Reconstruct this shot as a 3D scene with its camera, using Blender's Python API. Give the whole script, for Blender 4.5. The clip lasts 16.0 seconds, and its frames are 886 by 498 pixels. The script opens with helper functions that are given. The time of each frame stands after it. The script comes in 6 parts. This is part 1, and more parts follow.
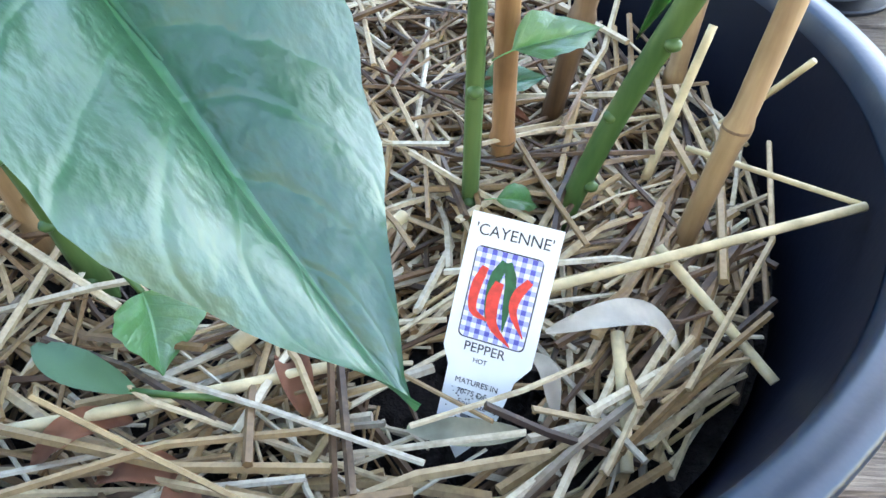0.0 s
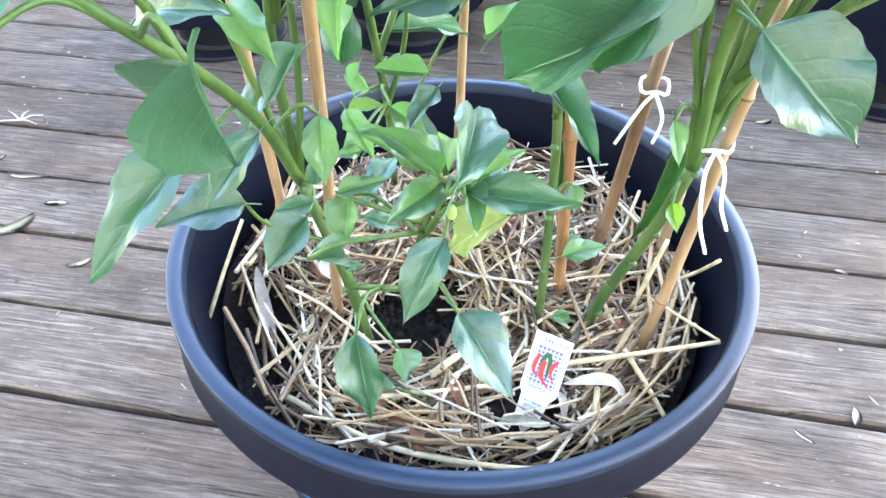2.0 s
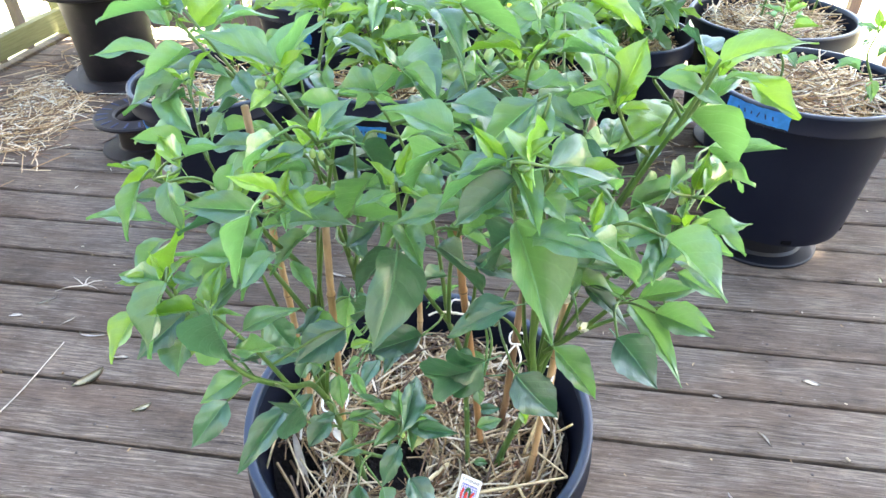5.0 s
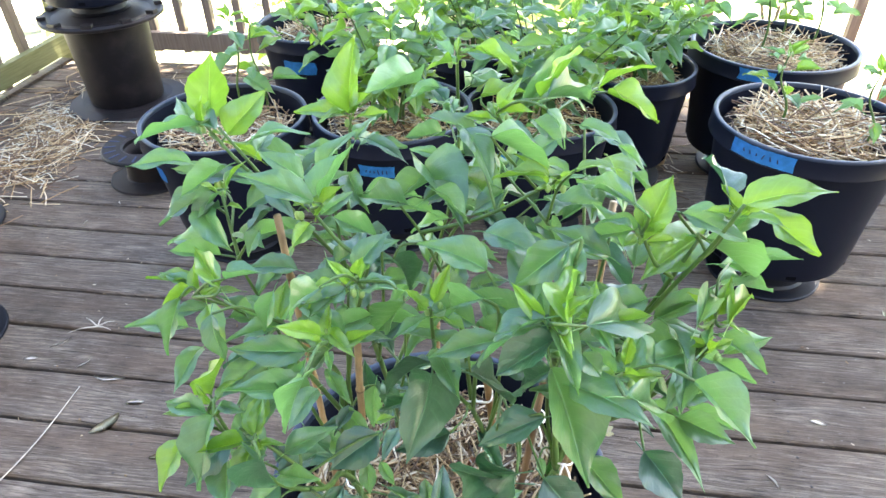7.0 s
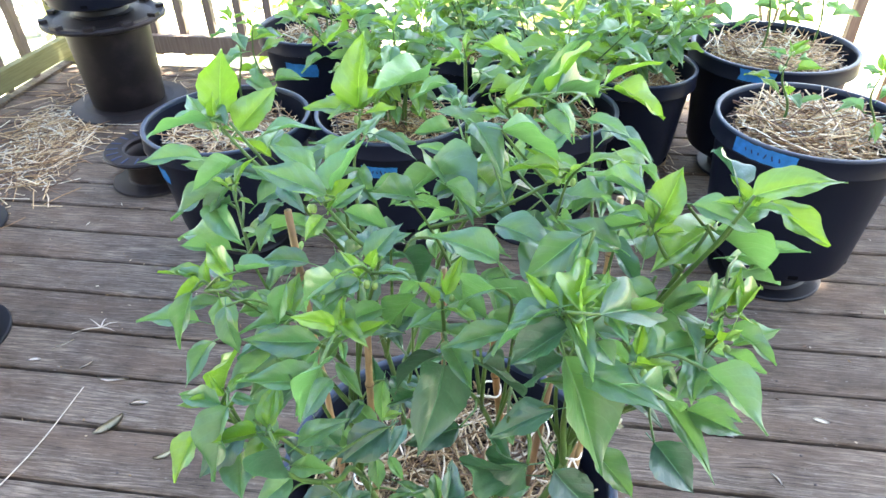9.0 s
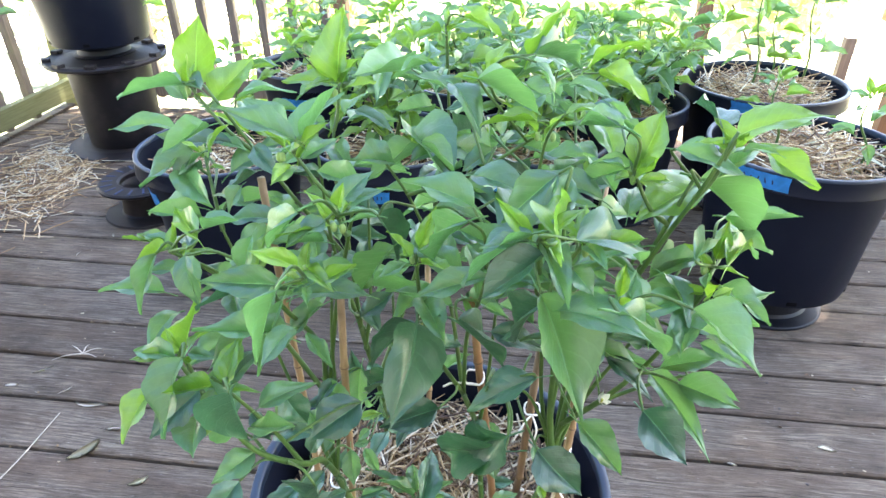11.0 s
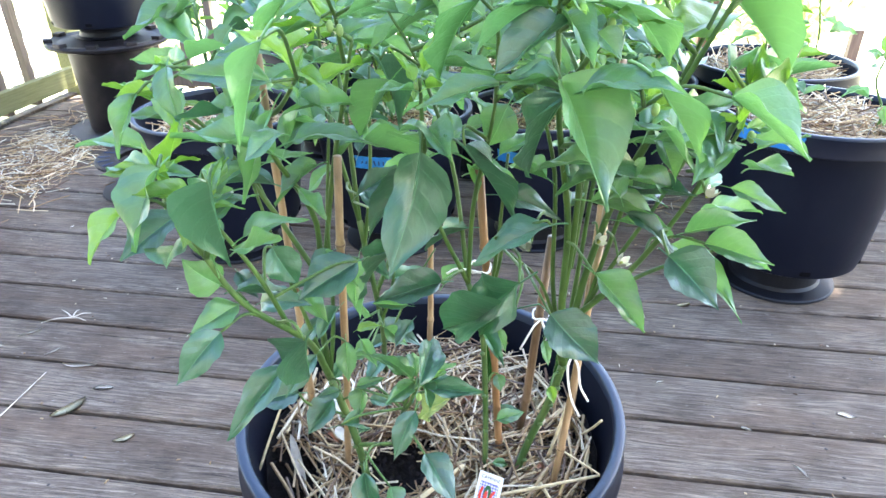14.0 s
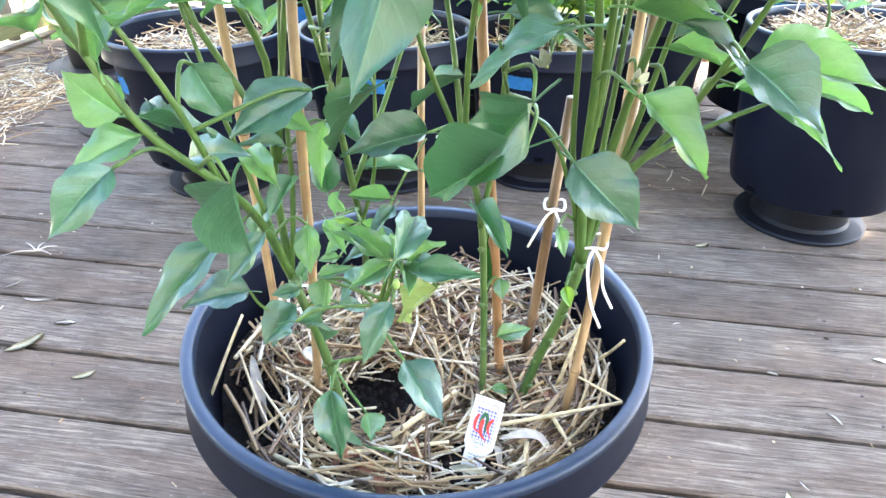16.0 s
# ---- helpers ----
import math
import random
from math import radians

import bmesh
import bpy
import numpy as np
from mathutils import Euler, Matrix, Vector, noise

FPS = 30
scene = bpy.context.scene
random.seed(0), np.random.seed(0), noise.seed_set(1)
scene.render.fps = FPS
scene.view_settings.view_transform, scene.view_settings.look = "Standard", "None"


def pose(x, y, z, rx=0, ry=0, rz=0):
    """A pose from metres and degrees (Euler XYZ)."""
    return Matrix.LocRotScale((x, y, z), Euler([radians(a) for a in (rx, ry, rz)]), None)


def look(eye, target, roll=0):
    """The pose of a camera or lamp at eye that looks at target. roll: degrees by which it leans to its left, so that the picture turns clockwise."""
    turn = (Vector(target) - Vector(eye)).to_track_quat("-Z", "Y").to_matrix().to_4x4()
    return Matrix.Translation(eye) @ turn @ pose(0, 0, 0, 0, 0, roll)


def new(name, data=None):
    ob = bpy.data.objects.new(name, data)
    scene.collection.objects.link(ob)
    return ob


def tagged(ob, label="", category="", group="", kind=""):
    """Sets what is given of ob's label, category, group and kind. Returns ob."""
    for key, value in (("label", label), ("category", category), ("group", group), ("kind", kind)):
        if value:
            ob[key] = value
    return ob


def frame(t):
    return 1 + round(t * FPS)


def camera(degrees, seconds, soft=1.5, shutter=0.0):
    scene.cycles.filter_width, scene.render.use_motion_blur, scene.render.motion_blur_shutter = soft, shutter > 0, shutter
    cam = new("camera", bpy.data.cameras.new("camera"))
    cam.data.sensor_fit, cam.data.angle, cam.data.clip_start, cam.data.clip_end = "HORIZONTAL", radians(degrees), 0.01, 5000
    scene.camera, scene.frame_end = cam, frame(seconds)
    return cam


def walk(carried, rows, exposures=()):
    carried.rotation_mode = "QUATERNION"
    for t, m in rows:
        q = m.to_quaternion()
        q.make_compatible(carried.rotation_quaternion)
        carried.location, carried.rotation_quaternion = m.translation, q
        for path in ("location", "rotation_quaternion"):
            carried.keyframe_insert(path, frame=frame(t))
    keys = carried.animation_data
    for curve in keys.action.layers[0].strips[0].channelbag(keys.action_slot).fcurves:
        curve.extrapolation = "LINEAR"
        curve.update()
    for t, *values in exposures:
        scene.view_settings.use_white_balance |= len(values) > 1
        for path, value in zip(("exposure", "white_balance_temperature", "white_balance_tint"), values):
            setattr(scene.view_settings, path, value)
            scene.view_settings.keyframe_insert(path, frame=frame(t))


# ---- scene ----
cam = camera(68.7, 16.0)
# seconds, eye, target, roll
PATH = [
    (0, (-0.010, -0.089, 0.505), (0.010, 0.969, -0.557), 2.92),
    (0.5, (-0.005, -0.113, 0.531), (-0.079, 0.973, -0.502), 0.61),
    (1, (-0.013, -0.153, 0.588), (-0.048, 0.892, -0.487), 3.31),
    (1.5, (-0.014, -0.201, 0.655), (-0.100, 0.847, -0.415), 1.43),
    (2, (-0.015, -0.242, 0.732), (-0.200, 0.825, -0.306), 0.31),
    (2.5, (0.002, -0.301, 0.806), (-0.192, 0.733, -0.263), 0.94),
    (3, (0.021, -0.364, 0.878), (-0.226, 0.719, -0.130), -2.00),
    (3.5, (0.037, -0.413, 0.936), (-0.183, 0.746, 0.008), -0.92),
    (4, (0.049, -0.432, 0.994), (-0.160, 0.774, 0.127), -1.24),
    (4.5, (0.054, -0.426, 1.022), (-0.145, 0.778, 0.150), -1.30),
    (5, (0.052, -0.415, 1.063), (-0.130, 0.779, 0.173), -0.63),
    (7.5, (0.013, -0.374, 1.160), (-0.164, 0.820, 0.270), -1.17),
    (8, (0.010, -0.376, 1.162), (-0.164, 0.809, 0.259), -1.17),
    (10.5, (0.023, -0.404, 1.093), (-0.159, 0.845, 0.282), -0.94),
    (11, (0.033, -0.409, 1.067), (-0.151, 0.863, 0.295), -0.82),
    (11.5, (0.043, -0.417, 1.041), (-0.179, 0.896, 0.350), -1.94),
    (12, (0.051, -0.420, 1.017), (-0.153, 0.912, 0.358), -1.61),
    (12.5, (0.048, -0.424, 0.999), (-0.132, 0.915, 0.348), -0.96),
    (13, (0.033, -0.419, 0.967), (-0.157, 0.908, 0.292), -1.18),
    (13.5, (0.030, -0.419, 0.936), (-0.160, 0.891, 0.230), -0.78),
    (14, (0.033, -0.439, 0.923), (-0.157, 0.858, 0.194), -0.17),
    (14.5, (0.029, -0.434, 0.888), (-0.162, 0.867, 0.168), -0.39),
    (15, (0.035, -0.421, 0.851), (-0.152, 0.856, 0.087), -0.04),
    (15.5, (0.033, -0.395, 0.813), (-0.146, 0.859, 0.010), 0.77),
    (16, (0.032, -0.362, 0.786), (-0.156, 0.898, -0.006), 0.44),
]
# seconds, stops, kelvin, tint
EXPOSURE = [(0, 4.40, 6500, 8), (0.6, 4.82, 6500, 10), (1.5, 4.99, 6500, 14), (2.5, 5.12, 6700, 14), (3.5, 5.02, 6800, 14), (5, 4.37, 7000, 14), (7.5, 4.17, 6900, 14), (11, 4.12, 6600, 14), (12.0, 3.27, 6500, 14), (12.6, 2.84, 6400, 14),
            (13.1, 3.10, 6200, 14), (13.5, 3.85, 6200, 14), (14.2, 4.57, 6400, 14), (16, 4.87, 6700, 14)]
walk(cam, [(t, look(eye, target, roll)) for t, eye, target, roll in PATH],
     exposures=EXPOSURE)

# ---- world and sun ----
SUN_DIR = Vector((0.50, 0.36, 0.79)).normalized()
world = bpy.data.worlds.new("sky")
scene.world = world
world.use_nodes = True
wn = world.node_tree.nodes
sky = wn.new("ShaderNodeTexSky")
sky.sky_type = "NISHITA"
sky.sun_disc = False
sky.sun_elevation = math.asin(SUN_DIR.z)
sky.sun_rotation = math.atan2(SUN_DIR.x, SUN_DIR.y)
world.node_tree.links.new(sky.outputs[0], wn["Background"].inputs[0])
wn["Background"].inputs[1].default_value = 0.075
sun = new("sun", bpy.data.lights.new("sun", "SUN"))
sun.data.energy, sun.data.angle, sun.data.color = 5.0, radians(0.6), (1.0, 0.95, 0.86)
sun.matrix_world = look(SUN_DIR * 30, (0, 0, 0))


# ---- materials ----
class Mat:
    """A small builder round a Principled material."""

    def __init__(self, name, rough=0.6, metal=0.0, spec=0.5):
        self.m = bpy.data.materials.new(name)
        self.m.use_nodes = True
        self.n, self.l = self.m.node_tree.nodes, self.m.node_tree.links
        self.b = self.n["Principled BSDF"]
        self.b.inputs["Roughness"].default_value = rough
        self.b.inputs["Metallic"].default_value = metal
        self.b.inputs["Specular IOR Level"].default_value = spec

    def link(self, a, b):
        self.l.new(a, b)

    def node(self, kind, **sets):
        nd = self.n.new(kind)
        for k, v in sets.items():
            nd.inputs[k].default_value = v
        return nd

    def coords(self, scale=(1, 1, 1), kind="Object", shift=True):
        tc, mp = self.n.new("ShaderNodeTexCoord"), self.n.new("ShaderNodeMapping")
        mp.inputs["Scale"].default_value = scale
        self.link(tc.outputs[kind], mp.inputs["Vector"])
        if shift:
            oi, mu = self.n.new("ShaderNodeObjectInfo"), self.n.new("ShaderNodeMath")
            mu.operation = "MULTIPLY"
            mu.inputs[1].default_value = 37.0
            self.link(oi.outputs["Random"], mu.inputs[0])
            self.link(mu.outputs[0], mp.inputs["Location"])
        return mp.outputs[0]

    def noise(self, vec, scale, detail=4.0, rough=0.55):
        nz = self.node("ShaderNodeTexNoise", Scale=scale, Detail=detail, Roughness=rough)
        self.link(vec, nz.inputs["Vector"])
        return nz.outputs["Fac"]

    def ramp(self, fac, stops):
        r = self.n.new("ShaderNodeValToRGB")
        e = r.color_ramp.elements
        while len(e) < len(stops):
            e.new(0.5)
        for el, (p, c) in zip(e, stops):
            el.position, el.color = p, (*c, 1)
        self.link(fac, r.inputs["Fac"])
        return r.outputs["Color"]

    def mix(self, fac, a, b, mode="MIX"):
        mx = self.n.new("ShaderNodeMix")
        mx.data_type, mx.blend_type = "RGBA", mode
        for v, s in ((fac, 0), (a, 6), (b, 7)):
            if hasattr(v, "is_linked"):
                self.link(v, mx.inputs[s])
            else:
                mx.inputs[s].default_value = v if s == 0 else (*v, 1)
        return mx.outputs[2]

    def math(self, op, a, b=0.5):
        mt = self.n.new("ShaderNodeMath")
        mt.operation = op
        for v, s in ((a, 0), (b, 1)):
            if hasattr(v, "is_linked"):
                self.link(v, mt.inputs[s])
            else:
                mt.inputs[s].default_value = v
        return mt.outputs[0]

    def random(self):
        return self.n.new("ShaderNodeObjectInfo").outputs["Random"]

    def island(self):
        return self.n.new("ShaderNodeNewGeometry").outputs["Random Per Island"]

    def colour(self, c):
        if hasattr(c, "is_linked"):
            self.link(c, self.b.inputs["Base Color"])
        else:
            self.b.inputs["Base Color"].default_value = (*c, 1)
        return self

    def bump(self, h, strength=0.3, dist=0.001):
        bp = self.node("ShaderNodeBump", Strength=strength, Distance=dist)
        self.link(h, bp.inputs["Height"])
        self.link(bp.outputs[0], self.b.inputs["Normal"])
        return self

    def rough(self, fac, lo, hi):
        mr = self.node("ShaderNodeMapRange")
        mr.inputs["To Min"].default_value, mr.inputs["To Max"].default_value = lo, hi
        self.link(fac, mr.inputs["Value"])
        self.link(mr.outputs[0], self.b.inputs["Roughness"])
        return self


def make_deck(name, dark, mid, pale):
    m = Mat(name, 0.8, spec=0.3)
    sp = m.n.new("ShaderNodeSeparateXYZ")
    m.link(m.coords((1, 1, 1)), sp.inputs[0])
    x, y = sp.outputs[0], sp.outputs[1]
    # the growth rings drift across the board as they run along it
    drift = m.noise(m.coords((0.9, 4.0, 4.0)), 1.6, 3)
    phase = m.math("ADD", m.math("MULTIPLY", y, 480.0), m.math("MULTIPLY", drift, 34.0))
    ring = m.math("ADD", m.math("MULTIPLY", m.math("SINE", phase), 0.5), 0.5)
    # grain coordinates that follow the rings
    cv = m.n.new("ShaderNodeCombineXYZ")
    m.link(m.math("MULTIPLY", x, 3.2), cv.inputs[0])
    m.link(m.math("MULTIPLY", phase, 0.16), cv.inputs[1])
    g1 = m.noise(cv.outputs[0], 3.0, 7, 0.72)
    blot = m.noise(m.coords((5.0, 11, 11)), 2.0, 8, 0.72)
    stain = m.noise(m.coords((1.6, 2.6, 2.6)), 2.6, 6, 0.65)
    wear = m.noise(m.coords((0.9, 6, 6)), 2.2, 5, 0.6)
    c = m.ramp(g1, [(0.30, dark), (0.48, mid), (0.66, pale)])
    c = m.mix(m.math("MULTIPLY", ring, 0.30), c, dark)
    # brown where the grey skin has worn off
    c = m.mix(m.ramp(wear, [(0.44, (0, 0, 0)), (0.62, (0.75, 0.75, 0.75))]), c, m.mix(g1, (0.060, 0.041, 0.031), (0.155, 0.113, 0.083)))
    c = m.mix(m.ramp(stain, [(0.48, (0, 0, 0)), (0.68, (0.60, 0.60, 0.60))]), c, (0.060, 0.048, 0.041))
    c = m.mix(1.0, c, m.ramp(blot, [(0.32, (0.66, 0.63, 0.60)), (0.5, (1, 1, 1)), (0.68, (1.30, 1.28, 1.24))]), "MULTIPLY")
    # per-board shade
    tone = m.ramp(m.random(), [(0.0, (0.80, 0.75, 0.68)), (0.35, (1.08, 1.05, 0.98)), (0.7, (0.90, 0.86, 0.80)), (1.0, (1.18, 1.16, 1.09))])
    c = m.mix(1.0, c, tone, "MULTIPLY")
    # open cracks along the grain, in patches
    cw = m.n.new("ShaderNodeCombineXYZ")
    m.link(m.math("MULTIPLY", x, 2.0), cw.inputs[0])
    m.link(m.math("MULTIPLY", phase, 0.34), cw.inputs[1])
    line = m.noise(cw.outputs[0], 2.6, 3, 0.6)
    cut = m.ramp(line, [(0.335, (0.12, 0.10, 0.09)), (0.385, (1, 1, 1))])
    c = m.mix(m.ramp(stain, [(0.30, (0.45, 0.45, 0.45)), (0.5, (1, 1, 1))]), c, m.mix(1.0, c, cut, "MULTIPLY"))
    # fine fibre of the weathered face
    fibre = m.noise(m.coords((9, 190, 190)), 2.4, 4, 0.75)
    c = m.mix(1.0, c, m.ramp(fibre, [(0.32, (0.62, 0.60, 0.57)), (0.5, (1, 1, 0.98)), (0.68, (1.28, 1.27, 1.22))]), "MULTIPLY")
    # pale lifted fibres, dirt specks
    fleck = m.noise(m.coords((22, 70, 70)), 3.0, 3)
    c = m.mix(m.ramp(fleck, [(0.68, (0, 0, 0)), (0.76, (0.6, 0.6, 0.6))]), c, (0.38, 0.355, 0.31))
    dirt = m.noise(m.coords((60, 80, 80)), 2.0, 3)
    c = m.mix(m.ramp(dirt, [(0.66, (0, 0, 0)), (0.74, (0.7, 0.7, 0.7))]), c, (0.045, 0.037, 0.030))
    lift = m.math("ADD", m.math("ADD", g1, m.math("MULTIPLY", cut, 0.8)), m.math("MULTIPLY", fibre, 0.5))
    m.colour(c).bump(lift, 0.7, 0.0020)
    return m.m


deck_wood = make_deck("weathered deck wood", (0.048, 0.037, 0.030), (0.133, 0.109, 0.090), (0.275, 0.238, 0.202))


def make_plain_wood(name, a, b, grain=(30, 30, 2), rough=0.75):
    m = Mat(name, rough, spec=0.3)
    g = m.noise(m.coords(grain), 4.0, 5, 0.6)
    s = m.noise(m.coords((1, 1, 1)), 5.0, 3)
    c = m.mix(m.math("MULTIPLY", s, 0.6), m.ramp(g, [(0.3, a), (0.7, b)]), a)
    m.colour(c).bump(g, 0.4, 0.001)
    return m.m


rail_green = make_plain_wood("algae-green rail wood", (0.13, 0.13, 0.05), (0.24, 0.24, 0.11), (30, 2, 30))
baluster_wood = make_plain_wood("grey-brown baluster wood", (0.13, 0.10, 0.08), (0.25, 0.20, 0.16))
post_wood = make_plain_wood("brown post wood", (0.16, 0.09, 0.05), (0.30, 0.18, 0.11))
bench_wood = make_plain_wood("orange bench wood", (0.42, 0.24, 0.11), (0.58, 0.36, 0.18), (2, 30, 30))
joist_wood = make_plain_wood("dark joist wood", (0.05, 0.04, 0.035), (0.09, 0.075, 0.06))


def make_plastic(name, base, worn, rough=0.42, spec=0.3):
    m = Mat(name, rough, spec=spec)
    a, b = m.noise(m.coords((1, 1, 1)), 9.0, 5, 0.6), m.noise(m.coords((6, 6, 40)), 8.0, 4, 0.7)
    dust = m.ramp(a, [(0.45, (0, 0, 0)), (0.8, (0.7, 0.7, 0.7))])
    c = m.mix(dust, base, worn)
    scuff = m.ramp(b, [(0.64, (0, 0, 0)), (0.80, (0.6, 0.6, 0.6))])
    c = m.mix(scuff, c, tuple(min(1, w * 1.5) for w in worn))
    m.colour(c).rough(a, rough - 0.08, rough + 0.2).bump(m.noise(m.coords((1, 1, 1)), 260.0, 2), 0.12, 0.0006)
    return m.m


# navy tint and lifted black put sky reflection and haze into the plastic
pot_black = make_plastic("black pot plastic", (0.0052, 0.0068, 0.0140), (0.0092, 0.0115, 0.0195), 0.38, 0.14)
# bluer and paler again: the sky mirrored in the lip is in its colour
rim_sky = make_plastic("smooth black pot rim with sky tint", (0.0050, 0.0150, 0.0330), (0.018, 0.032, 0.056), 0.30, 0.42)
stand_black = make_plastic("black stand plastic", (0.0060, 0.0070, 0.0105), (0.016, 0.017, 0.021), 0.42, 0.25)
spool_brown = make_plastic("dusty brown-black spool plastic", (0.009, 0.0075, 0.0085), (0.040, 0.032, 0.031), 0.45, 0.25)


def make_soil():
    m = Mat("dark potting soil", 0.95, spec=0.1)
    v = m.coords((1, 1, 1))
    a, b = m.noise(v, 160.0, 5, 0.7), m.noise(v, 30.0, 4)
    m.colour(m.mix(m.ramp(b, [(0.4, (0, 0, 0)), (0.7, (1, 1, 1))]), m.ramp(a, [(0.3, (0.006, 0.0055, 0.006)), (0.7, (0.034, 0.029, 0.028))]), (0.018, 0.015, 0.015)))
    m.bump(m.math("ADD", a, b), 1.0, 0.006)
    return m.m


soil = make_soil()


def make_straw(name, gain):
    m = Mat(name, 0.5, spec=0.4)
    isl = m.island()
    tones = [(0.0, (0.040, 0.022, 0.013)), (0.20, (0.13, 0.070, 0.034)), (0.40, (0.27, 0.165, 0.070)), (0.60, (0.42, 0.295, 0.148)), (0.78, (0.56, 0.45, 0.285)), (0.92, (0.72, 0.64, 0.49)), (1.0, (0.24, 0.195, 0.145))]
    c = m.ramp(isl, [(p, tuple(min(0.85, v * gain) for v in col)) for p, col in tones])
    st = m.noise(m.coords((40, 40, 40)), 3.0, 4)
    c = m.mix(m.ramp(st, [(0.50, (0, 0, 0)), (0.75, (0.6, 0.6, 0.6))]), c, (0.26, 0.165, 0.085))
    fine = m.noise(m.coords((1, 1, 1)), 420.0, 3)
    c = m.mix(1.0, c, m.ramp(fine, [(0.3, (0.78, 0.76, 0.72)), (0.6, (1.08, 1.08, 1.06))]), "MULTIPLY")
    m.colour(c).bump(fine, 0.3, 0.0004)
    return m.m


# same straw twice: darkened for canopy shade, lightened where it stands in open light
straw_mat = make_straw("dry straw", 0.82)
straw_bright = make_straw("straw lightened for open light", 1.42)


def make_bamboo(name, a, b):
    m = Mat(name, 0.45, spec=0.4)
    s = m.noise(m.coords((120, 120, 4)), 1.5, 4)
    n = m.noise(m.coords((14, 14, 14)), 2.5, 4)
    c = m.mix(m.ramp(n, [(0.5, (0, 0, 0)), (0.8, (0.6, 0.6, 0.6))]), m.ramp(s, [(0.3, a), (0.7, b)]), tuple(v * 0.45 for v in a))
    m.colour(c).bump(s, 0.2, 0.0005)
    return m.m


bamboo = make_bamboo("tan bamboo", (0.24, 0.145, 0.07), (0.40, 0.275, 0.145))
bamboo_old = make_bamboo("weathered brown bamboo", (0.095, 0.055, 0.030), (0.235, 0.145, 0.080))
bamboo_orange = make_bamboo("orange-brown bamboo", (0.19, 0.095, 0.040), (0.37, 0.205, 0.095))


def make_leaf(name, dark, pale, glow, gloss=0.30, thin=0.34):
    m = Mat(name, gloss, spec=0.8)
    m.b.inputs["IOR"].default_value = 1.62
    m.b.inputs["Coat Weight"].default_value, m.b.inputs["Coat Roughness"].default_value = 0.30, 0.24
    uv = m.n.new("ShaderNodeUVMap")
    sp = m.n.new("ShaderNodeSeparateXYZ")
    m.link(uv.outputs[0], sp.inputs[0])
    u = m.math("ABSOLUTE", m.math("SUBTRACT", sp.outputs[0], 0.5))
    wander = m.noise(m.coords((1, 1, 1)), 5.0, 2)
    # side veins sweep forward from the midrib
    ph = m.math("MULTIPLY", m.math("ADD", m.math("SUBTRACT", sp.outputs[1], m.math("MULTIPLY", u, 0.62)), m.math("MULTIPLY", wander, 0.05)), 21.0)
    vein = m.math("POWER", m.math("ABSOLUTE", m.math("COSINE", ph)), 46.0)
    rib = m.math("LESS_THAN", u, m.math("SUBTRACT", 0.020, m.math("MULTIPLY", sp.outputs[1], 0.014)))
    rnd = m.random()
    blot = m.noise(m.coords((1, 1, 1)), 24.0, 3)
    cell = m.noise(m.coords((1, 1, 1)), 11.0, 4, 0.6)
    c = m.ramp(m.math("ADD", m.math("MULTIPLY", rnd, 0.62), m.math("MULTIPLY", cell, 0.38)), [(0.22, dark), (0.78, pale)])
    lighter = tuple(min(1, v * 1.6 + 0.025) for v in pale)
    c = m.mix(m.math("MULTIPLY", vein, 0.11), c, lighter)
    c = m.mix(m.math("MULTIPLY", rib, 0.65), c, lighter)
    # insect nicks and dust
    spot = m.noise(m.coords((1, 1, 1)), 38.0, 2)
    c = m.mix(m.ramp(spot, [(0.72, (0, 0, 0)), (0.78, (0.55, 0.55, 0.55))]), c, tuple(v * 0.55 for v in dark))
    m.colour(c).rough(blot, gloss - 0.04, gloss + 0.14)
    puff = m.math("SUBTRACT", 1.0, vein)
    pucker = m.noise(m.coords((1, 1, 1)), 8.0, 3)
    m.bump(m.math("ADD", m.math("MULTIPLY", puff, 0.4), m.math("ADD", m.math("MULTIPLY", blot, 0.45), m.math("MULTIPLY", pucker, 2.2))), 0.25, 0.0017)
    tr = m.n.new("ShaderNodeBsdfTranslucent")
    tc = m.mix(0.5, c, glow)
    m.link(tc, tr.inputs["Color"])
    mx = m.n.new("ShaderNodeMixShader")
    mx.inputs[0].default_value = thin
    m.link(m.b.outputs[0], mx.inputs[1])
    m.link(tr.outputs[0], mx.inputs[2])
    m.link(mx.outputs[0], m.n["Material Output"].inputs["Surface"])
    return m.m


# deep mature green, darkened further to paint the shade low in the canopy
leaf_old = make_leaf("mature shade-darkened pepper leaf", (0.010, 0.058, 0.028), (0.032, 0.125, 0.050), (0.08, 0.28, 0.06), 0.40, 0.20)
leaf_mid = make_leaf("green pepper leaf", (0.020, 0.092, 0.042), (0.084, 0.225, 0.080), (0.32, 0.62, 0.11), 0.30, 0.44)
leaf_new = make_leaf("young pepper leaf", (0.058, 0.172, 0.018), (0.140, 0.305, 0.034), (0.40, 0.66, 0.04), 0.28, 0.46)
leaf_under = make_leaf("pale underside of a pepper leaf", (0.11, 0.24, 0.12), (0.17, 0.32, 0.17), (0.25, 0.45, 0.18), 0.5)
leaf_yellow = make_leaf("yellowing pepper leaf", (0.19, 0.25, 0.07), (0.27, 0.33, 0.10), (0.35, 0.45, 0.12))


def make_stem(name, a, b):
    m = Mat(name, 0.45, spec=0.4)
    s = m.noise(m.coords((60, 60, 8)), 2.0, 4)
    m.colour(m.ramp(s, [(0.3, a), (0.7, b)])).bump(s, 0.2, 0.0006)
    return m.m


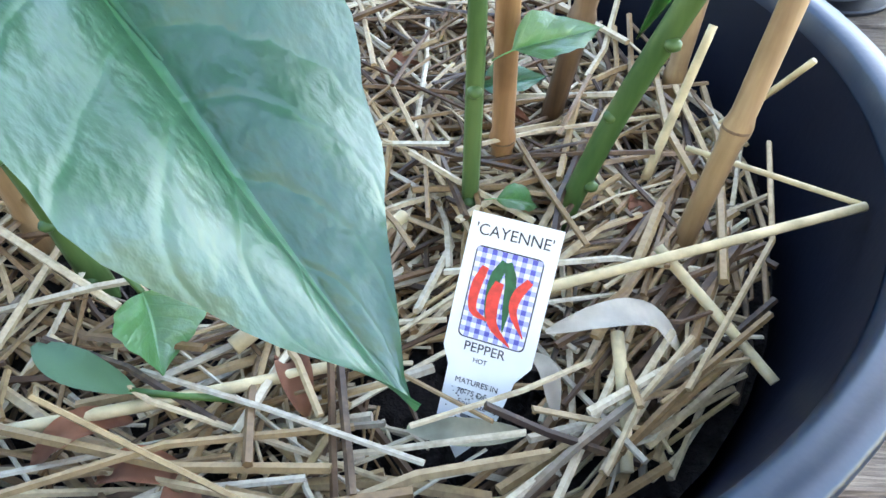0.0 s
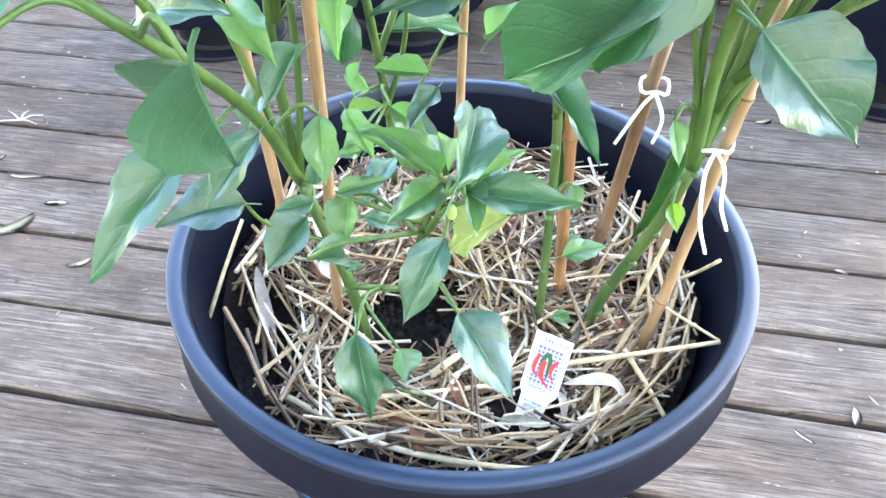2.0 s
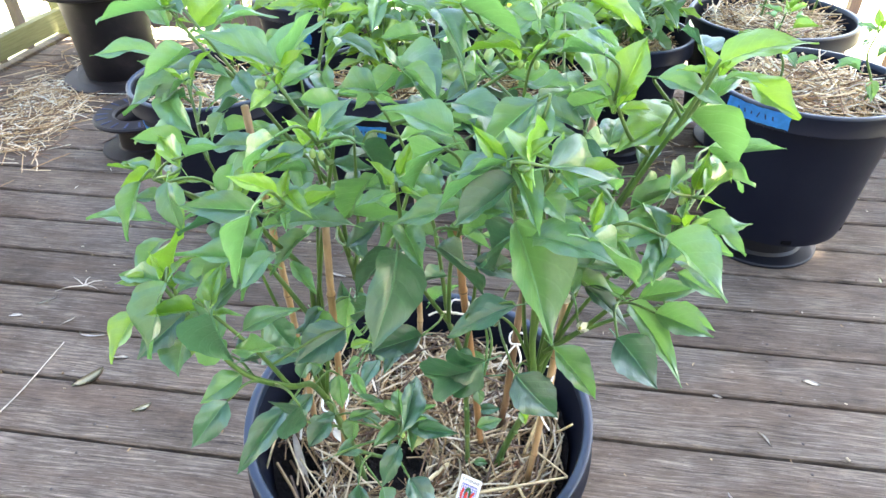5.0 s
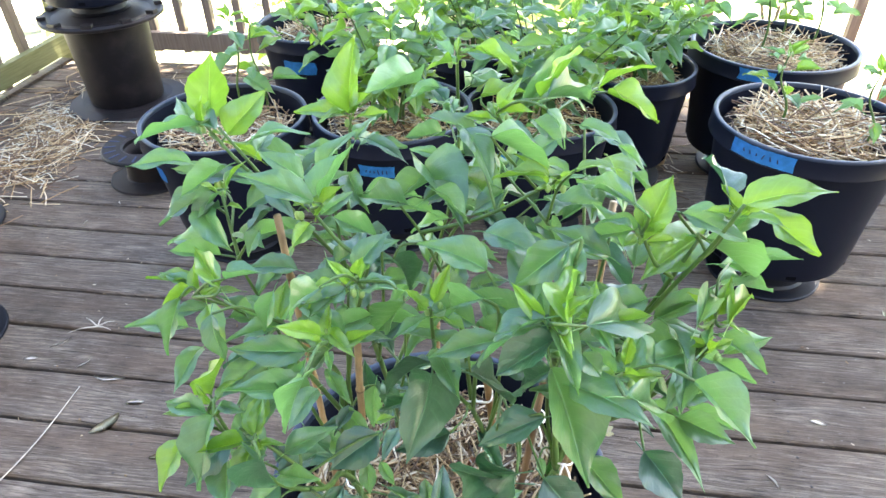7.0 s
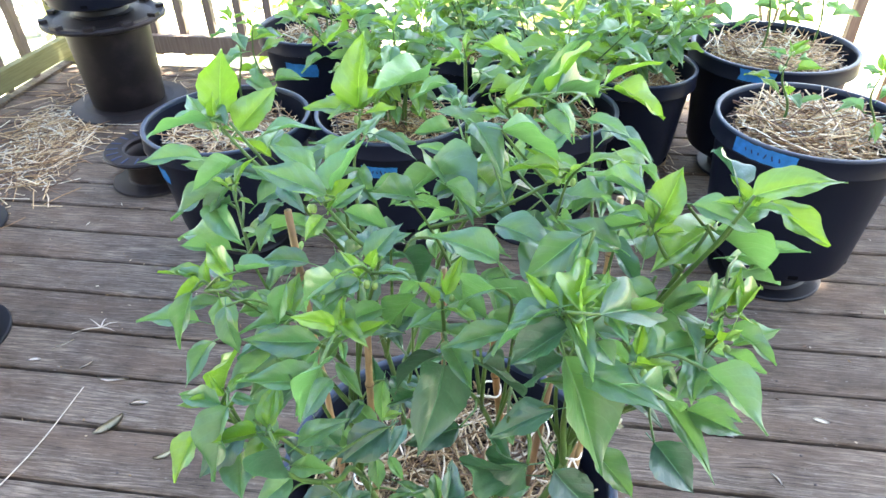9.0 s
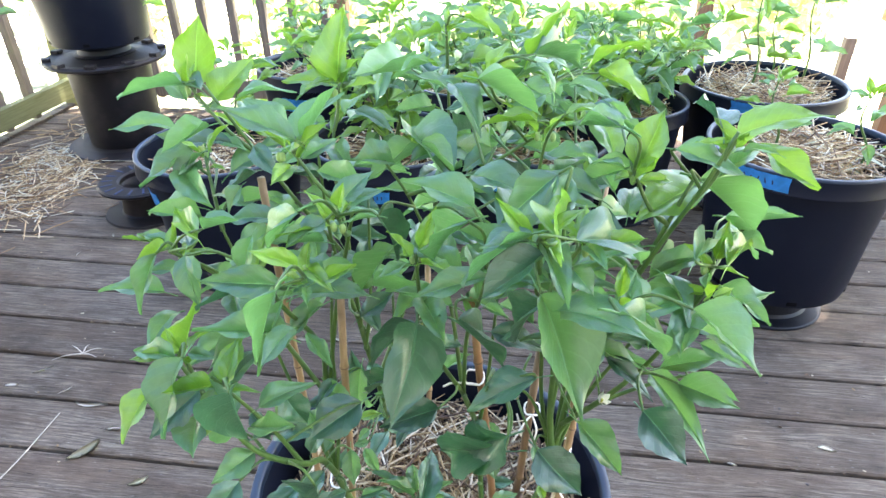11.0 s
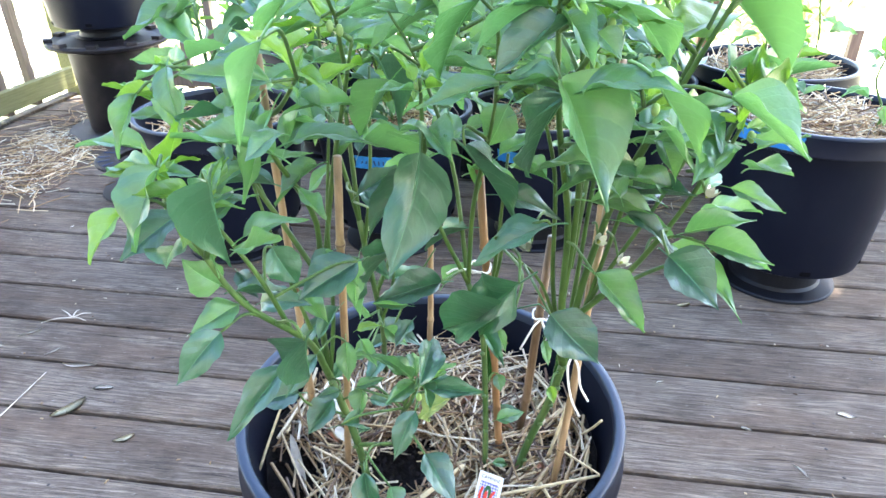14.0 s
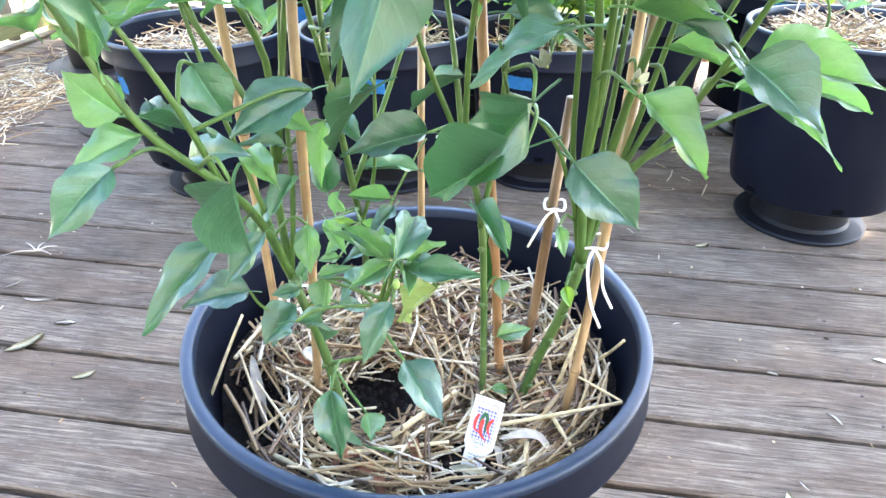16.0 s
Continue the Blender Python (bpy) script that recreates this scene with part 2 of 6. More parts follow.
stem_green = make_stem("green pepper stem", (0.034, 0.085, 0.018), (0.090, 0.165, 0.034))
stem_base = make_stem("ridged lower stem", (0.028, 0.078, 0.016), (0.095, 0.150, 0.044))


def make_flat(name, c, rough=0.6, var=0.25, scale=30.0, spec=0.4):
    m = Mat(name, rough, spec=spec)
    n = m.noise(m.coords((1, 1, 1)), scale, 4)
    lo, hi = tuple(max(0, v * (1 - var)) for v in c), tuple(min(1, v * (1 + var)) for v in c)
    m.colour(m.ramp(n, [(0.3, lo), (0.7, hi)])).bump(n, 0.15, 0.0006)
    return m.m


tape_blue = make_flat("blue masking tape", (0.035, 0.27, 0.62), 0.6, 0.2, 60)
ink = make_flat("dark marker ink", (0.02, 0.035, 0.09), 0.6, 0.1)
slot_black = make_flat("matte black drain slot", (0.003, 0.003, 0.004), 0.9, 0.1, 60, 0.05)
tag_white = make_flat("white label plastic", (0.80, 0.80, 0.78), 0.35, 0.06, 40)
tag_black = make_flat("black label print", (0.03, 0.03, 0.035), 0.5, 0.1)
tag_grey = make_flat("smudged label print", (0.16, 0.16, 0.17), 0.6, 0.4, 300)
tag_blue = make_flat("blue gingham print", (0.10, 0.10, 0.42), 0.4, 0.1)
tag_mid = make_flat("pale blue gingham print", (0.42, 0.43, 0.75), 0.4, 0.1)
tag_red = make_flat("red pepper print", (0.72, 0.05, 0.035), 0.4, 0.25, 400)
tag_green = make_flat("green pepper print", (0.015, 0.10, 0.035), 0.4, 0.3, 400)
petal = make_flat("creamy white petal", (0.82, 0.80, 0.66), 0.55, 0.08)
anther = make_flat("yellow-green flower eye", (0.42, 0.45, 0.12), 0.6, 0.2)
bud_mat = make_flat("pale green bud", (0.22, 0.34, 0.10), 0.5, 0.2)
tie_white = make_flat("white cloth tie", (0.80, 0.78, 0.75), 0.8, 0.08, 200)
nail_iron = make_flat("rusty dark nail", (0.055, 0.045, 0.040), 0.6, 0.3, 200)
husk = make_flat("papery dry leaf", (0.52, 0.46, 0.37), 0.7, 0.25, 60)
husk_brown = make_flat("brown dead leaf", (0.30, 0.13, 0.07), 0.7, 0.35, 60)
scrap_pale = make_flat("pale plant scrap", (0.62, 0.57, 0.48), 0.7, 0.2, 90)
scrap_green = make_flat("wilted green scrap", (0.44, 0.41, 0.28), 0.7, 0.3, 90)
# lawn and lattice lightened: part of the sun's glare is in these colours
lawn_mat = make_flat("glare-lightened lawn", (0.46, 0.46, 0.30), 0.9, 0.4, 6.0, 0.1)
fence_mat = make_flat("glare-lightened lattice wood", (0.80, 0.78, 0.72), 0.8, 0.2, 12)
# grey of the added south wall, chosen for the fill light it bounces
wall_mat = make_flat("plain added-wall grey", (0.13, 0.13, 0.125), 0.8, 0.12, 4)
pole_tan = make_flat("tan pole", (0.50, 0.36, 0.20), 0.6, 0.2, 20)


# ---- mesh helpers ----
def part(name, bm, material, parent=None, label="", smooth=False):
    me = bm if isinstance(bm, bpy.types.Mesh) else bpy.data.meshes.new(name)
    if not isinstance(bm, bpy.types.Mesh):
        if smooth:
            for fc in bm.faces:
                fc.smooth = True
        bm.to_mesh(me)
        bm.free()
    if material and not me.materials:
        me.materials.append(material)
    ob = new(name, me)
    ob.parent = parent
    if label:
        tagged(ob, label)
    return ob


def thing(name, label, category, group="", kind="", at=(0, 0, 0)):
    ob = new(name)
    ob.empty_display_size = 0.05
    ob.location = at
    return tagged(ob, label, category, group, kind)


def add_box(bm, lo, hi, bevel=0.0):
    g = bmesh.ops.create_cube(bm, size=1)["verts"]
    for v in g:
        v.co = Vector([lo[i] + (v.co[i] + 0.5) * (hi[i] - lo[i]) for i in range(3)])
    if bevel:
        es = list({e for v in g for e in v.link_edges})
        bmesh.ops.bevel(bm, geom=es, offset=bevel, segments=2, affect="EDGES", profile=0.6)
    return bm


def box(lo, hi, bevel=0.0):
    return add_box(bmesh.new(), lo, hi, bevel)


def add_tube(bm, pts, radii, sides=8, cap=True):
    pts = [Vector(p) for p in pts]
    rings, ref = [], None
    for i, p in enumerate(pts):
        d = (pts[min(i + 1, len(pts) - 1)] - pts[max(i - 1, 0)]).normalized()
        if ref is None:
            ref = Vector((1, 0, 0)) if abs(d.x) < 0.8 else Vector((0, 1, 0))
        a = (ref - d * ref.dot(d)).normalized()
        ref, b = a, d.cross(a)
        r = radii[i] if hasattr(radii, "__len__") else radii
        rings.append([bm.verts.new(p + (a * math.cos(k * math.tau / sides) + b * math.sin(k * math.tau / sides)) * r) for k in range(sides)])
    for r0, r1 in zip(rings, rings[1:]):
        for k in range(sides):
            bm.faces.new((r0[k], r0[(k + 1) % sides], r1[(k + 1) % sides], r1[k]))
    if cap:
        bm.faces.new(rings[0][::-1])
        bm.faces.new(rings[-1])
    return bm


def tube(pts, radii, sides=8):
    return add_tube(bmesh.new(), pts, radii, sides)


def smooth_line(pts, steps=5):
    """Catmull-Rom points through pts."""
    p = [Vector(q) for q in pts]
    p = [p[0] * 2 - p[1]] + p + [p[-1] * 2 - p[-2]]
    out = []
    for a, b, c, d in zip(p, p[1:], p[2:], p[3:]):
        for i in range(steps):
            t = i / steps
            out.append(0.5 * ((2 * b) + (c - a) * t + (2 * a - 5 * b + 4 * c - d) * t * t + (3 * b - a - 3 * c + d) * t ** 3))
    return out + [p[-2]]


def lathe(profile, sides=64, wobble=0.0):
    bm = bmesh.new()
    rings = []
    for r, z in profile:
        rings.append([bm.verts.new(((r + wobble * math.sin(3 * k * math.tau / sides + z * 9)) * math.cos(k * math.tau / sides),
                                    (r + wobble * math.sin(3 * k * math.tau / sides + z * 9)) * math.sin(k * math.tau / sides), z)) for k in range(sides)])
    for r0, r1 in zip(rings, rings[1:]):
        for k in range(sides):
            bm.faces.new((r0[k], r0[(k + 1) % sides], r1[(k + 1) % sides], r1[k]))
    return bm


def pydata(name, verts, faces, material, parent=None, label="", smooth=False):
    me = bpy.data.meshes.new(name)
    me.from_pydata(verts, [], faces)
    if smooth:
        me.polygons.foreach_set("use_smooth", [True] * len(me.polygons))
    me.materials.append(material)
    ob = new(name, me)
    ob.parent = parent
    if label:
        tagged(ob, label)
    return ob


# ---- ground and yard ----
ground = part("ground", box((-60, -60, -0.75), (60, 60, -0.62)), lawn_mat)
tagged(ground, "bright glare-lightened lawn round the raised deck", "lawn", kind="structure")

# ---- unseen wall added to the south, its tone sets the fill light ----
fill_wall = part("wall_south", box((-6, -2.6, -0.62), (6, -2.4, 3.2), 0.01), wall_mat)
tagged(fill_wall, "unseen grey wall added behind the deck for fill light", "wall", kind="structure")

# ---- deck ----
PITCH, GAP = 0.1435, 0.0085
deck = thing("deck_floor", "weathered grey wooden deck boards with dark gaps", "deck", kind="structure")


def board_mesh(seed):
    """One long deck board with eased edges and a faintly cupped, uneven face."""
    rng = random.Random(seed)
    bm = bmesh.new()
    w, n = PITCH - GAP, 90
    prof = [(-w / 2, -0.024), (-w / 2, -0.004), (-w / 2 + 0.004, 0.0), (-0.02, 0.0012), (0.02, 0.0012), (w / 2 - 0.004, 0.0), (w / 2, -0.004), (w / 2, -0.024)]
    rings = []
    for i in range(n + 1):
        x = -2.3 + 5.5 * i / n
        dz = 0.0012 * noise.noise((x * 1.3, seed * 7.1, 0)) - 0.0004
        # splintered edges wander by a millimetre or so
        lo, hi = (0.0020 * noise.noise((x * 2.1, seed * 3.3, q)) + 0.0013 * noise.noise((x * 17, seed * 5.7, q)) + rng.uniform(-0.0004, 0.0004) for q in (1, 9))
        rings.append([bm.verts.new((x, y + (lo if y < -0.03 else hi if y > 0.03 else 0), z + dz)) for y, z in prof])
    for a, b in zip(rings, rings[1:]):
        for k in range(len(prof)):
            j = (k + 1) % len(prof)
            bm.faces.new((a[k], b[k], b[j], a[j]))
    bm.faces.new(rings[0])
    bm.faces.new(rings[-1][::-1])
    me = bpy.data.meshes.new("board")
    bm.to_mesh(me)
    bm.free()
    return me


board_kinds = [board_mesh(s) for s in range(6)]
for i in range(-16, 18):
    b = part("board", board_kinds[i % 6], deck_wood, deck)
    b.location = (0, (i + 0.5) * PITCH, 0)
# border board along the side rail, joists underneath and the nails into them
edge = part("border_board", box((-2.36, -2.35, -0.02), (-2.305, 2.62, 0.012), 0.004), deck_wood, deck, "pale grey border board")
for x in (-2.2, -1.5, -0.8, -0.1, 0.6, 1.3, 2.0, 2.7):
    part("joist", box((x, -2.3, -0.2), (x + 0.04, 2.55, -0.0265)), joist_wood, deck)
nail_bm = lathe([(0.0, 0.0006), (0.0024, 0.0004), (0.0032, -0.0004), (0.0034, -0.002)], 8)
NAIL = bpy.data.meshes.new("nail_head")
nail_bm.to_mesh(NAIL)
nail_bm.free()
g = random.Random(41)
for i in range(0, 15):
    for x in (-1.5, -0.8, -0.1, 0.6, 1.3):
        for dy in (-0.038, 0.036):
            nl = part("nail_head", NAIL, nail_iron, deck)
            nl.location = (x + 0.02 + g.uniform(-0.006, 0.006), (i + 0.5) * PITCH + dy + g.uniform(-0.006, 0.006), 0.0009)
skirt = part("ground_under_deck", box((-2.3, -2.3, -0.62), (3.1, 2.5, -0.60)), soil)
tagged(skirt, "dark bare earth under the deck", "ground", kind="structure")

# ---- railings ----
rail_w = thing("railing_west", "weathered wooden railing with a green mossy lower rail", "railing", kind="structure")
part("lower_rail", box((-2.30, -2.3, 0.060), (-2.262, 2.60, 0.150), 0.004), rail_green, rail_w, "algae-green lower rail")
part("upper_rail", box((-2.30, -2.3, 0.86), (-2.262, 2.60, 0.95), 0.004), baluster_wood, rail_w)
y = 2.29
while y > -2.2:
    part("baluster", box((-2.338, y - 0.019, 0.03), (-2.302, y + 0.019, 0.99), 0.003), baluster_wood, rail_w)
    y -= 0.185
part("corner_post", box((-2.36, 2.56, -0.6), (-2.27, 2.65, 1.05), 0.005), rail_green, rail_w, "mossy square corner post")
rail_n = thing("railing_north", "weathered wooden end railing with square balusters", "railing", kind="structure")
part("lower_rail", box((-2.26, 2.60, 0.052), (-0.9, 2.638, 0.140), 0.004), baluster_wood, rail_n)
part("upper_rail", box((-2.26, 2.60, 0.86), (-0.9, 2.638, 0.95), 0.004), baluster_wood, rail_n)
x = -2.02
while x < -0.95:
    part("baluster", box((x - 0.019, 2.640, 0.03), (x + 0.019, 2.676, 0.99), 0.003), baluster_wood, rail_n)
    x += 0.152
for x in (-0.86, 0.74):
    part("railing_post", box((x - 0.030, 2.59, -0.6), (x + 0.030, 2.65, 1.05), 0.005), post_wood, rail_n, "brown square railing post")

part("short_post", box((1.335, 2.60, -0.6), (1.378, 2.64, 0.40), 0.004), baluster_wood, rail_n, "short grey post with a weathered top")

# ---- lattice fence far off ----
def lattice(x0, x1, z0, z1, step=0.16):
    bm = bmesh.new()
    h = z1 - z0
    for s, yy in ((1, 0.0), (-1, 0.012)):
        x = x0 - h
        while x < x1 + h:
            a0, a1 = (x, z0), (x + h, z1)
            if s < 0:
                a0, a1 = (x + h, z0), (x, z1)
            lo, hi = sorted((a0, a1))
            t0, t1 = max(0, (x0 - lo[0]) / h), min(1, (x1 - lo[0]) / h)
            if t1 > t0:
                p = [Vector((lo[0] + h * t, yy, lo[1] + (hi[1] - lo[1]) * t)) for t in (t0, t1)]
                d = Vector((0.014, 0, -0.014 * (1 if hi[1] > lo[1] else -1)))
                for off in (0.0, 0.01):
                    o = Vector((0, off, 0))
                    vs = [bm.verts.new(q) for q in (p[0] - d + o, p[1] - d + o, p[1] + d + o, p[0] + d + o)]
                    bm.faces.new(vs)
            x += step
    return bm


fence = thing("lattice_fence", "pale wooden lattice fence across the sunny yard", "fence", kind="structure", at=(0, 7.2, 0))
for i in range(-3, 4):
    x0 = i * 2.4
    part("lattice_panel", lattice(x0 + 0.05, x0 + 2.35, -0.5, 0.75), fence_mat, fence)
    part("fence_post", box((x0 - 0.045, -0.045, -0.62), (x0 + 0.045, 0.045, 0.95), 0.005), fence_mat, fence)
    part("fence_rail", box((x0 + 0.045, -0.02, 0.75), (x0 + 2.355, 0.03, 0.83), 0.004), fence_mat, fence)
fence_w = thing("lattice_fence", "pale wooden lattice fence beside the deck", "fence", kind="structure", at=(-4.2, 0, 0))
fence_w.rotation_euler = (0, 0, radians(90))
for i in range(0, 3):
    x0 = i * 2.4
    part("lattice_panel", lattice(x0 + 0.05, x0 + 2.35, -0.5, 1.1), fence_mat, fence_w)
    part("fence_post", box((x0 - 0.045, -0.045, -0.62), (x0 + 0.045, 0.045, 1.2), 0.005), fence_mat, fence_w)

# ---- bench at the deck's edge ----
bench = thing("garden_bench", "orange-brown wooden bench with dark square legs", "bench", at=(1.475, 2.0, 0))
for k in range(3):
    part("seat_board", box((-0.22, -0.20 + k * 0.135, 0.555), (0.9, -0.07 + k * 0.135, 0.593), 0.004), bench_wood, bench)
for sx in (-0.13, 0.78):
    for sy in (-0.17, 0.15):
        part("leg", box((sx, sy, 0), (sx + 0.05, sy + 0.05, 0.551), 0.003), post_wood, bench)

# ---- pots and their stands ----
def pot_profile(r, h):
    """Outer wall up, over the rolled lip, and down inside."""
    return [(0.0, 0.0), (r * 0.76, 0.0), (r * 0.79, 0.004), (r * 0.815, 0.03), (r * 0.865, h * 0.45), (r * 0.934, h - 0.053), (r * 0.939, h - 0.047),
            (r * 0.943, h - 0.010), (r * 0.916, h - 0.05), (r * 0.87, h * 0.55), (r * 0.78, 0.03), (0.0, 0.02)]


def lip_profile(r, h):
    """The flat, slightly rounded top of the rim."""
    return [(r * 1.001, h - 0.0060), (r * 1.001, h - 0.0035), (r * 0.9985, h - 0.0012), (r * 0.994, h),
            (r * 0.955, h), (r * 0.947, h - 0.002), (r * 0.942, h - 0.012)]


def skirt_profile(r, h):
    """The band that hangs below the lip, with a thin bead at its foot."""
    return [(r * 0.9395, h - 0.0475), (r * 1.006, h - 0.0480), (r * 1.0135, h - 0.0472), (r * 1.0145, h - 0.0455), (r * 1.0085, h - 0.0425), (r * 1.0000, h - 0.0080), (r * 1.0010, h - 0.0060)]


def stand_parts(r, h):
    """The foot, the neck and the top of a plant stand, as profiles."""
    return (("base_flange", [(r * 0.62, 0.0), (r * 0.98, 0.0), (r, 0.003), (r, 0.008), (r * 0.98, 0.011), (r * 0.76, 0.014), (r * 0.72, 0.022), (r * 0.58, 0.022), (r * 0.62, 0.0)]),
            ("neck", [(r * 0.72, 0.022), (r * 0.70, h - 0.02), (r * 0.74, h - 0.012), (r * 0.56, h - 0.012), (r * 0.56, 0.022)]),
            ("top_flange", [(r * 0.74, h - 0.012), (r * 0.97, h - 0.010), (r, h - 0.006), (r * 0.99, h - 0.001), (r * 0.60, h), (r * 0.56, h - 0.012)]))


def make_stand(x, y, r=0.15, h=0.088, label="round black plastic plant stand with a flared foot"):
    st = thing("plant_stand", label, "plant stand", "stands under the pots", at=(x, y, 0))
    for name, profile in stand_parts(r, h):
        part(name, lathe(profile, 56), stand_black, st, smooth=False)
    return st


def slot_bm(r):
    return box((-0.012, -r - 0.0015, 0), (0.012, -r + 0.006, 0.012), 0.002)


def make_pot(x, y, r, z0, z1, label, spin=0.0, level=0.055):
    """A pot from z0 to its rim at z1, filled to level below the rim; returns the pot and the fill's height."""
    h = z1 - z0
    pot = thing("plant_pot", label, "plant pot", "black pots on the deck", at=(x, y, z0))
    body = part("pot_wall", lathe(pot_profile(r, h), 96), pot_black, pot, smooth=True)
    body.data.set_sharp_from_angle(angle=radians(32))
    lip = part("pot_rim", lathe(lip_profile(r, h), 96, 0.0006), rim_sky, pot, smooth=True)
    lip.data.set_sharp_from_angle(angle=radians(50))
    # darker plastic than the lip, so bright top and dark side are painted
    band = part("rim_skirt", lathe(skirt_profile(r, h), 96, 0.0006), pot_black, pot, smooth=True)
    band.data.set_sharp_from_angle(angle=radians(40))
    # solid black blocks paint the shade inside the drain slots
    for a in range(6):
        s = part("drain_slot", slot_bm(r * 0.805), slot_black, pot, "drain slot, its shade given by a black block")
        s.rotation_euler = (0, 0, spin + a * math.tau / 6)
        s.location = (0, 0, 0.012)
    return pot, z1 - level


def fill_bm(r, seed, rough=0.006, hollow=()):
    bm = bmesh.new()
    rng, n, m = random.Random(seed), 16, 40
    c = bm.verts.new((0, 0, 0))
    prev = None
    for i in range(1, n + 1):
        ring = []
        for k in range(m):
            a, rr = k * math.tau / m, r * i / n
            px, py = rr * math.cos(a), rr * math.sin(a)
            z = rough * 2 * noise.noise((px * 22, py * 22, seed)) + rough * noise.noise((px * 70, py * 70, seed + 3))
            for hx, hy, hr, hd in hollow:
                d = math.hypot(px - hx, py - hy) / hr
                z -= hd * math.exp(-d * d)
            ring.append(bm.verts.new((px, py, z)))
        for k in range(m):
            j = (k + 1) % m
            if prev is None:
                bm.faces.new((c, ring[k], ring[j]))
            else:
                bm.faces.new((prev[k], ring[k], ring[j], prev[j]))
        prev = ring
    return bm


def straw_heap(name, label, count, place, seed, length=(0.04, 0.16), radius=(0.0009, 0.0022), parent=None, keep=None, material=None, bare=()):
    """Many loose straws as one heap: place(rng) gives a point and the tilt allowed there, or None."""
    rng = random.Random(seed)
    vs, fs, made = [], [], 0
    while made < count:
        got = place(rng)
        if got is None:
            continue
        made += 1
        p, tilt, turn = got
        ln, r = rng.uniform(*length) * (0.55 + 0.45 * rng.random()), rng.uniform(*radius)
        a, e = (turn if turn is not None else rng.uniform(0, math.tau)), rng.gauss(0, tilt)
        d = Vector((math.cos(a) * math.cos(e), math.sin(a) * math.cos(e), math.sin(e)))
        if keep and max((Vector(p[:2]) + s * d.xy * ln / 2 - Vector(keep[:2])).length for s in (-1, 1)) > keep[2]:
            made -= 1
            continue
        if any((Vector(p[:2]) + k * 0.25 * ln * d.xy - Vector((hx, hy))).length < hr * 0.72 for hx, hy, hr in bare for k in range(-2, 3)) and rng.random() < 0.93:
            made -= 1
            continue
        side = d.cross(Vector((0, 0, 1))).normalized()
        up = side.cross(d)
        bend, kink = rng.gauss(0, 0.05), rng.uniform(0.3, 0.7)
        base, flat = len(vs), rng.uniform(0.45, 1.0)
        for t in (0.0, kink, 1.0):
            q = Vector(p) + d * (t - 0.5) * ln + side * bend * ln * (1 - abs(t - kink) * 2)
            for k in range(5):
                w = k * math.tau / 5
                vs.append(q + side * math.cos(w) * r + up * math.sin(w) * r * flat)
        for s in (0, 5):
            for k in range(5):
                j = (k + 1) % 5
                fs.append((base + s + k, base + s + j, base + s + 5 + j, base + s + 5 + k))
        fs.append(tuple(base + k for k in range(4, -1, -1)))
        fs.append(tuple(base + 10 + k for k in range(5)))
    ob = pydata(name, vs, fs, material or straw_mat, parent)
    return tagged(ob, label, "straw", kind="stuff")


def in_pot(x, y, z, r, lift=0.02, holes=(), lay=False, tilt=0.17):
    def place(rng):
        a, rr = rng.uniform(0, math.tau), r * math.sqrt(rng.random())
        px, py = x + rr * math.cos(a), y + rr * math.sin(a)
        for hx, hy, hr in holes:
            if math.hypot(px - hx, py - hy) < hr and rng.random() < 0.95:
                return None
        turn = a + math.pi / 2 + rng.gauss(0, 1.4) if rr > r * 0.80 else None
        # the straw was laid in loose swathes
        if lay and rng.random() < 0.72:
            if py - y < -0.085:
                turn = rng.gauss(0.05, 0.28)
            elif px - x < -0.05:
                turn = rng.gauss(1.85, 0.45)
            elif px - x > 0.06:
                turn = rng.gauss(1.05, 0.65)
        # straws skirt the bare patches
        for hx, hy, hr in holes:
            if hr <= math.hypot(px - hx, py - hy) < hr + 0.045:
                turn = math.atan2(py - hy, px - hx) + math.pi / 2 + rng.gauss(0, 1.0)
        return (px, py, z + lift * rng.random() ** 1.5), tilt, turn
    return place


MAIN = (-0.068, 0.148)
MR, MZ, SOIL_Z = 0.2274, 0.3885, 0.318
make_stand(*MAIN)
make_pot(*MAIN, MR, 0.083, MZ, "large black plastic pot with a scuffed rolled rim", 0.4)
earth = part("potting_soil", fill_bm(0.203, 5, 0.007, ((-0.17, -0.085, 0.05, 0.012), (-0.03, -0.035, 0.04, 0.010))), soil, smooth=True)
earth.location = (*MAIN, SOIL_Z)
tagged(earth, "dark moist potting soil under straw", "soil", kind="stuff")
HOLES = ((-0.240, 0.062, 0.050), (-0.093, 0.088, 0.046), (-0.208, 0.028, 0.034), (0.006, 0.022, 0.024))
straw_heap("straw_mulch", "loose layer of dry golden straw mulch on the soil", 760, in_pot(*MAIN, SOIL_Z + 0.006, 0.182, 0.026, HOLES, True), 11, (0.05, 0.17), (0.0009, 0.0018), keep=(*MAIN, 0.198), bare=HOLES)
straw_heap("straw_mulch", "thin stalks of straw under the top layer", 1100, in_pot(*MAIN, SOIL_Z + 0.004, 0.184, 0.016, HOLES, True), 14, (0.03, 0.13), (0.0005, 0.0012), keep=(*MAIN, 0.198), bare=HOLES)
straw_heap("straw_mulch", "fine broken chaff between the straws", 800, in_pot(*MAIN, SOIL_Z + 0.002, 0.186, 0.010, HOLES), 13, (0.008, 0.04), (0.0003, 0.0009), keep=(*MAIN, 0.195), bare=HOLES)


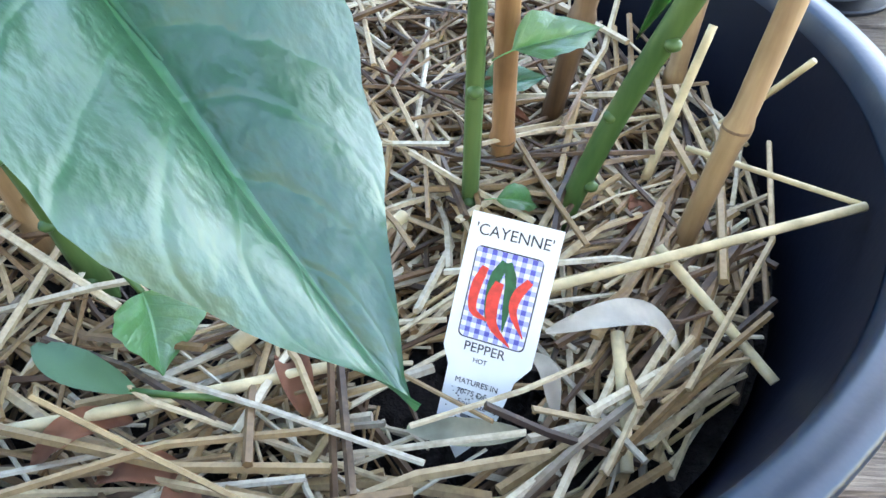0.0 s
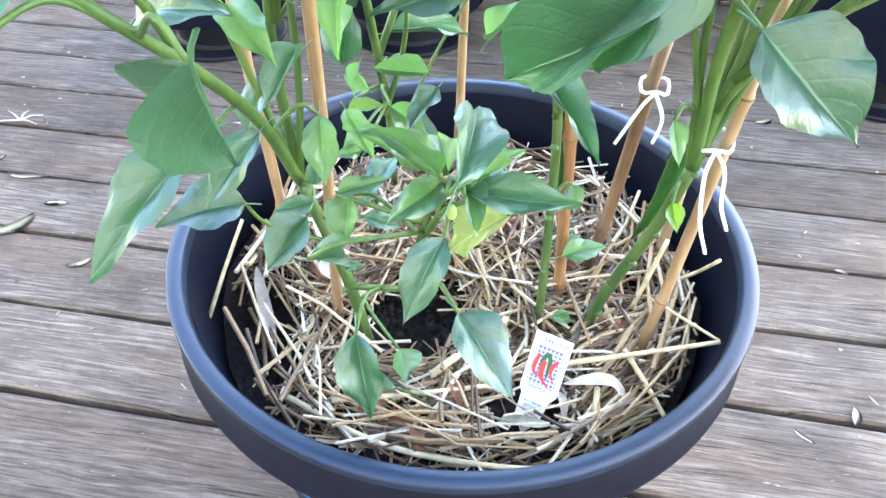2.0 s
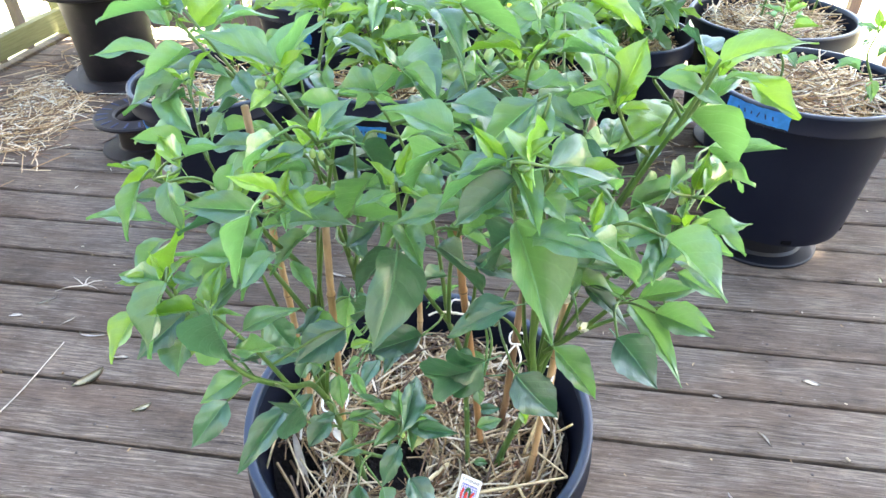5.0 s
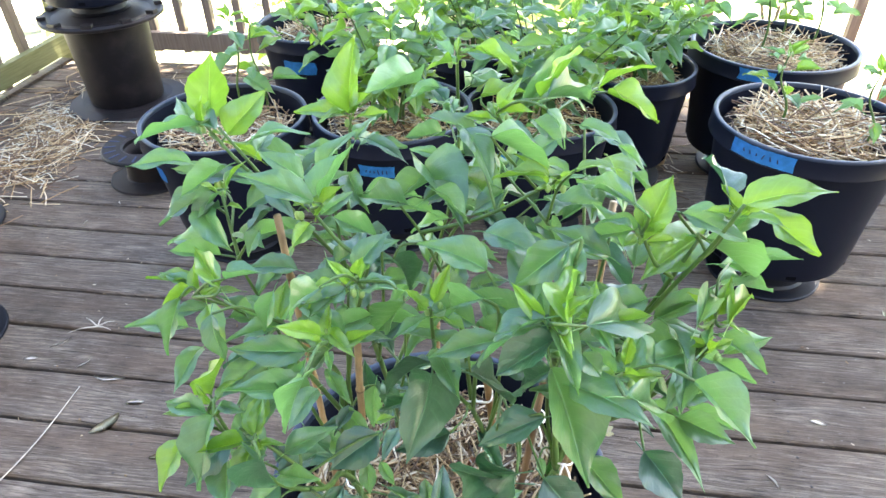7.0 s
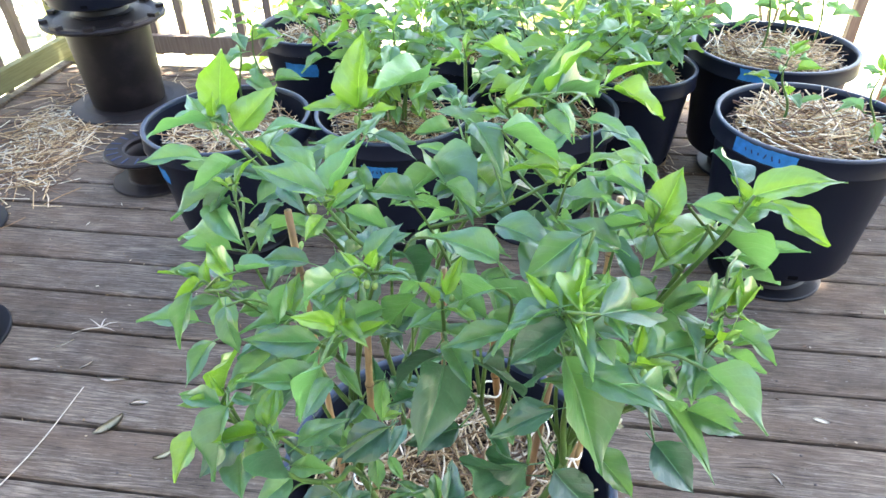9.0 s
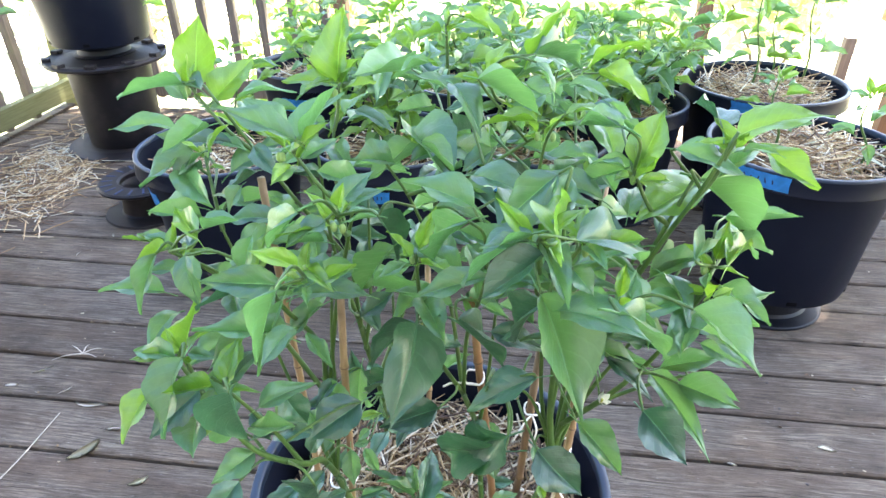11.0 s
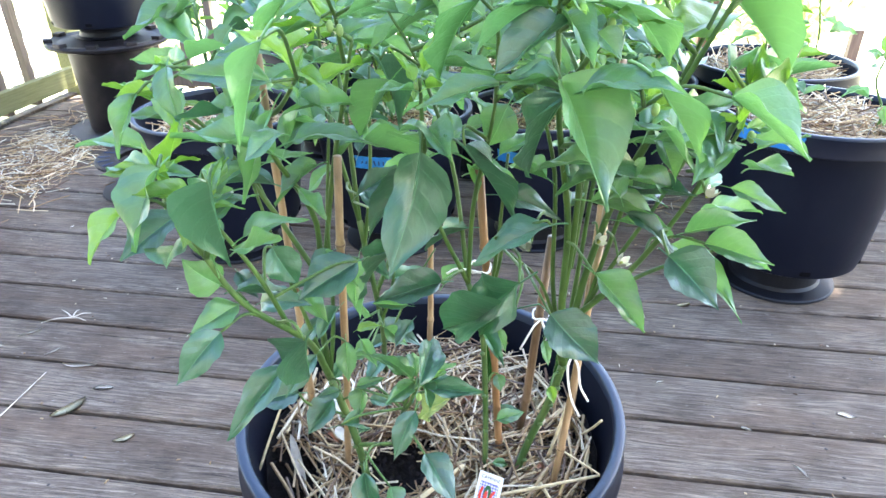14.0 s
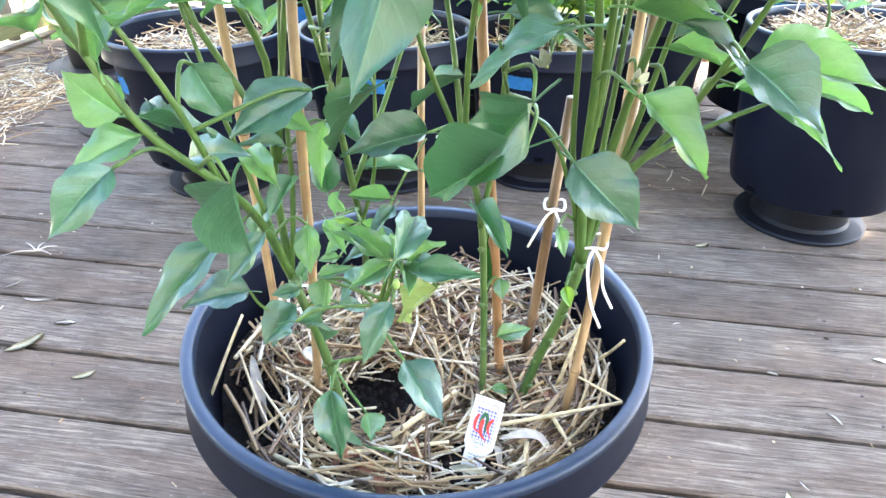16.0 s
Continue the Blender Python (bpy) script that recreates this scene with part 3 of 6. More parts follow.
def crumbs(rng, count, holes):
    """Small uneven lumps of soil strewn over the bare patches."""
    vs, fs = [], []
    for k in range(count):
        hx, hy, hr = holes[k % len(holes)]
        a, rr = rng.uniform(0, math.tau), hr * 1.15 * math.sqrt(rng.random())
        c, s = Vector((hx + rr * math.cos(a), hy + rr * math.sin(a), SOIL_Z + rng.uniform(-0.001, 0.004))), 0.0015 + 0.0042 * rng.random() ** 2
        if math.hypot(c.x - MAIN[0], c.y - MAIN[1]) > 0.188:
            continue
        b = len(vs)
        vs += [c + Vector(d) * s * rng.uniform(0.6, 1.3) for d in ((1, 0, 0), (-1, 0, 0), (0, 1, 0), (0, -1, 0), (0, 0, 1), (0, 0, -1))]
        fs += [(b + i, b + j, b + q) for i, j, q in ((0, 2, 4), (2, 1, 4), (1, 3, 4), (3, 0, 4), (2, 0, 5), (1, 2, 5), (3, 1, 5), (0, 3, 5))]
    return tagged(pydata("soil_crumbs", vs, fs, soil), "dark crumbs of loose potting soil between the straw", "soil", kind="stuff")


crumbs(random.Random(23), 900, HOLES)


def beside_label(rng):
    a, k = rng.uniform(0.035, 0.13), rng.uniform(-0.03, 0.10)
    return (a, k, SOIL_Z + 0.008 + 0.020 * rng.random() ** 1.3), 0.07, rng.gauss(0.6, 0.45)


straw_heap("straw_mulch", "thick tuft of golden straw heaped beside the plant label", 170, beside_label, 15, (0.04, 0.11), (0.0006, 0.0015), keep=(*MAIN, 0.199))


def in_ring(x, y, z, r0, r1):
    def place(rng):
        a, rr = rng.uniform(0, math.tau), rng.uniform(r0, r1)
        if math.sin(a) > 0.2 and rng.random() < 0.5:
            return None
        return (x + rr * math.cos(a), y + rr * math.sin(a), z + 0.022 * rng.random()), 0.05, a + math.pi / 2 + rng.gauss(0, 0.12)
    return place


straw_heap("straw_mulch", "long straws lying along the inside of the pot", 70, in_ring(*MAIN, SOIL_Z + 0.012, 0.15, 0.19), 12, (0.08, 0.15), keep=(*MAIN, 0.199))

# x, y, rim radius, stand height, rim height
OTHER_POTS = [
    (0.700, 1.185, 0.228, 0.093, 0.465, "large black pot with blue tape on its rim"),
    (-0.812, 1.175, 0.226, 0.088, 0.405, "black pot with a strip of blue tape low on its side"),
    (-0.362, 1.278, 0.224, 0.088, 0.402, "black pot with a lettered blue tape label"),
    (0.045, 1.36, 0.215, 0.088, 0.390, "black pot with blue tape among leafy plants"),
    (-0.775, 1.975, 0.235, 0.088, 0.415, "black pot with a blue tape label near the end railing"),
    (-0.19, 1.88, 0.22, 0.088, 0.400, "black pot crowded by leafy plants"),
    (0.33, 1.70, 0.20, 0.088, 0.400, "black pot of bushy pepper plants"),
    (0.44, 2.12, 0.20, 0.088, 0.400, "black pot of pepper plants near the posts"),
    (0.775, 1.80, 0.252, 0.093, 0.440, "large black pot with a thick bed of straw"),
    (-1.79, 1.11, 0.19, 0.088, 0.400, "black pot near the side railing"),
    (-1.43, 0.635, 0.17, 0.088, 0.400, "black pot on a flared stand beside the railing"),
]
FILL = []
for i, (x, y, r, z0, z1, label) in enumerate(OTHER_POTS):
    make_stand(x, y, 0.15, z0 + 0.005)
    make_pot(x, y, r, z0, z1, label, 0.7 * i)
    z = z1 - (0.046 if i in (0, 8) else 0.070)
    e = part("potting_soil", fill_bm(r * 0.885, 20 + i, 0.006), soil, smooth=True)
    e.location = (x, y, z)
    tagged(e, "dark potting soil in a black pot", "soil", kind="stuff")
    straw_heap("straw_mulch", "bed of dry straw mulch filling a pot", 900 if i in (0, 7, 8) else 420, in_pot(x, y, z + 0.004, r * 0.84, 0.036, tilt=0.27), 40 + i, (0.08, 0.25), (0.0011, 0.0023), keep=(x, y, r * 0.865), material=straw_bright)
    FILL.append((x, y, z, r))

# ---- tall spool stack with a pot on top ----
tower = thing("spool_stand", "tall black plastic spool with wide dusty flanges", "plant stand", at=(-1.745, 2.115, 0))
part("base_flange", lathe([(0.0, 0.0), (0.24, 0.0), (0.245, 0.005), (0.24, 0.012), (0.185, 0.02), (0.0, 0.02)], 64), spool_brown, tower)
part("drum", lathe([(0.146, 0.02), (0.150, 0.03), (0.166, 0.362), (0.166, 0.365)], 64), spool_brown, tower, smooth=True)
part("top_flange", lathe([(0.0, 0.365), (0.225, 0.365), (0.238, 0.370), (0.24, 0.380), (0.232, 0.388), (0.19, 0.384), (0.12, 0.394), (0.0, 0.394)], 64), spool_brown, tower)
for k in range(10):
    a = k * math.tau / 10
    rb = part("rim_lug", box((0.205, -0.02, 0.385), (0.238, 0.02, 0.400), 0.003), spool_brown, tower)
    rb.rotation_euler = (0, 0, a)
make2 = thing("plant_stand", "black plastic stand stacked on a tall spool", "plant stand", "stands under the pots", at=(-1.745, 2.115, 0.3945))
part("neck", lathe([(0.0, 0.0), (0.118, 0.0), (0.121, 0.004), (0.104, 0.010), (0.098, 0.026), (0.104, 0.046), (0.112, 0.052), (0.0, 0.054)], 56), stand_black, make2, smooth=False)
make_pot(-1.745, 2.115, 0.235, 0.447, 0.765, "black pot raised on a stack of spools", 0.3)
e = part("potting_soil", fill_bm(0.205, 77, 0.006), soil, smooth=True)
e.location = (-1.745, 2.115, 0.715)
tagged(e, "dark potting soil in a raised pot", "soil", kind="stuff")
straw_heap("straw_mulch", "bed of dry straw in the raised pot", 240, in_pot(-1.745, 2.115, 0.72, 0.19, 0.05), 91, (0.05, 0.17), (0.0012, 0.0026), keep=(-1.745, 2.115, 0.2))

# small empty spool beside the left pot
spool = thing("spool_stand", "small empty black plastic spool stand", "plant stand", at=(-1.30, 1.50, 0))
part("base_flange", lathe([(0.085, 0.0), (0.148, 0.0), (0.150, 0.004), (0.147, 0.010), (0.095, 0.014), (0.09, 0.018)], 56), spool_brown, spool)
part("neck", lathe([(0.09, 0.015), (0.086, 0.06), (0.09, 0.108), (0.078, 0.108), (0.075, 0.06), (0.078, 0.004)], 56), spool_brown, spool, smooth=True)
part("top_flange", lathe([(0.078, 0.108), (0.145, 0.110), (0.150, 0.114), (0.150, 0.120), (0.145, 0.125), (0.085, 0.127), (0.078, 0.122), (0.078, 0.108)], 56), spool_brown, spool)
# dark blocks on the flange paint the shade inside its slots
for k in range(18):
    sl = part("flange_slot", box((0.100, -0.0035, 0.1235), (0.138, 0.0035, 0.1275), 0.001), ink, spool, "flange slot, its shade given by a dark block")
    sl.rotation_euler = (0, 0, k * math.tau / 18)


# ---- blue tape labels, wrapped on the pots ----
def tape_bm(r0, r1, a0, a1, z0, z1, n=14, ragged=0.003, seed=1, slope=0.0):
    """A strip that follows a pot's side from angle a0 to a1; r0 at its lower edge, r1 at its upper one."""
    rng, bm, rows = random.Random(seed), bmesh.new(), []
    for i in range(n + 1):
        a = a0 + (a1 - a0) * i / n
        dz = rng.uniform(-ragged, ragged) * 0.3 + slope * (i / n - 0.5)
        dr = slope * (i / n - 0.5) * 0.107
        end = (rng.uniform(-1, 1) * ragged / r0) if i in (0, n) else 0
        rows.append([bm.verts.new(((r + dr) * math.cos(a + end * s), (r + dr) * math.sin(a + end * s), z + dz)) for r, z, s in ((r0, z0, 1), ((r0 + r1) / 2, (z0 + z1) / 2, -1), (r1, z1, 1))])
    for a, b in zip(rows, rows[1:]):
        for k in (0, 1):
            bm.faces.new((a[k], b[k], b[k + 1], a[k + 1]))
    bmesh.ops.solidify(bm, geom=bm.faces[:], thickness=-0.0006)
    return bm


def tape(pot_i, a_mid, width, z0, z1, rad0, rad1, seed, label="torn strip of blue masking tape on a pot", slope=0.0):
    x, y, r, *_ = OTHER_POTS[pot_i] if pot_i is not None else (*MAIN, MR)
    half = width / 2 / r
    a = radians(a_mid)
    t = part("tape_label", tape_bm(rad0 * r + 0.0016, rad1 * r + 0.0016, a - half, a + half, z0, z1, seed=seed, slope=slope), tape_blue)
    t.location = (x, y, 0)
    return tagged(t, label, "tape label", "blue tape labels")


def scribble(parent, pot_i, a_mid, width, z, rad, seed):
    """Marker strokes on a tape that cannot be made out: short plain bars."""
    x, y, r, *_ = OTHER_POTS[pot_i]
    rng = random.Random(seed)
    n = 6
    for k in range(n):
        a = radians(a_mid) + (k / (n - 1) - 0.5) * width / r
        hgt = rng.uniform(0.006, 0.013)
        bar = part("ink_bar", box((-0.0015, -0.0005, -hgt / 2), (0.0015, 0.0005, hgt / 2)), ink, parent, "dark marker stroke")
        q = rad * r + 0.0032
        bar.location = (q * math.cos(a), q * math.sin(a), z)
        bar.rotation_euler = (0, rng.uniform(-0.5, 0.5), a + math.pi / 2)


t = tape(0, 227, 0.150, 0.424, 0.4590, 1.010, 1.0025, 3, "blue masking tape strip wrapped on the rim")
scribble(t, 0, 227, 0.08, 0.442, 1.007, 4)
t = tape(1, 222, 0.12, 0.275, 0.318, 0.893, 0.916, 5, slope=0.012)
t = tape(2, 268, 0.105, 0.293, 0.328, 0.903, 0.923, 7, "blue tape label with dark marker strokes")
scribble(t, 2, 268, 0.06, 0.311, 0.914, 8)
t = tape(3, 250, 0.085, 0.290, 0.322, 0.906, 0.926, 9)
t = tape(4, 263, 0.135, 0.290, 0.337, 0.897, 0.920, 13, "blue tape label on a far pot")
t = tape(8, 246, 0.10, 0.400, 0.4340, 1.010, 1.0025, 15)
t = tape(None, 246, 0.135, 0.232, 0.278, 0.875, 0.902, 17, "peeling blue tape slanting under the rim of the pot", -0.045)
tt = part("tape_label", tape_bm(0.2195, 0.2225, -0.90, -0.42, 0.668, 0.722, seed=19), tape_blue)
tt.location = (-1.745, 2.115, 0)
tagged(tt, "blue tape label on the raised pot", "tape label", "blue tape labels")


# ---- pepper leaves ----
OUTLINE = ((0.0, 0.03), (0.03, 0.22), (0.07, 0.45), (0.13, 0.70), (0.20, 0.87), (0.29, 0.98), (0.38, 1.0), (0.48, 0.97), (0.58, 0.86), (0.68, 0.68), (0.77, 0.47), (0.85, 0.28), (0.91, 0.15), (0.96, 0.06), (1.0, 0.008))


def outline(t):
    for (a, u), (b, v) in zip(OUTLINE, OUTLINE[1:]):
        if t <= b:
            return u + (v - u) * (t - a) / (b - a)
    return 0.01


def leaf_mesh(fold, droop, wave, twist, seed, bow=0.0):
    """A pointed oval leaf of length 1 along +Y, 1 wide at most, folded along its midrib, puffed between its side veins and drooping to the tip, with a stalk behind."""
    rng = random.Random(seed)
    n, cols = 22, (-1.0, -0.84, -0.62, -0.40, -0.20, -0.05, 0.0, 0.05, 0.20, 0.40, 0.62, 0.84, 1.0)
    vs, uv, fs = [], [], []
    for i in range(n + 1):
        t = i / n
        w = 0.5 * outline(t)
        for c in cols:
            a = abs(c)
            edge = 1 + 0.035 * math.sin(t * 31 + seed * 2 + (c > 0)) + 0.03 * math.sin(t * 13 + seed)
            x = c * w * (edge if a > 0.8 else 1.0)
            z = a * w * fold * (1 - 0.4 * t) - droop * t * t + 0.06 * droop * math.sin(t * 5)
            z += wave * (math.sin(t * 12 + c * 2 + seed) * a ** 2 * 0.66 + 0.35 * math.sin(t * 7 + seed * 2.3) * a)
            # blade swells between the veins and sinks along the midrib
            z += 0.105 * w * math.sin(math.pi * min(1, a * 1.05)) * abs(math.sin(10.5 * (t - 0.31 * a) + (0.3 if c > 0 else 0)))
            z -= 0.05 * w * math.exp(-(c / 0.10) ** 2)
            z += twist * c * w * (t - 0.3)
            x += 0.05 * math.sin(t * 3.0 + seed * 1.7) * t + bow * t * t
            y = t * (1 - 0.10 * droop * t) + rng.uniform(-0.003, 0.003) * a
            vs.append((x, y, z))
            uv.append((0.5 + c * 0.5, t))
    m = len(cols)
    for i in range(n):
        for k in range(m - 1):
            a = i * m + k
            fs.append((a, a + 1, a + m + 1, a + m))
    # stalk
    base = len(vs)
    for j, (y, z, r) in enumerate(((-0.20, -0.07, 0.018), (-0.1, -0.02, 0.017), (0.0, 0.004, 0.016), (0.35, -droop * 0.12, 0.008))):
        for k in range(4):
            a = k * math.tau / 4
            vs.append((math.cos(a) * r, y, z - 0.012 + math.sin(a) * r))
            uv.append((0.5, 0.01))
        if j:
            for k in range(4):
                q = base + (j - 1) * 4
                fs.append((q + k, q + (k + 1) % 4, q + 4 + (k + 1) % 4, q + 4 + k))
    me = bpy.data.meshes.new("leaf")
    me.from_pydata(vs, [], fs)
    me.polygons.foreach_set("use_smooth", [True] * len(me.polygons))
    lay = me.uv_layers.new(name="UVMap")
    for lp in me.loops:
        lay.data[lp.index].uv = uv[lp.vertex_index]
    return me


SHAPES = [(0.34, 0.12, 0.06, 0.3, 0.04), (0.55, 0.24, 0.08, -0.4, -0.08), (0.26, 0.30, 0.07, 0.2, 0.09), (0.85, 0.08, 0.06, 0.6, 0.0), (0.42, -0.04, 0.09, -0.7, -0.05), (0.30, 0.40, 0.06, 0.4, 0.06), (0.7, 0.26, 0.10, -0.2, -0.10)]
LEAF = {}
for kind, mt in (("old", leaf_old), ("mid", leaf_mid), ("new", leaf_new), ("yellow", leaf_yellow)):
    LEAF[kind] = []
    for s, shp in enumerate(SHAPES):
        me = leaf_mesh(*shp[:4], s, shp[4])
        me.materials.append(mt)
        LEAF[kind].append(me)


def put_leaf(parent, base, tip, width, kind, shape, face=(0, -0.35, 1.0), roll=0.0, label=""):
    """A leaf from its stalk's end at base to its tip, its upper side turned to face."""
    b, t = Vector(base), Vector(tip)
    d = t - b
    ln = d.length
    yv = d.normalized()
    zv = Vector(face)
    zv = zv - yv * zv.dot(yv)
    if zv.length < 0.15:
        zv = Vector((0, -1, 0.2)) - yv * Vector((0, -1, 0.2)).dot(yv)
    zv.normalize()
    xv = yv.cross(zv)
    m = Matrix((xv, yv, zv)).transposed().to_4x4() @ pose(0, 0, 0, 0, roll, 0) @ Matrix.Diagonal((ln * width, ln, ln * 0.75, 1))
    ob = new("leaf", LEAF[kind][shape % len(SHAPES)])
    ob.parent = parent
    ob.matrix_local = Matrix.Translation(b) @ m
    if label:
        tagged(ob, label)
    return ob


SHOOTS = []


def put_branch(parent, pts, r0, r1, material=None, name="branch"):
    line = smooth_line(pts, 5)
    n = len(line) - 1
    if name in ("branch", "stem"):
        SHOOTS.extend((parent, p) for p in line)
    return part(name, tube(line, [(r0 + (r1 - r0) * i / n) * (0.82 if name == "branch" else 0.95) for i in range(n + 1)], 8), material or stem_green, parent, smooth=True)


def flower_bm_petals():
    bm = bmesh.new()
    for k in range(5):
        a = k * math.tau / 5
        ring = []
        for t, w, z in ((0.0, 0.0014, 0.0), (0.35, 0.0038, -0.002), (0.75, 0.0036, -0.0070), (1.0, 0.0006, -0.0115)):
            for s in (-1, 1):
                r = 0.0015 + 0.0062 * t
                ring.append(bm.verts.new((r * math.cos(a) - s * w * math.sin(a), r * math.sin(a) + s * w * math.cos(a), z)))
        for j in range(3):
            bm.faces.new((ring[2 * j], ring[2 * j + 1], ring[2 * j + 3], ring[2 * j + 2]))
    bmesh.ops.solidify(bm, geom=bm.faces[:], thickness=0.0005)
    return bm


def mesh_of(bm, name, material, smooth=True):
    me = bpy.data.meshes.new(name)
    for fc in bm.faces:
        fc.smooth = smooth
    bm.to_mesh(me)
    bm.free()
    me.materials.append(material)
    return me


def ball_bm(rx, ry, rz, seg=10):
    bm = bmesh.new()
    bmesh.ops.create_uvsphere(bm, u_segments=seg, v_segments=max(5, seg // 2), radius=1)
    for v in bm.verts:
        v.co = Vector((v.co.x * rx, v.co.y * ry, v.co.z * rz))
    return bm


PETALS = mesh_of(flower_bm_petals(), "petals", petal)
EYE = mesh_of(ball_bm(0.0022, 0.0022, 0.0038, 8), "eye", anther)
BUD = mesh_of(ball_bm(0.0026, 0.0026, 0.0042, 8), "bud", bud_mat)


def put_flower(parent, at, size=1.0, tilt=(150, 0, 0), stalk=None):
    f = part("flower", PETALS, petal, parent, "nodding creamy white flower")
    f.matrix_local = pose(*at, *tilt) @ Matrix.Scale(size, 4)
    e = part("flower_eye", EYE, anther, f)
    e.location = (0, 0, -0.002)
    if stalk:
        put_branch(parent, [stalk, (Vector(stalk) + Vector(at)) / 2 + Vector((0, 0, 0.008)), at], 0.0014, 0.001, name="flower_stalk")


def rosette(parent, at, rng, n=6, size=(0.025, 0.055), up=0.5, kind="new"):
    """The growing tip of a shoot: small bright leaves and buds round one point."""
    a0 = rng.uniform(0, math.tau)
    for k in range(n):
        a = a0 + k * 2.4
        ln = rng.uniform(*size)
        el = rng.uniform(0.1, 1.0) * up + (0.7 if k < 2 else 0)
        d = Vector((math.cos(a) * math.cos(el), math.sin(a) * math.cos(el), math.sin(el)))
        b = Vector(at) + d * ln * 0.2 + Vector((0, 0, rng.uniform(-0.012, 0.004)))
        put_leaf(parent, b, b + d * ln, rng.uniform(0.30, 0.43), kind if k < 4 else "mid", rng.randrange(7), (rng.gauss(0, 0.4), rng.gauss(-0.3, 0.4), 1))
    for k in range(2):
        u = part("bud", BUD, bud_mat, parent)
        u.location = Vector(at) + Vector((rng.uniform(-0.01, 0.01), rng.uniform(-0.01, 0.01), rng.uniform(-0.012, 0.002)))


TOP_RIGHT = [
    (0.216, 0.160, 0.760, 0.281, 0.188, 0.731, 0.30),
]
TOP_MIDDLE = [
    (0.011, 0.250, 0.875, 0.066, 0.300, 0.901, 0.36),
    (0.011, 0.250, 0.869, 0.065, 0.300, 0.939, 0.18),
    (-0.010, 0.050, 0.857, 0.044, 0.020, 0.865, 0.55),
    (-0.084, 0.200, 0.829, -0.029, 0.100, 0.828, 0.50),
    (0.005, 0.280, 0.913, -0.062, 0.300, 0.919, 0.40),
    (-0.044, 0.200, 0.825, 0.001, 0.120, 0.832, 0.60),
    (0.098, 0.200, 0.851, 0.110, 0.120, 0.858, 0.50),
]
TOP_LEFT = [
    (-0.243, 0.010, 0.790, -0.216, -0.030, 0.778, 0.50),
    (-0.259, 0.200, 0.825, -0.294, 0.200, 0.852, 0.36),
]
TOP_BACK = [
    (-0.221, 0.200, 0.830, -0.273, 0.200, 0.849, 0.42),
    (-0.179, 0.150, 0.842, -0.152, 0.160, 0.892, 0.42),
    (-0.120, 0.050, 0.821, -0.086, 0.050, 0.846, 0.45),
    (-0.120, 0.000, 0.833, -0.136, -0.030, 0.831, 0.50),
    (-0.170, 0.000, 0.783, -0.217, -0.020, 0.787, 0.36),
    (-0.176, 0.000, 0.788, -0.177, 0.030, 0.813, 0.45),
    (-0.152, -0.030, 0.797, -0.162, -0.060, 0.768, 0.45),
    (-0.086, 0.120, 0.833, -0.147, 0.150, 0.829, 0.45),
    (-0.102, 0.060, 0.838, -0.148, 0.080, 0.842, 0.40),
    (-0.103, 0.020, 0.783, -0.138, -0.020, 0.796, 0.34),
    (-0.240, 0.180, 0.815, -0.204, 0.200, 0.825, 0.40),
    (-0.162, 0.130, 0.842, -0.204, 0.120, 0.827, 0.42),
]
MIDDLE_LEFT = [
    (-0.177, -0.060, 0.663, -0.157, -0.020, 0.636, 0.40),
    (-0.133, 0.030, 0.650, -0.148, 0.000, 0.645, 0.40),
    (-0.145, 0.050, 0.602, -0.174, 0.030, 0.614, 0.40),
    (0.108, 0.060, 0.681, 0.160, 0.060, 0.672, 0.24),
]
LOW_BACK = [
    (-0.133, 0.200, 0.517, -0.073, 0.240, 0.509, 0.26),
    (-0.106, 0.200, 0.488, -0.159, 0.220, 0.483, 0.30),
    (-0.023, 0.100, 0.645, -0.073, 0.120, 0.617, 0.36),
    (-0.014, 0.100, 0.539, 0.020, 0.050, 0.533, 0.30),
    (-0.156, 0.160, 0.510, -0.164, 0.170, 0.567, 0.45),
    (-0.158, 0.200, 0.490, -0.166, 0.190, 0.462, 0.50),
    (-0.153, 0.250, 0.415, -0.094, 0.220, 0.417, 0.50),
    (-0.138, 0.240, 0.400, -0.172, 0.220, 0.394, 0.45),
    (-0.134, 0.200, 0.404, -0.151, 0.150, 0.400, 0.45),
    (-0.060, 0.200, 0.516, -0.028, 0.200, 0.553, 0.40),
    (-0.180, 0.050, 0.523, -0.164, 0.060, 0.564, 0.50),
    (-0.180, 0.090, 0.394, -0.221, 0.110, 0.365, 0.40),
    (-0.165, 0.090, 0.454, -0.152, 0.100, 0.485, 0.40),
    (0.009, 0.183, 0.343, 0.040, 0.183, 0.351, 0.55),
]
TOP_FRONT = [
    (-0.119, -0.040, 0.821, -0.095, -0.060, 0.823, 0.42),
    (-0.136, -0.050, 0.798, -0.159, -0.070, 0.738, 0.24),
    (-0.072, 0.020, 0.802, -0.104, 0.030, 0.752, 0.50),
    (-0.175, 0.000, 0.820, -0.186, -0.020, 0.787, 0.50),
    (0.058, 0.100, 0.791, 0.015, 0.120, 0.808, 0.60),
    (0.031, 0.000, 0.828, 0.024, 0.080, 0.846, 0.50),
    (0.103, 0.000, 0.801, 0.151, -0.010, 0.753, 0.40),
]
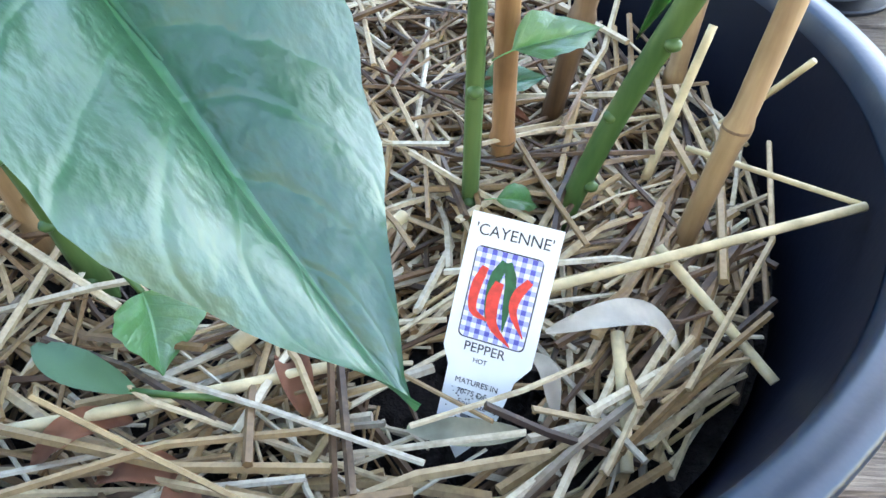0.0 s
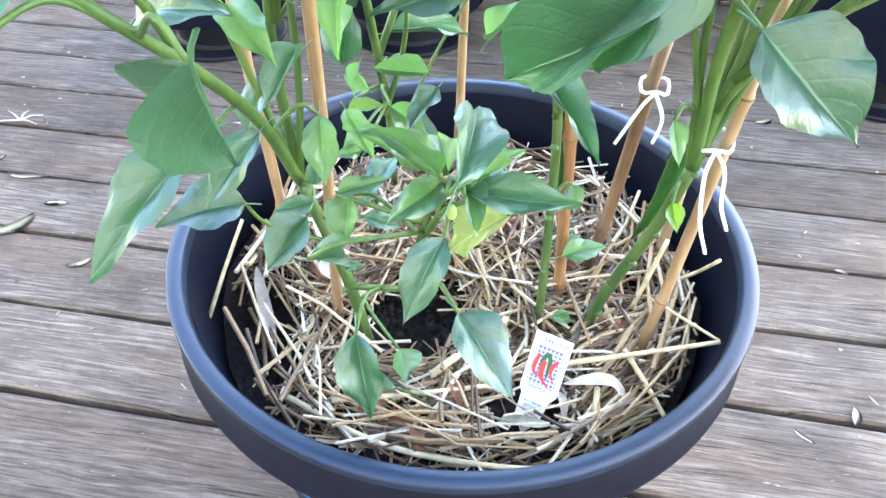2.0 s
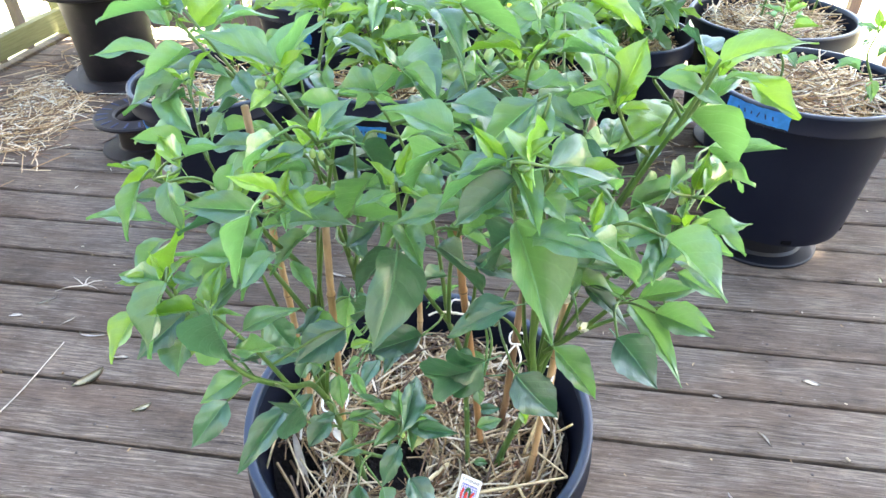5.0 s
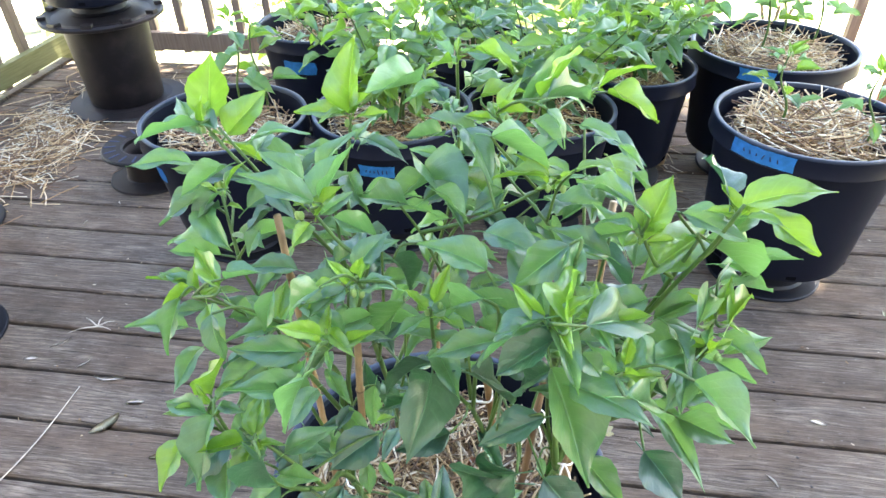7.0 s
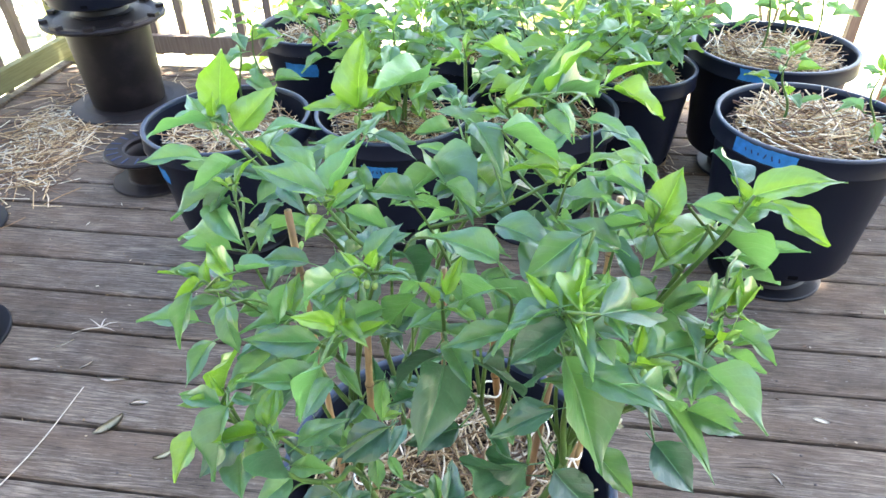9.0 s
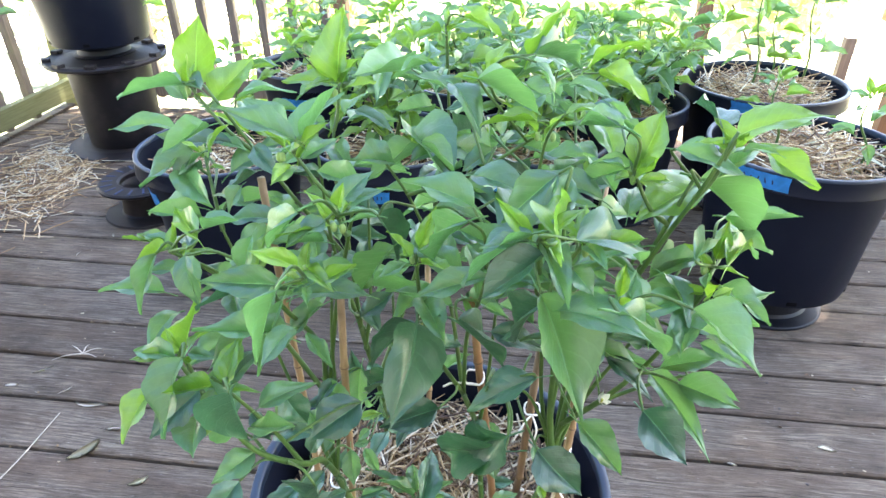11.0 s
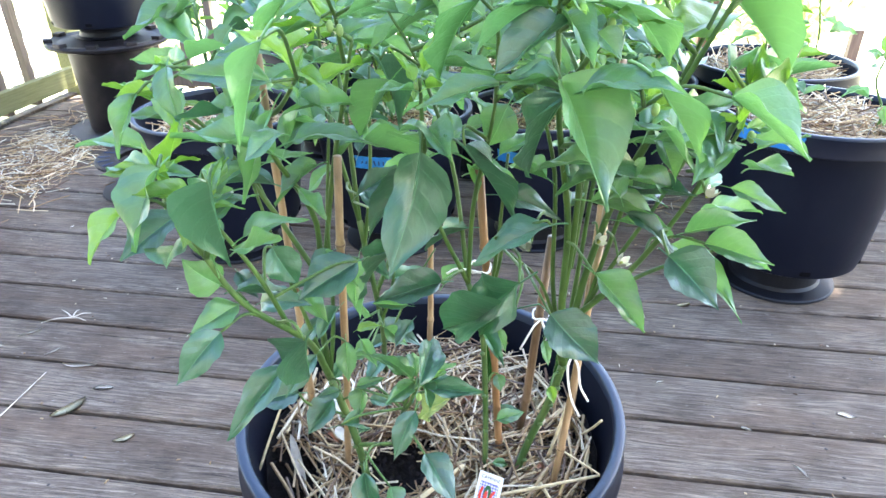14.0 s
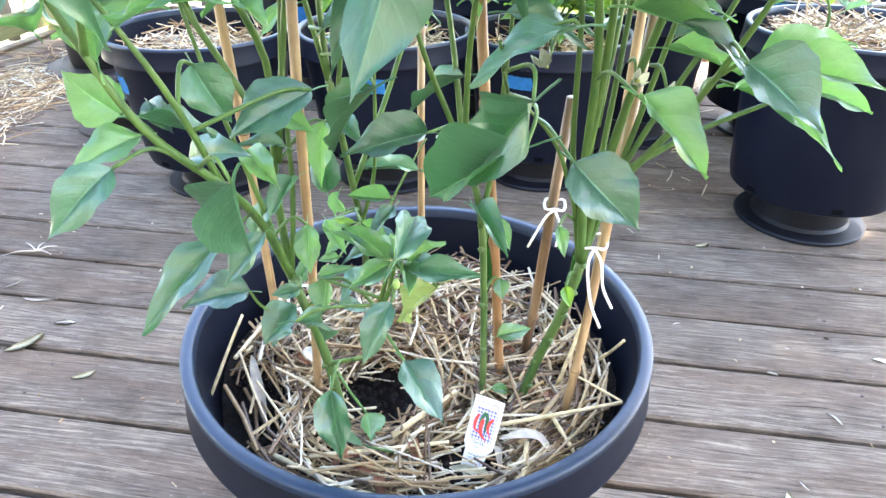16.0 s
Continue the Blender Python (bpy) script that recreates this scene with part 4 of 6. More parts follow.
BACK_RIGHT = [
    (-0.010, 0.140, 0.902, 0.039, 0.100, 0.901, 0.45),
    (0.065, 0.180, 0.892, 0.108, 0.160, 0.893, 0.40),
    (-0.037, 0.150, 0.898, -0.003, 0.100, 0.885, 0.50),
    (0.101, 0.170, 0.879, 0.129, 0.150, 0.867, 0.30),
    (0.038, 0.240, 0.903, 0.085, 0.250, 0.885, 0.50),
    (0.044, 0.150, 0.891, 0.011, 0.120, 0.883, 0.45),
    (0.024, 0.200, 0.885, 0.050, 0.160, 0.883, 0.50),
]
LOW_LEFT = [
    (-0.144, 0.030, 0.645, -0.107, 0.000, 0.635, 0.50),
    (-0.191, 0.000, 0.611, -0.144, -0.020, 0.635, 0.45),
    (-0.190, -0.030, 0.660, -0.166, -0.050, 0.652, 0.50),
    (-0.078, 0.100, 0.533, -0.092, 0.070, 0.517, 0.45),
    (0.108, 0.030, 0.703, 0.149, 0.000, 0.692, 0.32),
    (-0.165, 0.030, 0.606, -0.134, 0.000, 0.598, 0.50),
    (-0.122, 0.100, 0.612, -0.097, 0.080, 0.594, 0.45),
    (-0.138, 0.050, 0.578, -0.152, 0.020, 0.560, 0.50),
    (-0.116, 0.040, 0.550, -0.097, 0.020, 0.535, 0.40),
    (-0.146, 0.000, 0.559, -0.168, -0.030, 0.532, 0.50),
]
GREEN_RIGHT = [
    (0.200, 0.147, 0.651, 0.224, 0.099, 0.689, 0.36),
    (0.013, 0.036, 0.783, -0.002, 0.029, 0.749, 0.90),
]

# leaves that can be told apart: stalk end, tip and width, shoot by shoot
GREEN_BACK_A = [
    (-0.286, 0.142, 0.893, -0.335, 0.112, 0.899, 0.49),
    (-0.120, 0.396, 0.841, -0.173, 0.314, 0.859, 0.39),
    (-0.075, 0.193, 0.819, -0.128, 0.169, 0.793, 0.45),
    (0.034, 0.177, 0.918, 0.088, 0.243, 0.903, 0.30),
    (0.035, 0.156, 0.917, 0.061, 0.148, 0.889, 0.47),
]
YOUNG_BACK_A = [
    (-0.291, 0.171, 0.882, -0.283, 0.192, 0.945, 0.61),
    (-0.277, 0.174, 0.867, -0.242, 0.204, 0.908, 0.58),
    (-0.164, 0.223, 0.873, -0.161, 0.243, 0.949, 0.50),
    (-0.169, 0.221, 0.872, -0.217, 0.208, 0.887, 0.44),
    (-0.038, 0.254, 0.934, 0.004, 0.254, 0.919, 0.41),
    (-0.029, 0.225, 0.896, 0.014, 0.231, 0.906, 0.45),
    (0.028, 0.196, 0.911, 0.060, 0.186, 0.960, 0.32),
    (0.092, 0.332, 0.866, 0.143, 0.336, 0.908, 0.57),
    (0.106, 0.349, 0.855, 0.171, 0.333, 0.835, 0.52),
]
GREEN_LEFT_A = [
    (-0.142, 0.030, 0.888, -0.191, 0.018, 0.919, 0.43),
    (-0.166, 0.079, 0.878, -0.198, 0.076, 0.908, 0.54),
    (-0.141, 0.044, 0.881, -0.119, 0.067, 0.922, 0.53),
    (-0.288, 0.160, 0.815, -0.329, 0.147, 0.843, 0.53),
    (-0.279, 0.123, 0.831, -0.324, 0.088, 0.821, 0.52),
    (-0.265, 0.109, 0.839, -0.286, 0.087, 0.818, 0.52),
    (-0.282, 0.100, 0.827, -0.235, 0.056, 0.811, 0.40),
    (-0.212, 0.071, 0.827, -0.225, 0.056, 0.810, 0.68),
    (-0.263, 0.084, 0.786, -0.304, 0.066, 0.801, 0.44),
    (-0.225, 0.019, 0.813, -0.191, 0.019, 0.826, 0.58),
    (-0.214, -0.031, 0.819, -0.204, -0.059, 0.791, 0.46),
    (-0.275, 0.021, 0.784, -0.287, -0.015, 0.747, 0.38),
    (-0.115, -0.050, 0.871, -0.159, -0.036, 0.824, 0.45),
]
GREEN_LEFT_B = [
    (-0.105, -0.026, 0.852, -0.128, -0.054, 0.842, 0.53),
    (-0.105, 0.001, 0.847, -0.084, 0.021, 0.876, 0.52),
    (-0.064, -0.037, 0.864, -0.095, -0.028, 0.854, 0.44),
    (-0.128, -0.062, 0.820, -0.179, -0.081, 0.834, 0.40),
    (-0.107, -0.118, 0.857, -0.136, -0.114, 0.796, 0.28),
    (-0.207, -0.083, 0.765, -0.251, -0.071, 0.765, 0.39),
    (-0.199, -0.088, 0.770, -0.209, -0.131, 0.736, 0.65),
    (-0.196, -0.048, 0.658, -0.215, -0.064, 0.683, 0.84),
    (-0.174, -0.066, 0.655, -0.199, -0.097, 0.651, 0.58),
    (-0.131, 0.101, 0.603, -0.135, 0.071, 0.561, 0.49),
]
YOUNG_LEFT_A = [
    (-0.230, 0.016, 0.804, -0.285, 0.074, 0.805, 0.26),
    (-0.284, 0.059, 0.766, -0.318, 0.049, 0.790, 0.48),
    (-0.241, -0.027, 0.718, -0.208, -0.044, 0.795, 0.36),
    (-0.228, -0.091, 0.740, -0.243, -0.125, 0.723, 0.56),
    (-0.165, -0.101, 0.757, -0.175, -0.127, 0.738, 0.65),
    (-0.172, -0.086, 0.746, -0.168, -0.059, 0.772, 0.60),
]
DARK_LEFT_A = [
    (-0.180, -0.025, 0.788, -0.198, -0.061, 0.792, 0.43),
    (-0.197, -0.082, 0.735, -0.221, -0.118, 0.719, 0.65),
    (-0.145, -0.127, 0.780, -0.160, -0.102, 0.709, 0.36),
    (-0.162, -0.023, 0.681, -0.143, -0.032, 0.649, 0.76),
    (-0.098, -0.011, 0.666, -0.137, -0.045, 0.649, 0.70),
    (-0.180, -0.088, 0.645, -0.200, -0.127, 0.628, 0.54),
    (-0.121, -0.079, 0.637, -0.142, -0.042, 0.566, 0.41),
    (-0.161, -0.026, 0.569, -0.200, -0.088, 0.539, 0.34),
    (-0.180, 0.027, 0.487, -0.220, -0.002, 0.498, 0.66),
    (-0.043, -0.047, 0.578, -0.038, 0.038, 0.581, 0.27),
    (-0.044, -0.025, 0.557, 0.006, -0.028, 0.557, 0.34),
    (-0.051, -0.031, 0.534, -0.067, -0.066, 0.511, 0.45),
    ]
DARK_LEFT_B = [
    (-0.116, -0.036, 0.514, -0.098, 0.025, 0.464, 0.25),
    (-0.156, 0.055, 0.456, -0.173, 0.020, 0.438, 0.67),
]
GREEN_RIGHT_A = [
    (0.038, -0.065, 0.873, -0.009, -0.080, 0.852, 0.53),
    (0.044, -0.060, 0.862, 0.062, -0.103, 0.852, 0.36),
    (0.063, -0.076, 0.856, 0.077, -0.085, 0.845, 0.77),
    (0.064, -0.067, 0.871, 0.131, -0.011, 0.847, 0.41),
    (0.046, -0.064, 0.828, 0.079, -0.116, 0.773, 0.56),
    (0.054, 0.006, 0.881, 0.013, -0.010, 0.850, 0.54),
    (0.095, 0.015, 0.913, 0.057, 0.086, 0.894, 0.21),
    (0.107, 0.114, 0.882, 0.129, 0.105, 0.867, 0.32),
    (0.139, 0.055, 0.883, 0.190, 0.037, 0.875, 0.47),
    (0.161, 0.056, 0.860, 0.226, 0.089, 0.804, 0.33),
    (0.236, 0.130, 0.789, 0.270, 0.123, 0.801, 0.35),
    (0.197, 0.091, 0.811, 0.246, 0.133, 0.768, 0.20),
    (0.193, 0.084, 0.795, 0.256, 0.128, 0.765, 0.22),
]
GREEN_RIGHT_B = [
    (0.114, 0.058, 0.864, 0.069, 0.058, 0.853, 0.41),
    (0.152, -0.006, 0.825, 0.182, 0.063, 0.817, 0.25),
    (0.189, 0.046, 0.770, 0.225, 0.015, 0.765, 0.45),
    (0.143, -0.056, 0.819, 0.183, -0.088, 0.798, 0.63),
    (0.090, -0.096, 0.841, 0.137, -0.060, 0.786, 0.30),
    (0.171, 0.029, 0.681, 0.218, 0.009, 0.679, 0.52),
    (0.084, -0.019, 0.675, 0.124, -0.047, 0.647, 0.48),
    (0.188, 0.058, 0.663, 0.230, 0.039, 0.657, 0.45),
    (0.155, 0.068, 0.658, 0.192, -0.021, 0.666, 0.26),
]
GREEN_MID_A = [
    (0.009, -0.026, 0.814, -0.044, -0.040, 0.803, 0.38),
    (-0.005, 0.011, 0.849, -0.055, 0.017, 0.875, 0.53),
    (-0.003, -0.046, 0.869, -0.047, -0.002, 0.816, 0.28),
    (-0.057, 0.095, 0.865, -0.023, 0.088, 0.839, 0.54),
    (0.001, 0.136, 0.844, -0.028, 0.125, 0.824, 0.65),
    (-0.010, 0.093, 0.920, 0.042, 0.097, 0.894, 0.45),
]
DARK_RIGHT_A = [
    (0.047, -0.067, 0.860, 0.008, -0.084, 0.835, 0.54),
    (0.050, -0.054, 0.816, 0.016, -0.015, 0.752, 0.36),
    (0.133, -0.023, 0.696, 0.166, -0.054, 0.676, 0.71),
    (0.055, -0.016, 0.634, 0.093, -0.043, 0.607, 0.72),
]
DARK_MID_A = [
    (-0.044, -0.020, 0.763, -0.057, -0.013, 0.667, 0.51),
    (-0.054, 0.024, 0.730, -0.113, 0.051, 0.670, 0.33),
    (-0.013, -0.022, 0.770, 0.030, 0.015, 0.701, 0.37),
    (0.050, -0.007, 0.707, -0.010, -0.025, 0.690, 0.49),
    (-0.093, 0.075, 0.803, -0.078, 0.124, 0.740, 0.27),
    (0.031, 0.214, 0.783, -0.003, 0.169, 0.832, 0.32),
    (-0.025, 0.176, 0.871, 0.007, 0.166, 0.836, 0.54),
    (-0.037, 0.026, 0.629, -0.090, 0.002, 0.626, 0.49),
    (0.030, -0.045, 0.678, -0.007, 0.000, 0.610, 0.50),
    (0.028, -0.035, 0.649, -0.038, 0.009, 0.590, 0.39),
]
DARK_BACK_A = [
    (-0.075, 0.045, 0.651, -0.133, 0.074, 0.595, 0.23),
    (-0.125, 0.097, 0.674, -0.092, 0.121, 0.693, 0.45),
]
YOUNG_RIGHT_A = [
    (0.054, -0.071, 0.873, 0.057, 0.008, 0.874, 0.24),
    (0.060, 0.092, 0.895, 0.096, 0.092, 0.905, 0.35),
    (0.113, 0.044, 0.871, 0.129, 0.057, 0.914, 0.61),
    (0.176, 0.045, 0.898, 0.227, 0.037, 0.931, 0.50),
    (0.198, 0.061, 0.886, 0.236, 0.036, 0.863, 0.46),
    (0.174, 0.099, 0.838, 0.117, 0.033, 0.837, 0.46),
    (0.181, 0.013, 0.811, 0.219, 0.080, 0.805, 0.20),
]
YOUNG_MID_A = [
    (0.038, 0.090, 0.888, -0.008, 0.090, 0.892, 0.33),
]
YELLOW_LEFT_A = [
    (-0.024, -0.015, 0.538, -0.062, 0.011, 0.482, 0.35),
]

GREEN_LEFT_LOW = [
    (-0.132, 0.043, 0.543, -0.125, 0.021, 0.512, 0.51),
    (-0.112, 0.001, 0.525, -0.086, 0.011, 0.533, 0.37),
    (-0.109, 0.010, 0.518, -0.108, -0.009, 0.499, 0.71),
]
DARK_LEFT_LOW = [
    (-0.139, 0.031, 0.491, -0.158, 0.017, 0.492, 0.53),
    (-0.117, 0.056, 0.462, -0.092, 0.056, 0.458, 0.51),
    (-0.042, -0.019, 0.555, -0.015, -0.014, 0.562, 0.50),
    (-0.059, -0.003, 0.497, -0.074, -0.019, 0.489, 0.61),
]
GREEN_BACK_LOW = [
    (-0.098, 0.173, 0.501, -0.138, 0.161, 0.508, 0.39),
    (-0.118, 0.139, 0.492, -0.090, 0.132, 0.476, 0.55),
    (-0.141, 0.141, 0.468, -0.154, 0.128, 0.463, 0.60),
    (-0.141, 0.133, 0.456, -0.159, 0.122, 0.457, 0.51),
    (-0.139, 0.157, 0.493, -0.149, 0.157, 0.509, 0.50),
]
YOUNG_BACK_LOW = [
    (-0.152, 0.145, 0.481, -0.126, 0.154, 0.489, 0.46),
]
GREEN_RIGHT_LOW = [
    (0.056, 0.074, 0.542, 0.063, 0.058, 0.523, 0.42),
]
YOUNG_RIGHT_LOW = [
    (0.066, 0.066, 0.492, 0.071, 0.053, 0.481, 0.60),
]
GREEN_MID_LOW = [
    (0.005, 0.127, 0.514, 0.021, 0.111, 0.494, 0.50),
    (0.012, 0.117, 0.459, 0.017, 0.103, 0.446, 0.74),
]

# ---- the pepper plants in the large pot ----
plant_left = thing("pepper_plant", "tall leafy pepper plant branching beside a tan cane", "pepper plant", "pepper plants in the large pot", at=(0, 0, 0))
plant_right = thing("pepper_plant", "tall pepper plant with a ridged green stem tied to canes", "pepper plant", "pepper plants in the large pot")
plant_mid = thing("pepper_plant", "slender pepper plant rising beside a brown cane", "pepper plant", "pepper plants in the large pot")
plant_back = thing("pepper_plant", "pepper plant near the far side of the pot", "pepper plant", "pepper plants in the large pot")
rng = random.Random(4)

put_branch(plant_left, [(-0.127, 0.066, 0.30), (-0.128, 0.062, 0.335), (-0.136, 0.064, 0.385), (-0.145, 0.062, 0.43), (-0.158, 0.06, 0.481)], 0.0052, 0.0042, stem_base, "stem")
put_branch(plant_left, [(-0.136, 0.064, 0.385), (-0.110, 0.042, 0.412), (-0.080, 0.017, 0.446), (-0.072, 0.006, 0.49), (-0.056, -0.010, 0.55)], 0.0030, 0.0019)
put_branch(plant_left, [(-0.158, 0.06, 0.481), (-0.155, 0.02, 0.55), (-0.148, -0.036, 0.61), (-0.17, -0.068, 0.658), (-0.19, -0.078, 0.71), (-0.212, -0.076, 0.757)], 0.0045, 0.0018)
put_branch(plant_left, [(-0.149, -0.036, 0.61), (-0.16, -0.06, 0.68), (-0.186, -0.08, 0.747)], 0.0028, 0.0014)
put_branch(plant_left, [(-0.158, 0.06, 0.481), (-0.165, 0.07, 0.56), (-0.155, 0.06, 0.66), (-0.17, 0.02, 0.74), (-0.17, 0.0, 0.783)], 0.0048, 0.0018)
put_branch(plant_left, [(-0.156, 0.06, 0.60), (-0.2, 0.06, 0.68), (-0.235, 0.05, 0.745), (-0.261, 0.02, 0.788)], 0.0034, 0.0016)
put_branch(plant_left, [(-0.16, 0.07, 0.58), (-0.14, 0.07, 0.70), (-0.115, 0.05, 0.79), (-0.105, 0.04, 0.825)], 0.0034, 0.0016)
put_branch(plant_left, [(-0.2, 0.06, 0.68), (-0.225, 0.07, 0.74), (-0.240, 0.07, 0.792)], 0.0024, 0.0014)
put_branch(plant_left, [(-0.145, 0.062, 0.43), (-0.175, 0.04, 0.46), (-0.182, 0.029, 0.487)], 0.002, 0.0012)

put_branch(plant_right, [(0.036, 0.098, 0.30), (0.038, 0.10, 0.325), (0.052, 0.105, 0.38), (0.068, 0.10, 0.44), (0.078, 0.092, 0.50)], 0.0050, 0.0044, stem_base, "stem")
put_branch(plant_right, [(0.078, 0.092, 0.50), (0.07, 0.08, 0.58), (0.066, 0.05, 0.68), (0.05, 0.0, 0.78), (0.043, -0.045, 0.855)], 0.005, 0.0018)
put_branch(plant_right, [(0.078, 0.092, 0.50), (0.088, 0.09, 0.60), (0.105, 0.07, 0.70), (0.135, 0.06, 0.79), (0.156, 0.055, 0.859)], 0.005, 0.0018)
put_branch(plant_right, [(0.105, 0.07, 0.70), (0.14, 0.055, 0.80), (0.16, 0.04, 0.86), (0.174, 0.035, 0.905)], 0.0032, 0.0016)
put_branch(plant_right, [(0.084, 0.09, 0.56), (0.12, 0.07, 0.62), (0.15, 0.04, 0.70), (0.173, 0.02, 0.785)], 0.0040, 0.0016)
put_branch(plant_right, [(0.10, 0.08, 0.59), (0.14, 0.08, 0.62), (0.18, 0.08, 0.642), (0.205, 0.07, 0.66)], 0.0030, 0.0014)
put_branch(plant_right, [(0.07, 0.08, 0.58), (0.072, 0.05, 0.70), (0.062, 0.01, 0.82), (0.059, 0.0, 0.871)], 0.0038, 0.0016)
put_branch(plant_right, [(0.076, 0.092, 0.52), (0.05, 0.08, 0.60), (0.02, 0.056, 0.645)], 0.0026, 0.0013)
put_branch(plant_right, [(0.07, 0.08, 0.60), (0.074, 0.07, 0.75), (0.05, 0.1, 0.82), (-0.003, 0.18, 0.84)], 0.0032, 0.0014)

put_branch(plant_right, [(0.074, 0.08, 0.62), (0.085, 0.13, 0.72), (0.08, 0.19, 0.80), (0.075, 0.25, 0.87)], 0.0034, 0.0014)
put_branch(plant_mid, [(0.003, 0.098, 0.30), (0.003, 0.098, 0.335), (0.0, 0.105, 0.43), (-0.006, 0.10, 0.53), (-0.02, 0.09, 0.59)], 0.0036, 0.0030, stem_base, "stem")
put_branch(plant_mid, [(-0.02, 0.09, 0.59), (-0.045, 0.05, 0.68), (-0.05, 0.03, 0.745)], 0.003, 0.0014)
put_branch(plant_mid, [(-0.02, 0.09, 0.59), (-0.015, 0.07, 0.68), (0.0, 0.02, 0.76), (0.006, -0.007, 0.797)], 0.003, 0.0014)
put_branch(plant_mid, [(-0.02, 0.09, 0.59), (-0.04, 0.12, 0.70), (-0.07, 0.12, 0.79), (-0.096, 0.12, 0.835)], 0.003, 0.0014)
put_branch(plant_mid, [(-0.006, 0.10, 0.53), (0.01, 0.09, 0.62), (0.01, 0.03, 0.67), (0.01, -0.02, 0.70)], 0.0026, 0.0013)

put_branch(plant_back, [(-0.15, 0.255, 0.30), (-0.15, 0.25, 0.34), (-0.142, 0.22, 0.43), (-0.14, 0.18, 0.53), (-0.142, 0.15, 0.62)], 0.0042, 0.0034, stem_base, "stem")
put_branch(plant_back, [(-0.142, 0.15, 0.62), (-0.15, 0.16, 0.72), (-0.17, 0.2, 0.80), (-0.166, 0.23, 0.861)], 0.0036, 0.0016)
put_branch(plant_back, [(-0.142, 0.15, 0.62), (-0.16, 0.14, 0.73), (-0.161, 0.13, 0.843)], 0.0034, 0.0016)
put_branch(plant_back, [(-0.15, 0.16, 0.70), (-0.2, 0.15, 0.78), (-0.26, 0.13, 0.897)], 0.0034, 0.0016)
put_branch(plant_back, [(-0.155, 0.165, 0.74), (-0.2, 0.19, 0.79), (-0.223, 0.2, 0.831)], 0.0028, 0.0014)
put_branch(plant_back, [(-0.14, 0.19, 0.50), (-0.10, 0.24, 0.62), (-0.06, 0.27, 0.78), (-0.06, 0.28, 0.923)], 0.0036, 0.0016)
put_branch(plant_back, [(-0.09, 0.25, 0.66), (-0.03, 0.26, 0.77), (0.011, 0.26, 0.866)], 0.0028, 0.0014)
put_branch(plant_back, [(0.011, 0.26, 0.82), (0.05, 0.28, 0.86), (0.089, 0.29, 0.883)], 0.002, 0.0012)
put_branch(plant_back, [(-0.145, 0.235, 0.39), (-0.11, 0.26, 0.47), (-0.081, 0.27, 0.524)], 0.0022, 0.0012)

# the large leaves; filler added later keeps out of the camera's view of them
# mean direction from the plants towards the camera
TO_CAMERA = Vector((0.0, -0.86, 0.5))
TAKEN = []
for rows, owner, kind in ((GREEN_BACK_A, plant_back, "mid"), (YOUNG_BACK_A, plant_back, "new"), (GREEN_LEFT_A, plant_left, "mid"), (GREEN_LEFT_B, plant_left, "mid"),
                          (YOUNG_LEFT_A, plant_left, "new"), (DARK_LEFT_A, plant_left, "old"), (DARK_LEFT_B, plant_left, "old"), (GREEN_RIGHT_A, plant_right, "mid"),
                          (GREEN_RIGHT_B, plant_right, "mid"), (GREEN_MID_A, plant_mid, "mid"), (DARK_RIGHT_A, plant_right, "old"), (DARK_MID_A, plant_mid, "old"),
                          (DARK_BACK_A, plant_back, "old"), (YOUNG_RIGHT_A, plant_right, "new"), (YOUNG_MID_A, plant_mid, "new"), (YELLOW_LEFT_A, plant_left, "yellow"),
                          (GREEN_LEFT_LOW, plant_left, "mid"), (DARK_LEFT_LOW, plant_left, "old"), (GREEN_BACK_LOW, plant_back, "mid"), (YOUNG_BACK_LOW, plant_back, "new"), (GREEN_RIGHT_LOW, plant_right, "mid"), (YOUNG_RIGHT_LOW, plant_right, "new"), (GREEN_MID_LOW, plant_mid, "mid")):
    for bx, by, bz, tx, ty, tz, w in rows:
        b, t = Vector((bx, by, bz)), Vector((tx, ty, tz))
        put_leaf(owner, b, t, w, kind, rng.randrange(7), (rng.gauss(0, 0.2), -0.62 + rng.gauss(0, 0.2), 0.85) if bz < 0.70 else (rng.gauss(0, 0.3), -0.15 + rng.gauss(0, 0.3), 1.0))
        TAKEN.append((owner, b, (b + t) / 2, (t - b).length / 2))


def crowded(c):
    """Whether a leaf at c would hide one of the large leaves from the camera."""
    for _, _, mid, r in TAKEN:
        k = min(max((c - mid).dot(TO_CAMERA), 0.0), 0.13)
        if (c - mid - TO_CAMERA * k).length < max(0.02, r * 0.7):
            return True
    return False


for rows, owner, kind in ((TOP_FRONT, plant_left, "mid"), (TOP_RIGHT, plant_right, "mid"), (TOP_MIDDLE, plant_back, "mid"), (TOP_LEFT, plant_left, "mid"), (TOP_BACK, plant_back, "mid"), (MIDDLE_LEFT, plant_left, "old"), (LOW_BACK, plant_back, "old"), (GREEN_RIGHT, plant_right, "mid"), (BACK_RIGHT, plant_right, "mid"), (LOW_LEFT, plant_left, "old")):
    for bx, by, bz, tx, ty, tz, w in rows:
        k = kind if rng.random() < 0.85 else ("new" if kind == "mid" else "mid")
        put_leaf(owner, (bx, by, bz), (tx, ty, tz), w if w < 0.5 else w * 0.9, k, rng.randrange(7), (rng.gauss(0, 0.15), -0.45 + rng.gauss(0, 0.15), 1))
put_leaf(plant_mid, (0.013, 0.106, 0.402), (0.045, 0.121, 0.407), 0.5, "mid", 0, (0, -0.6, 1))
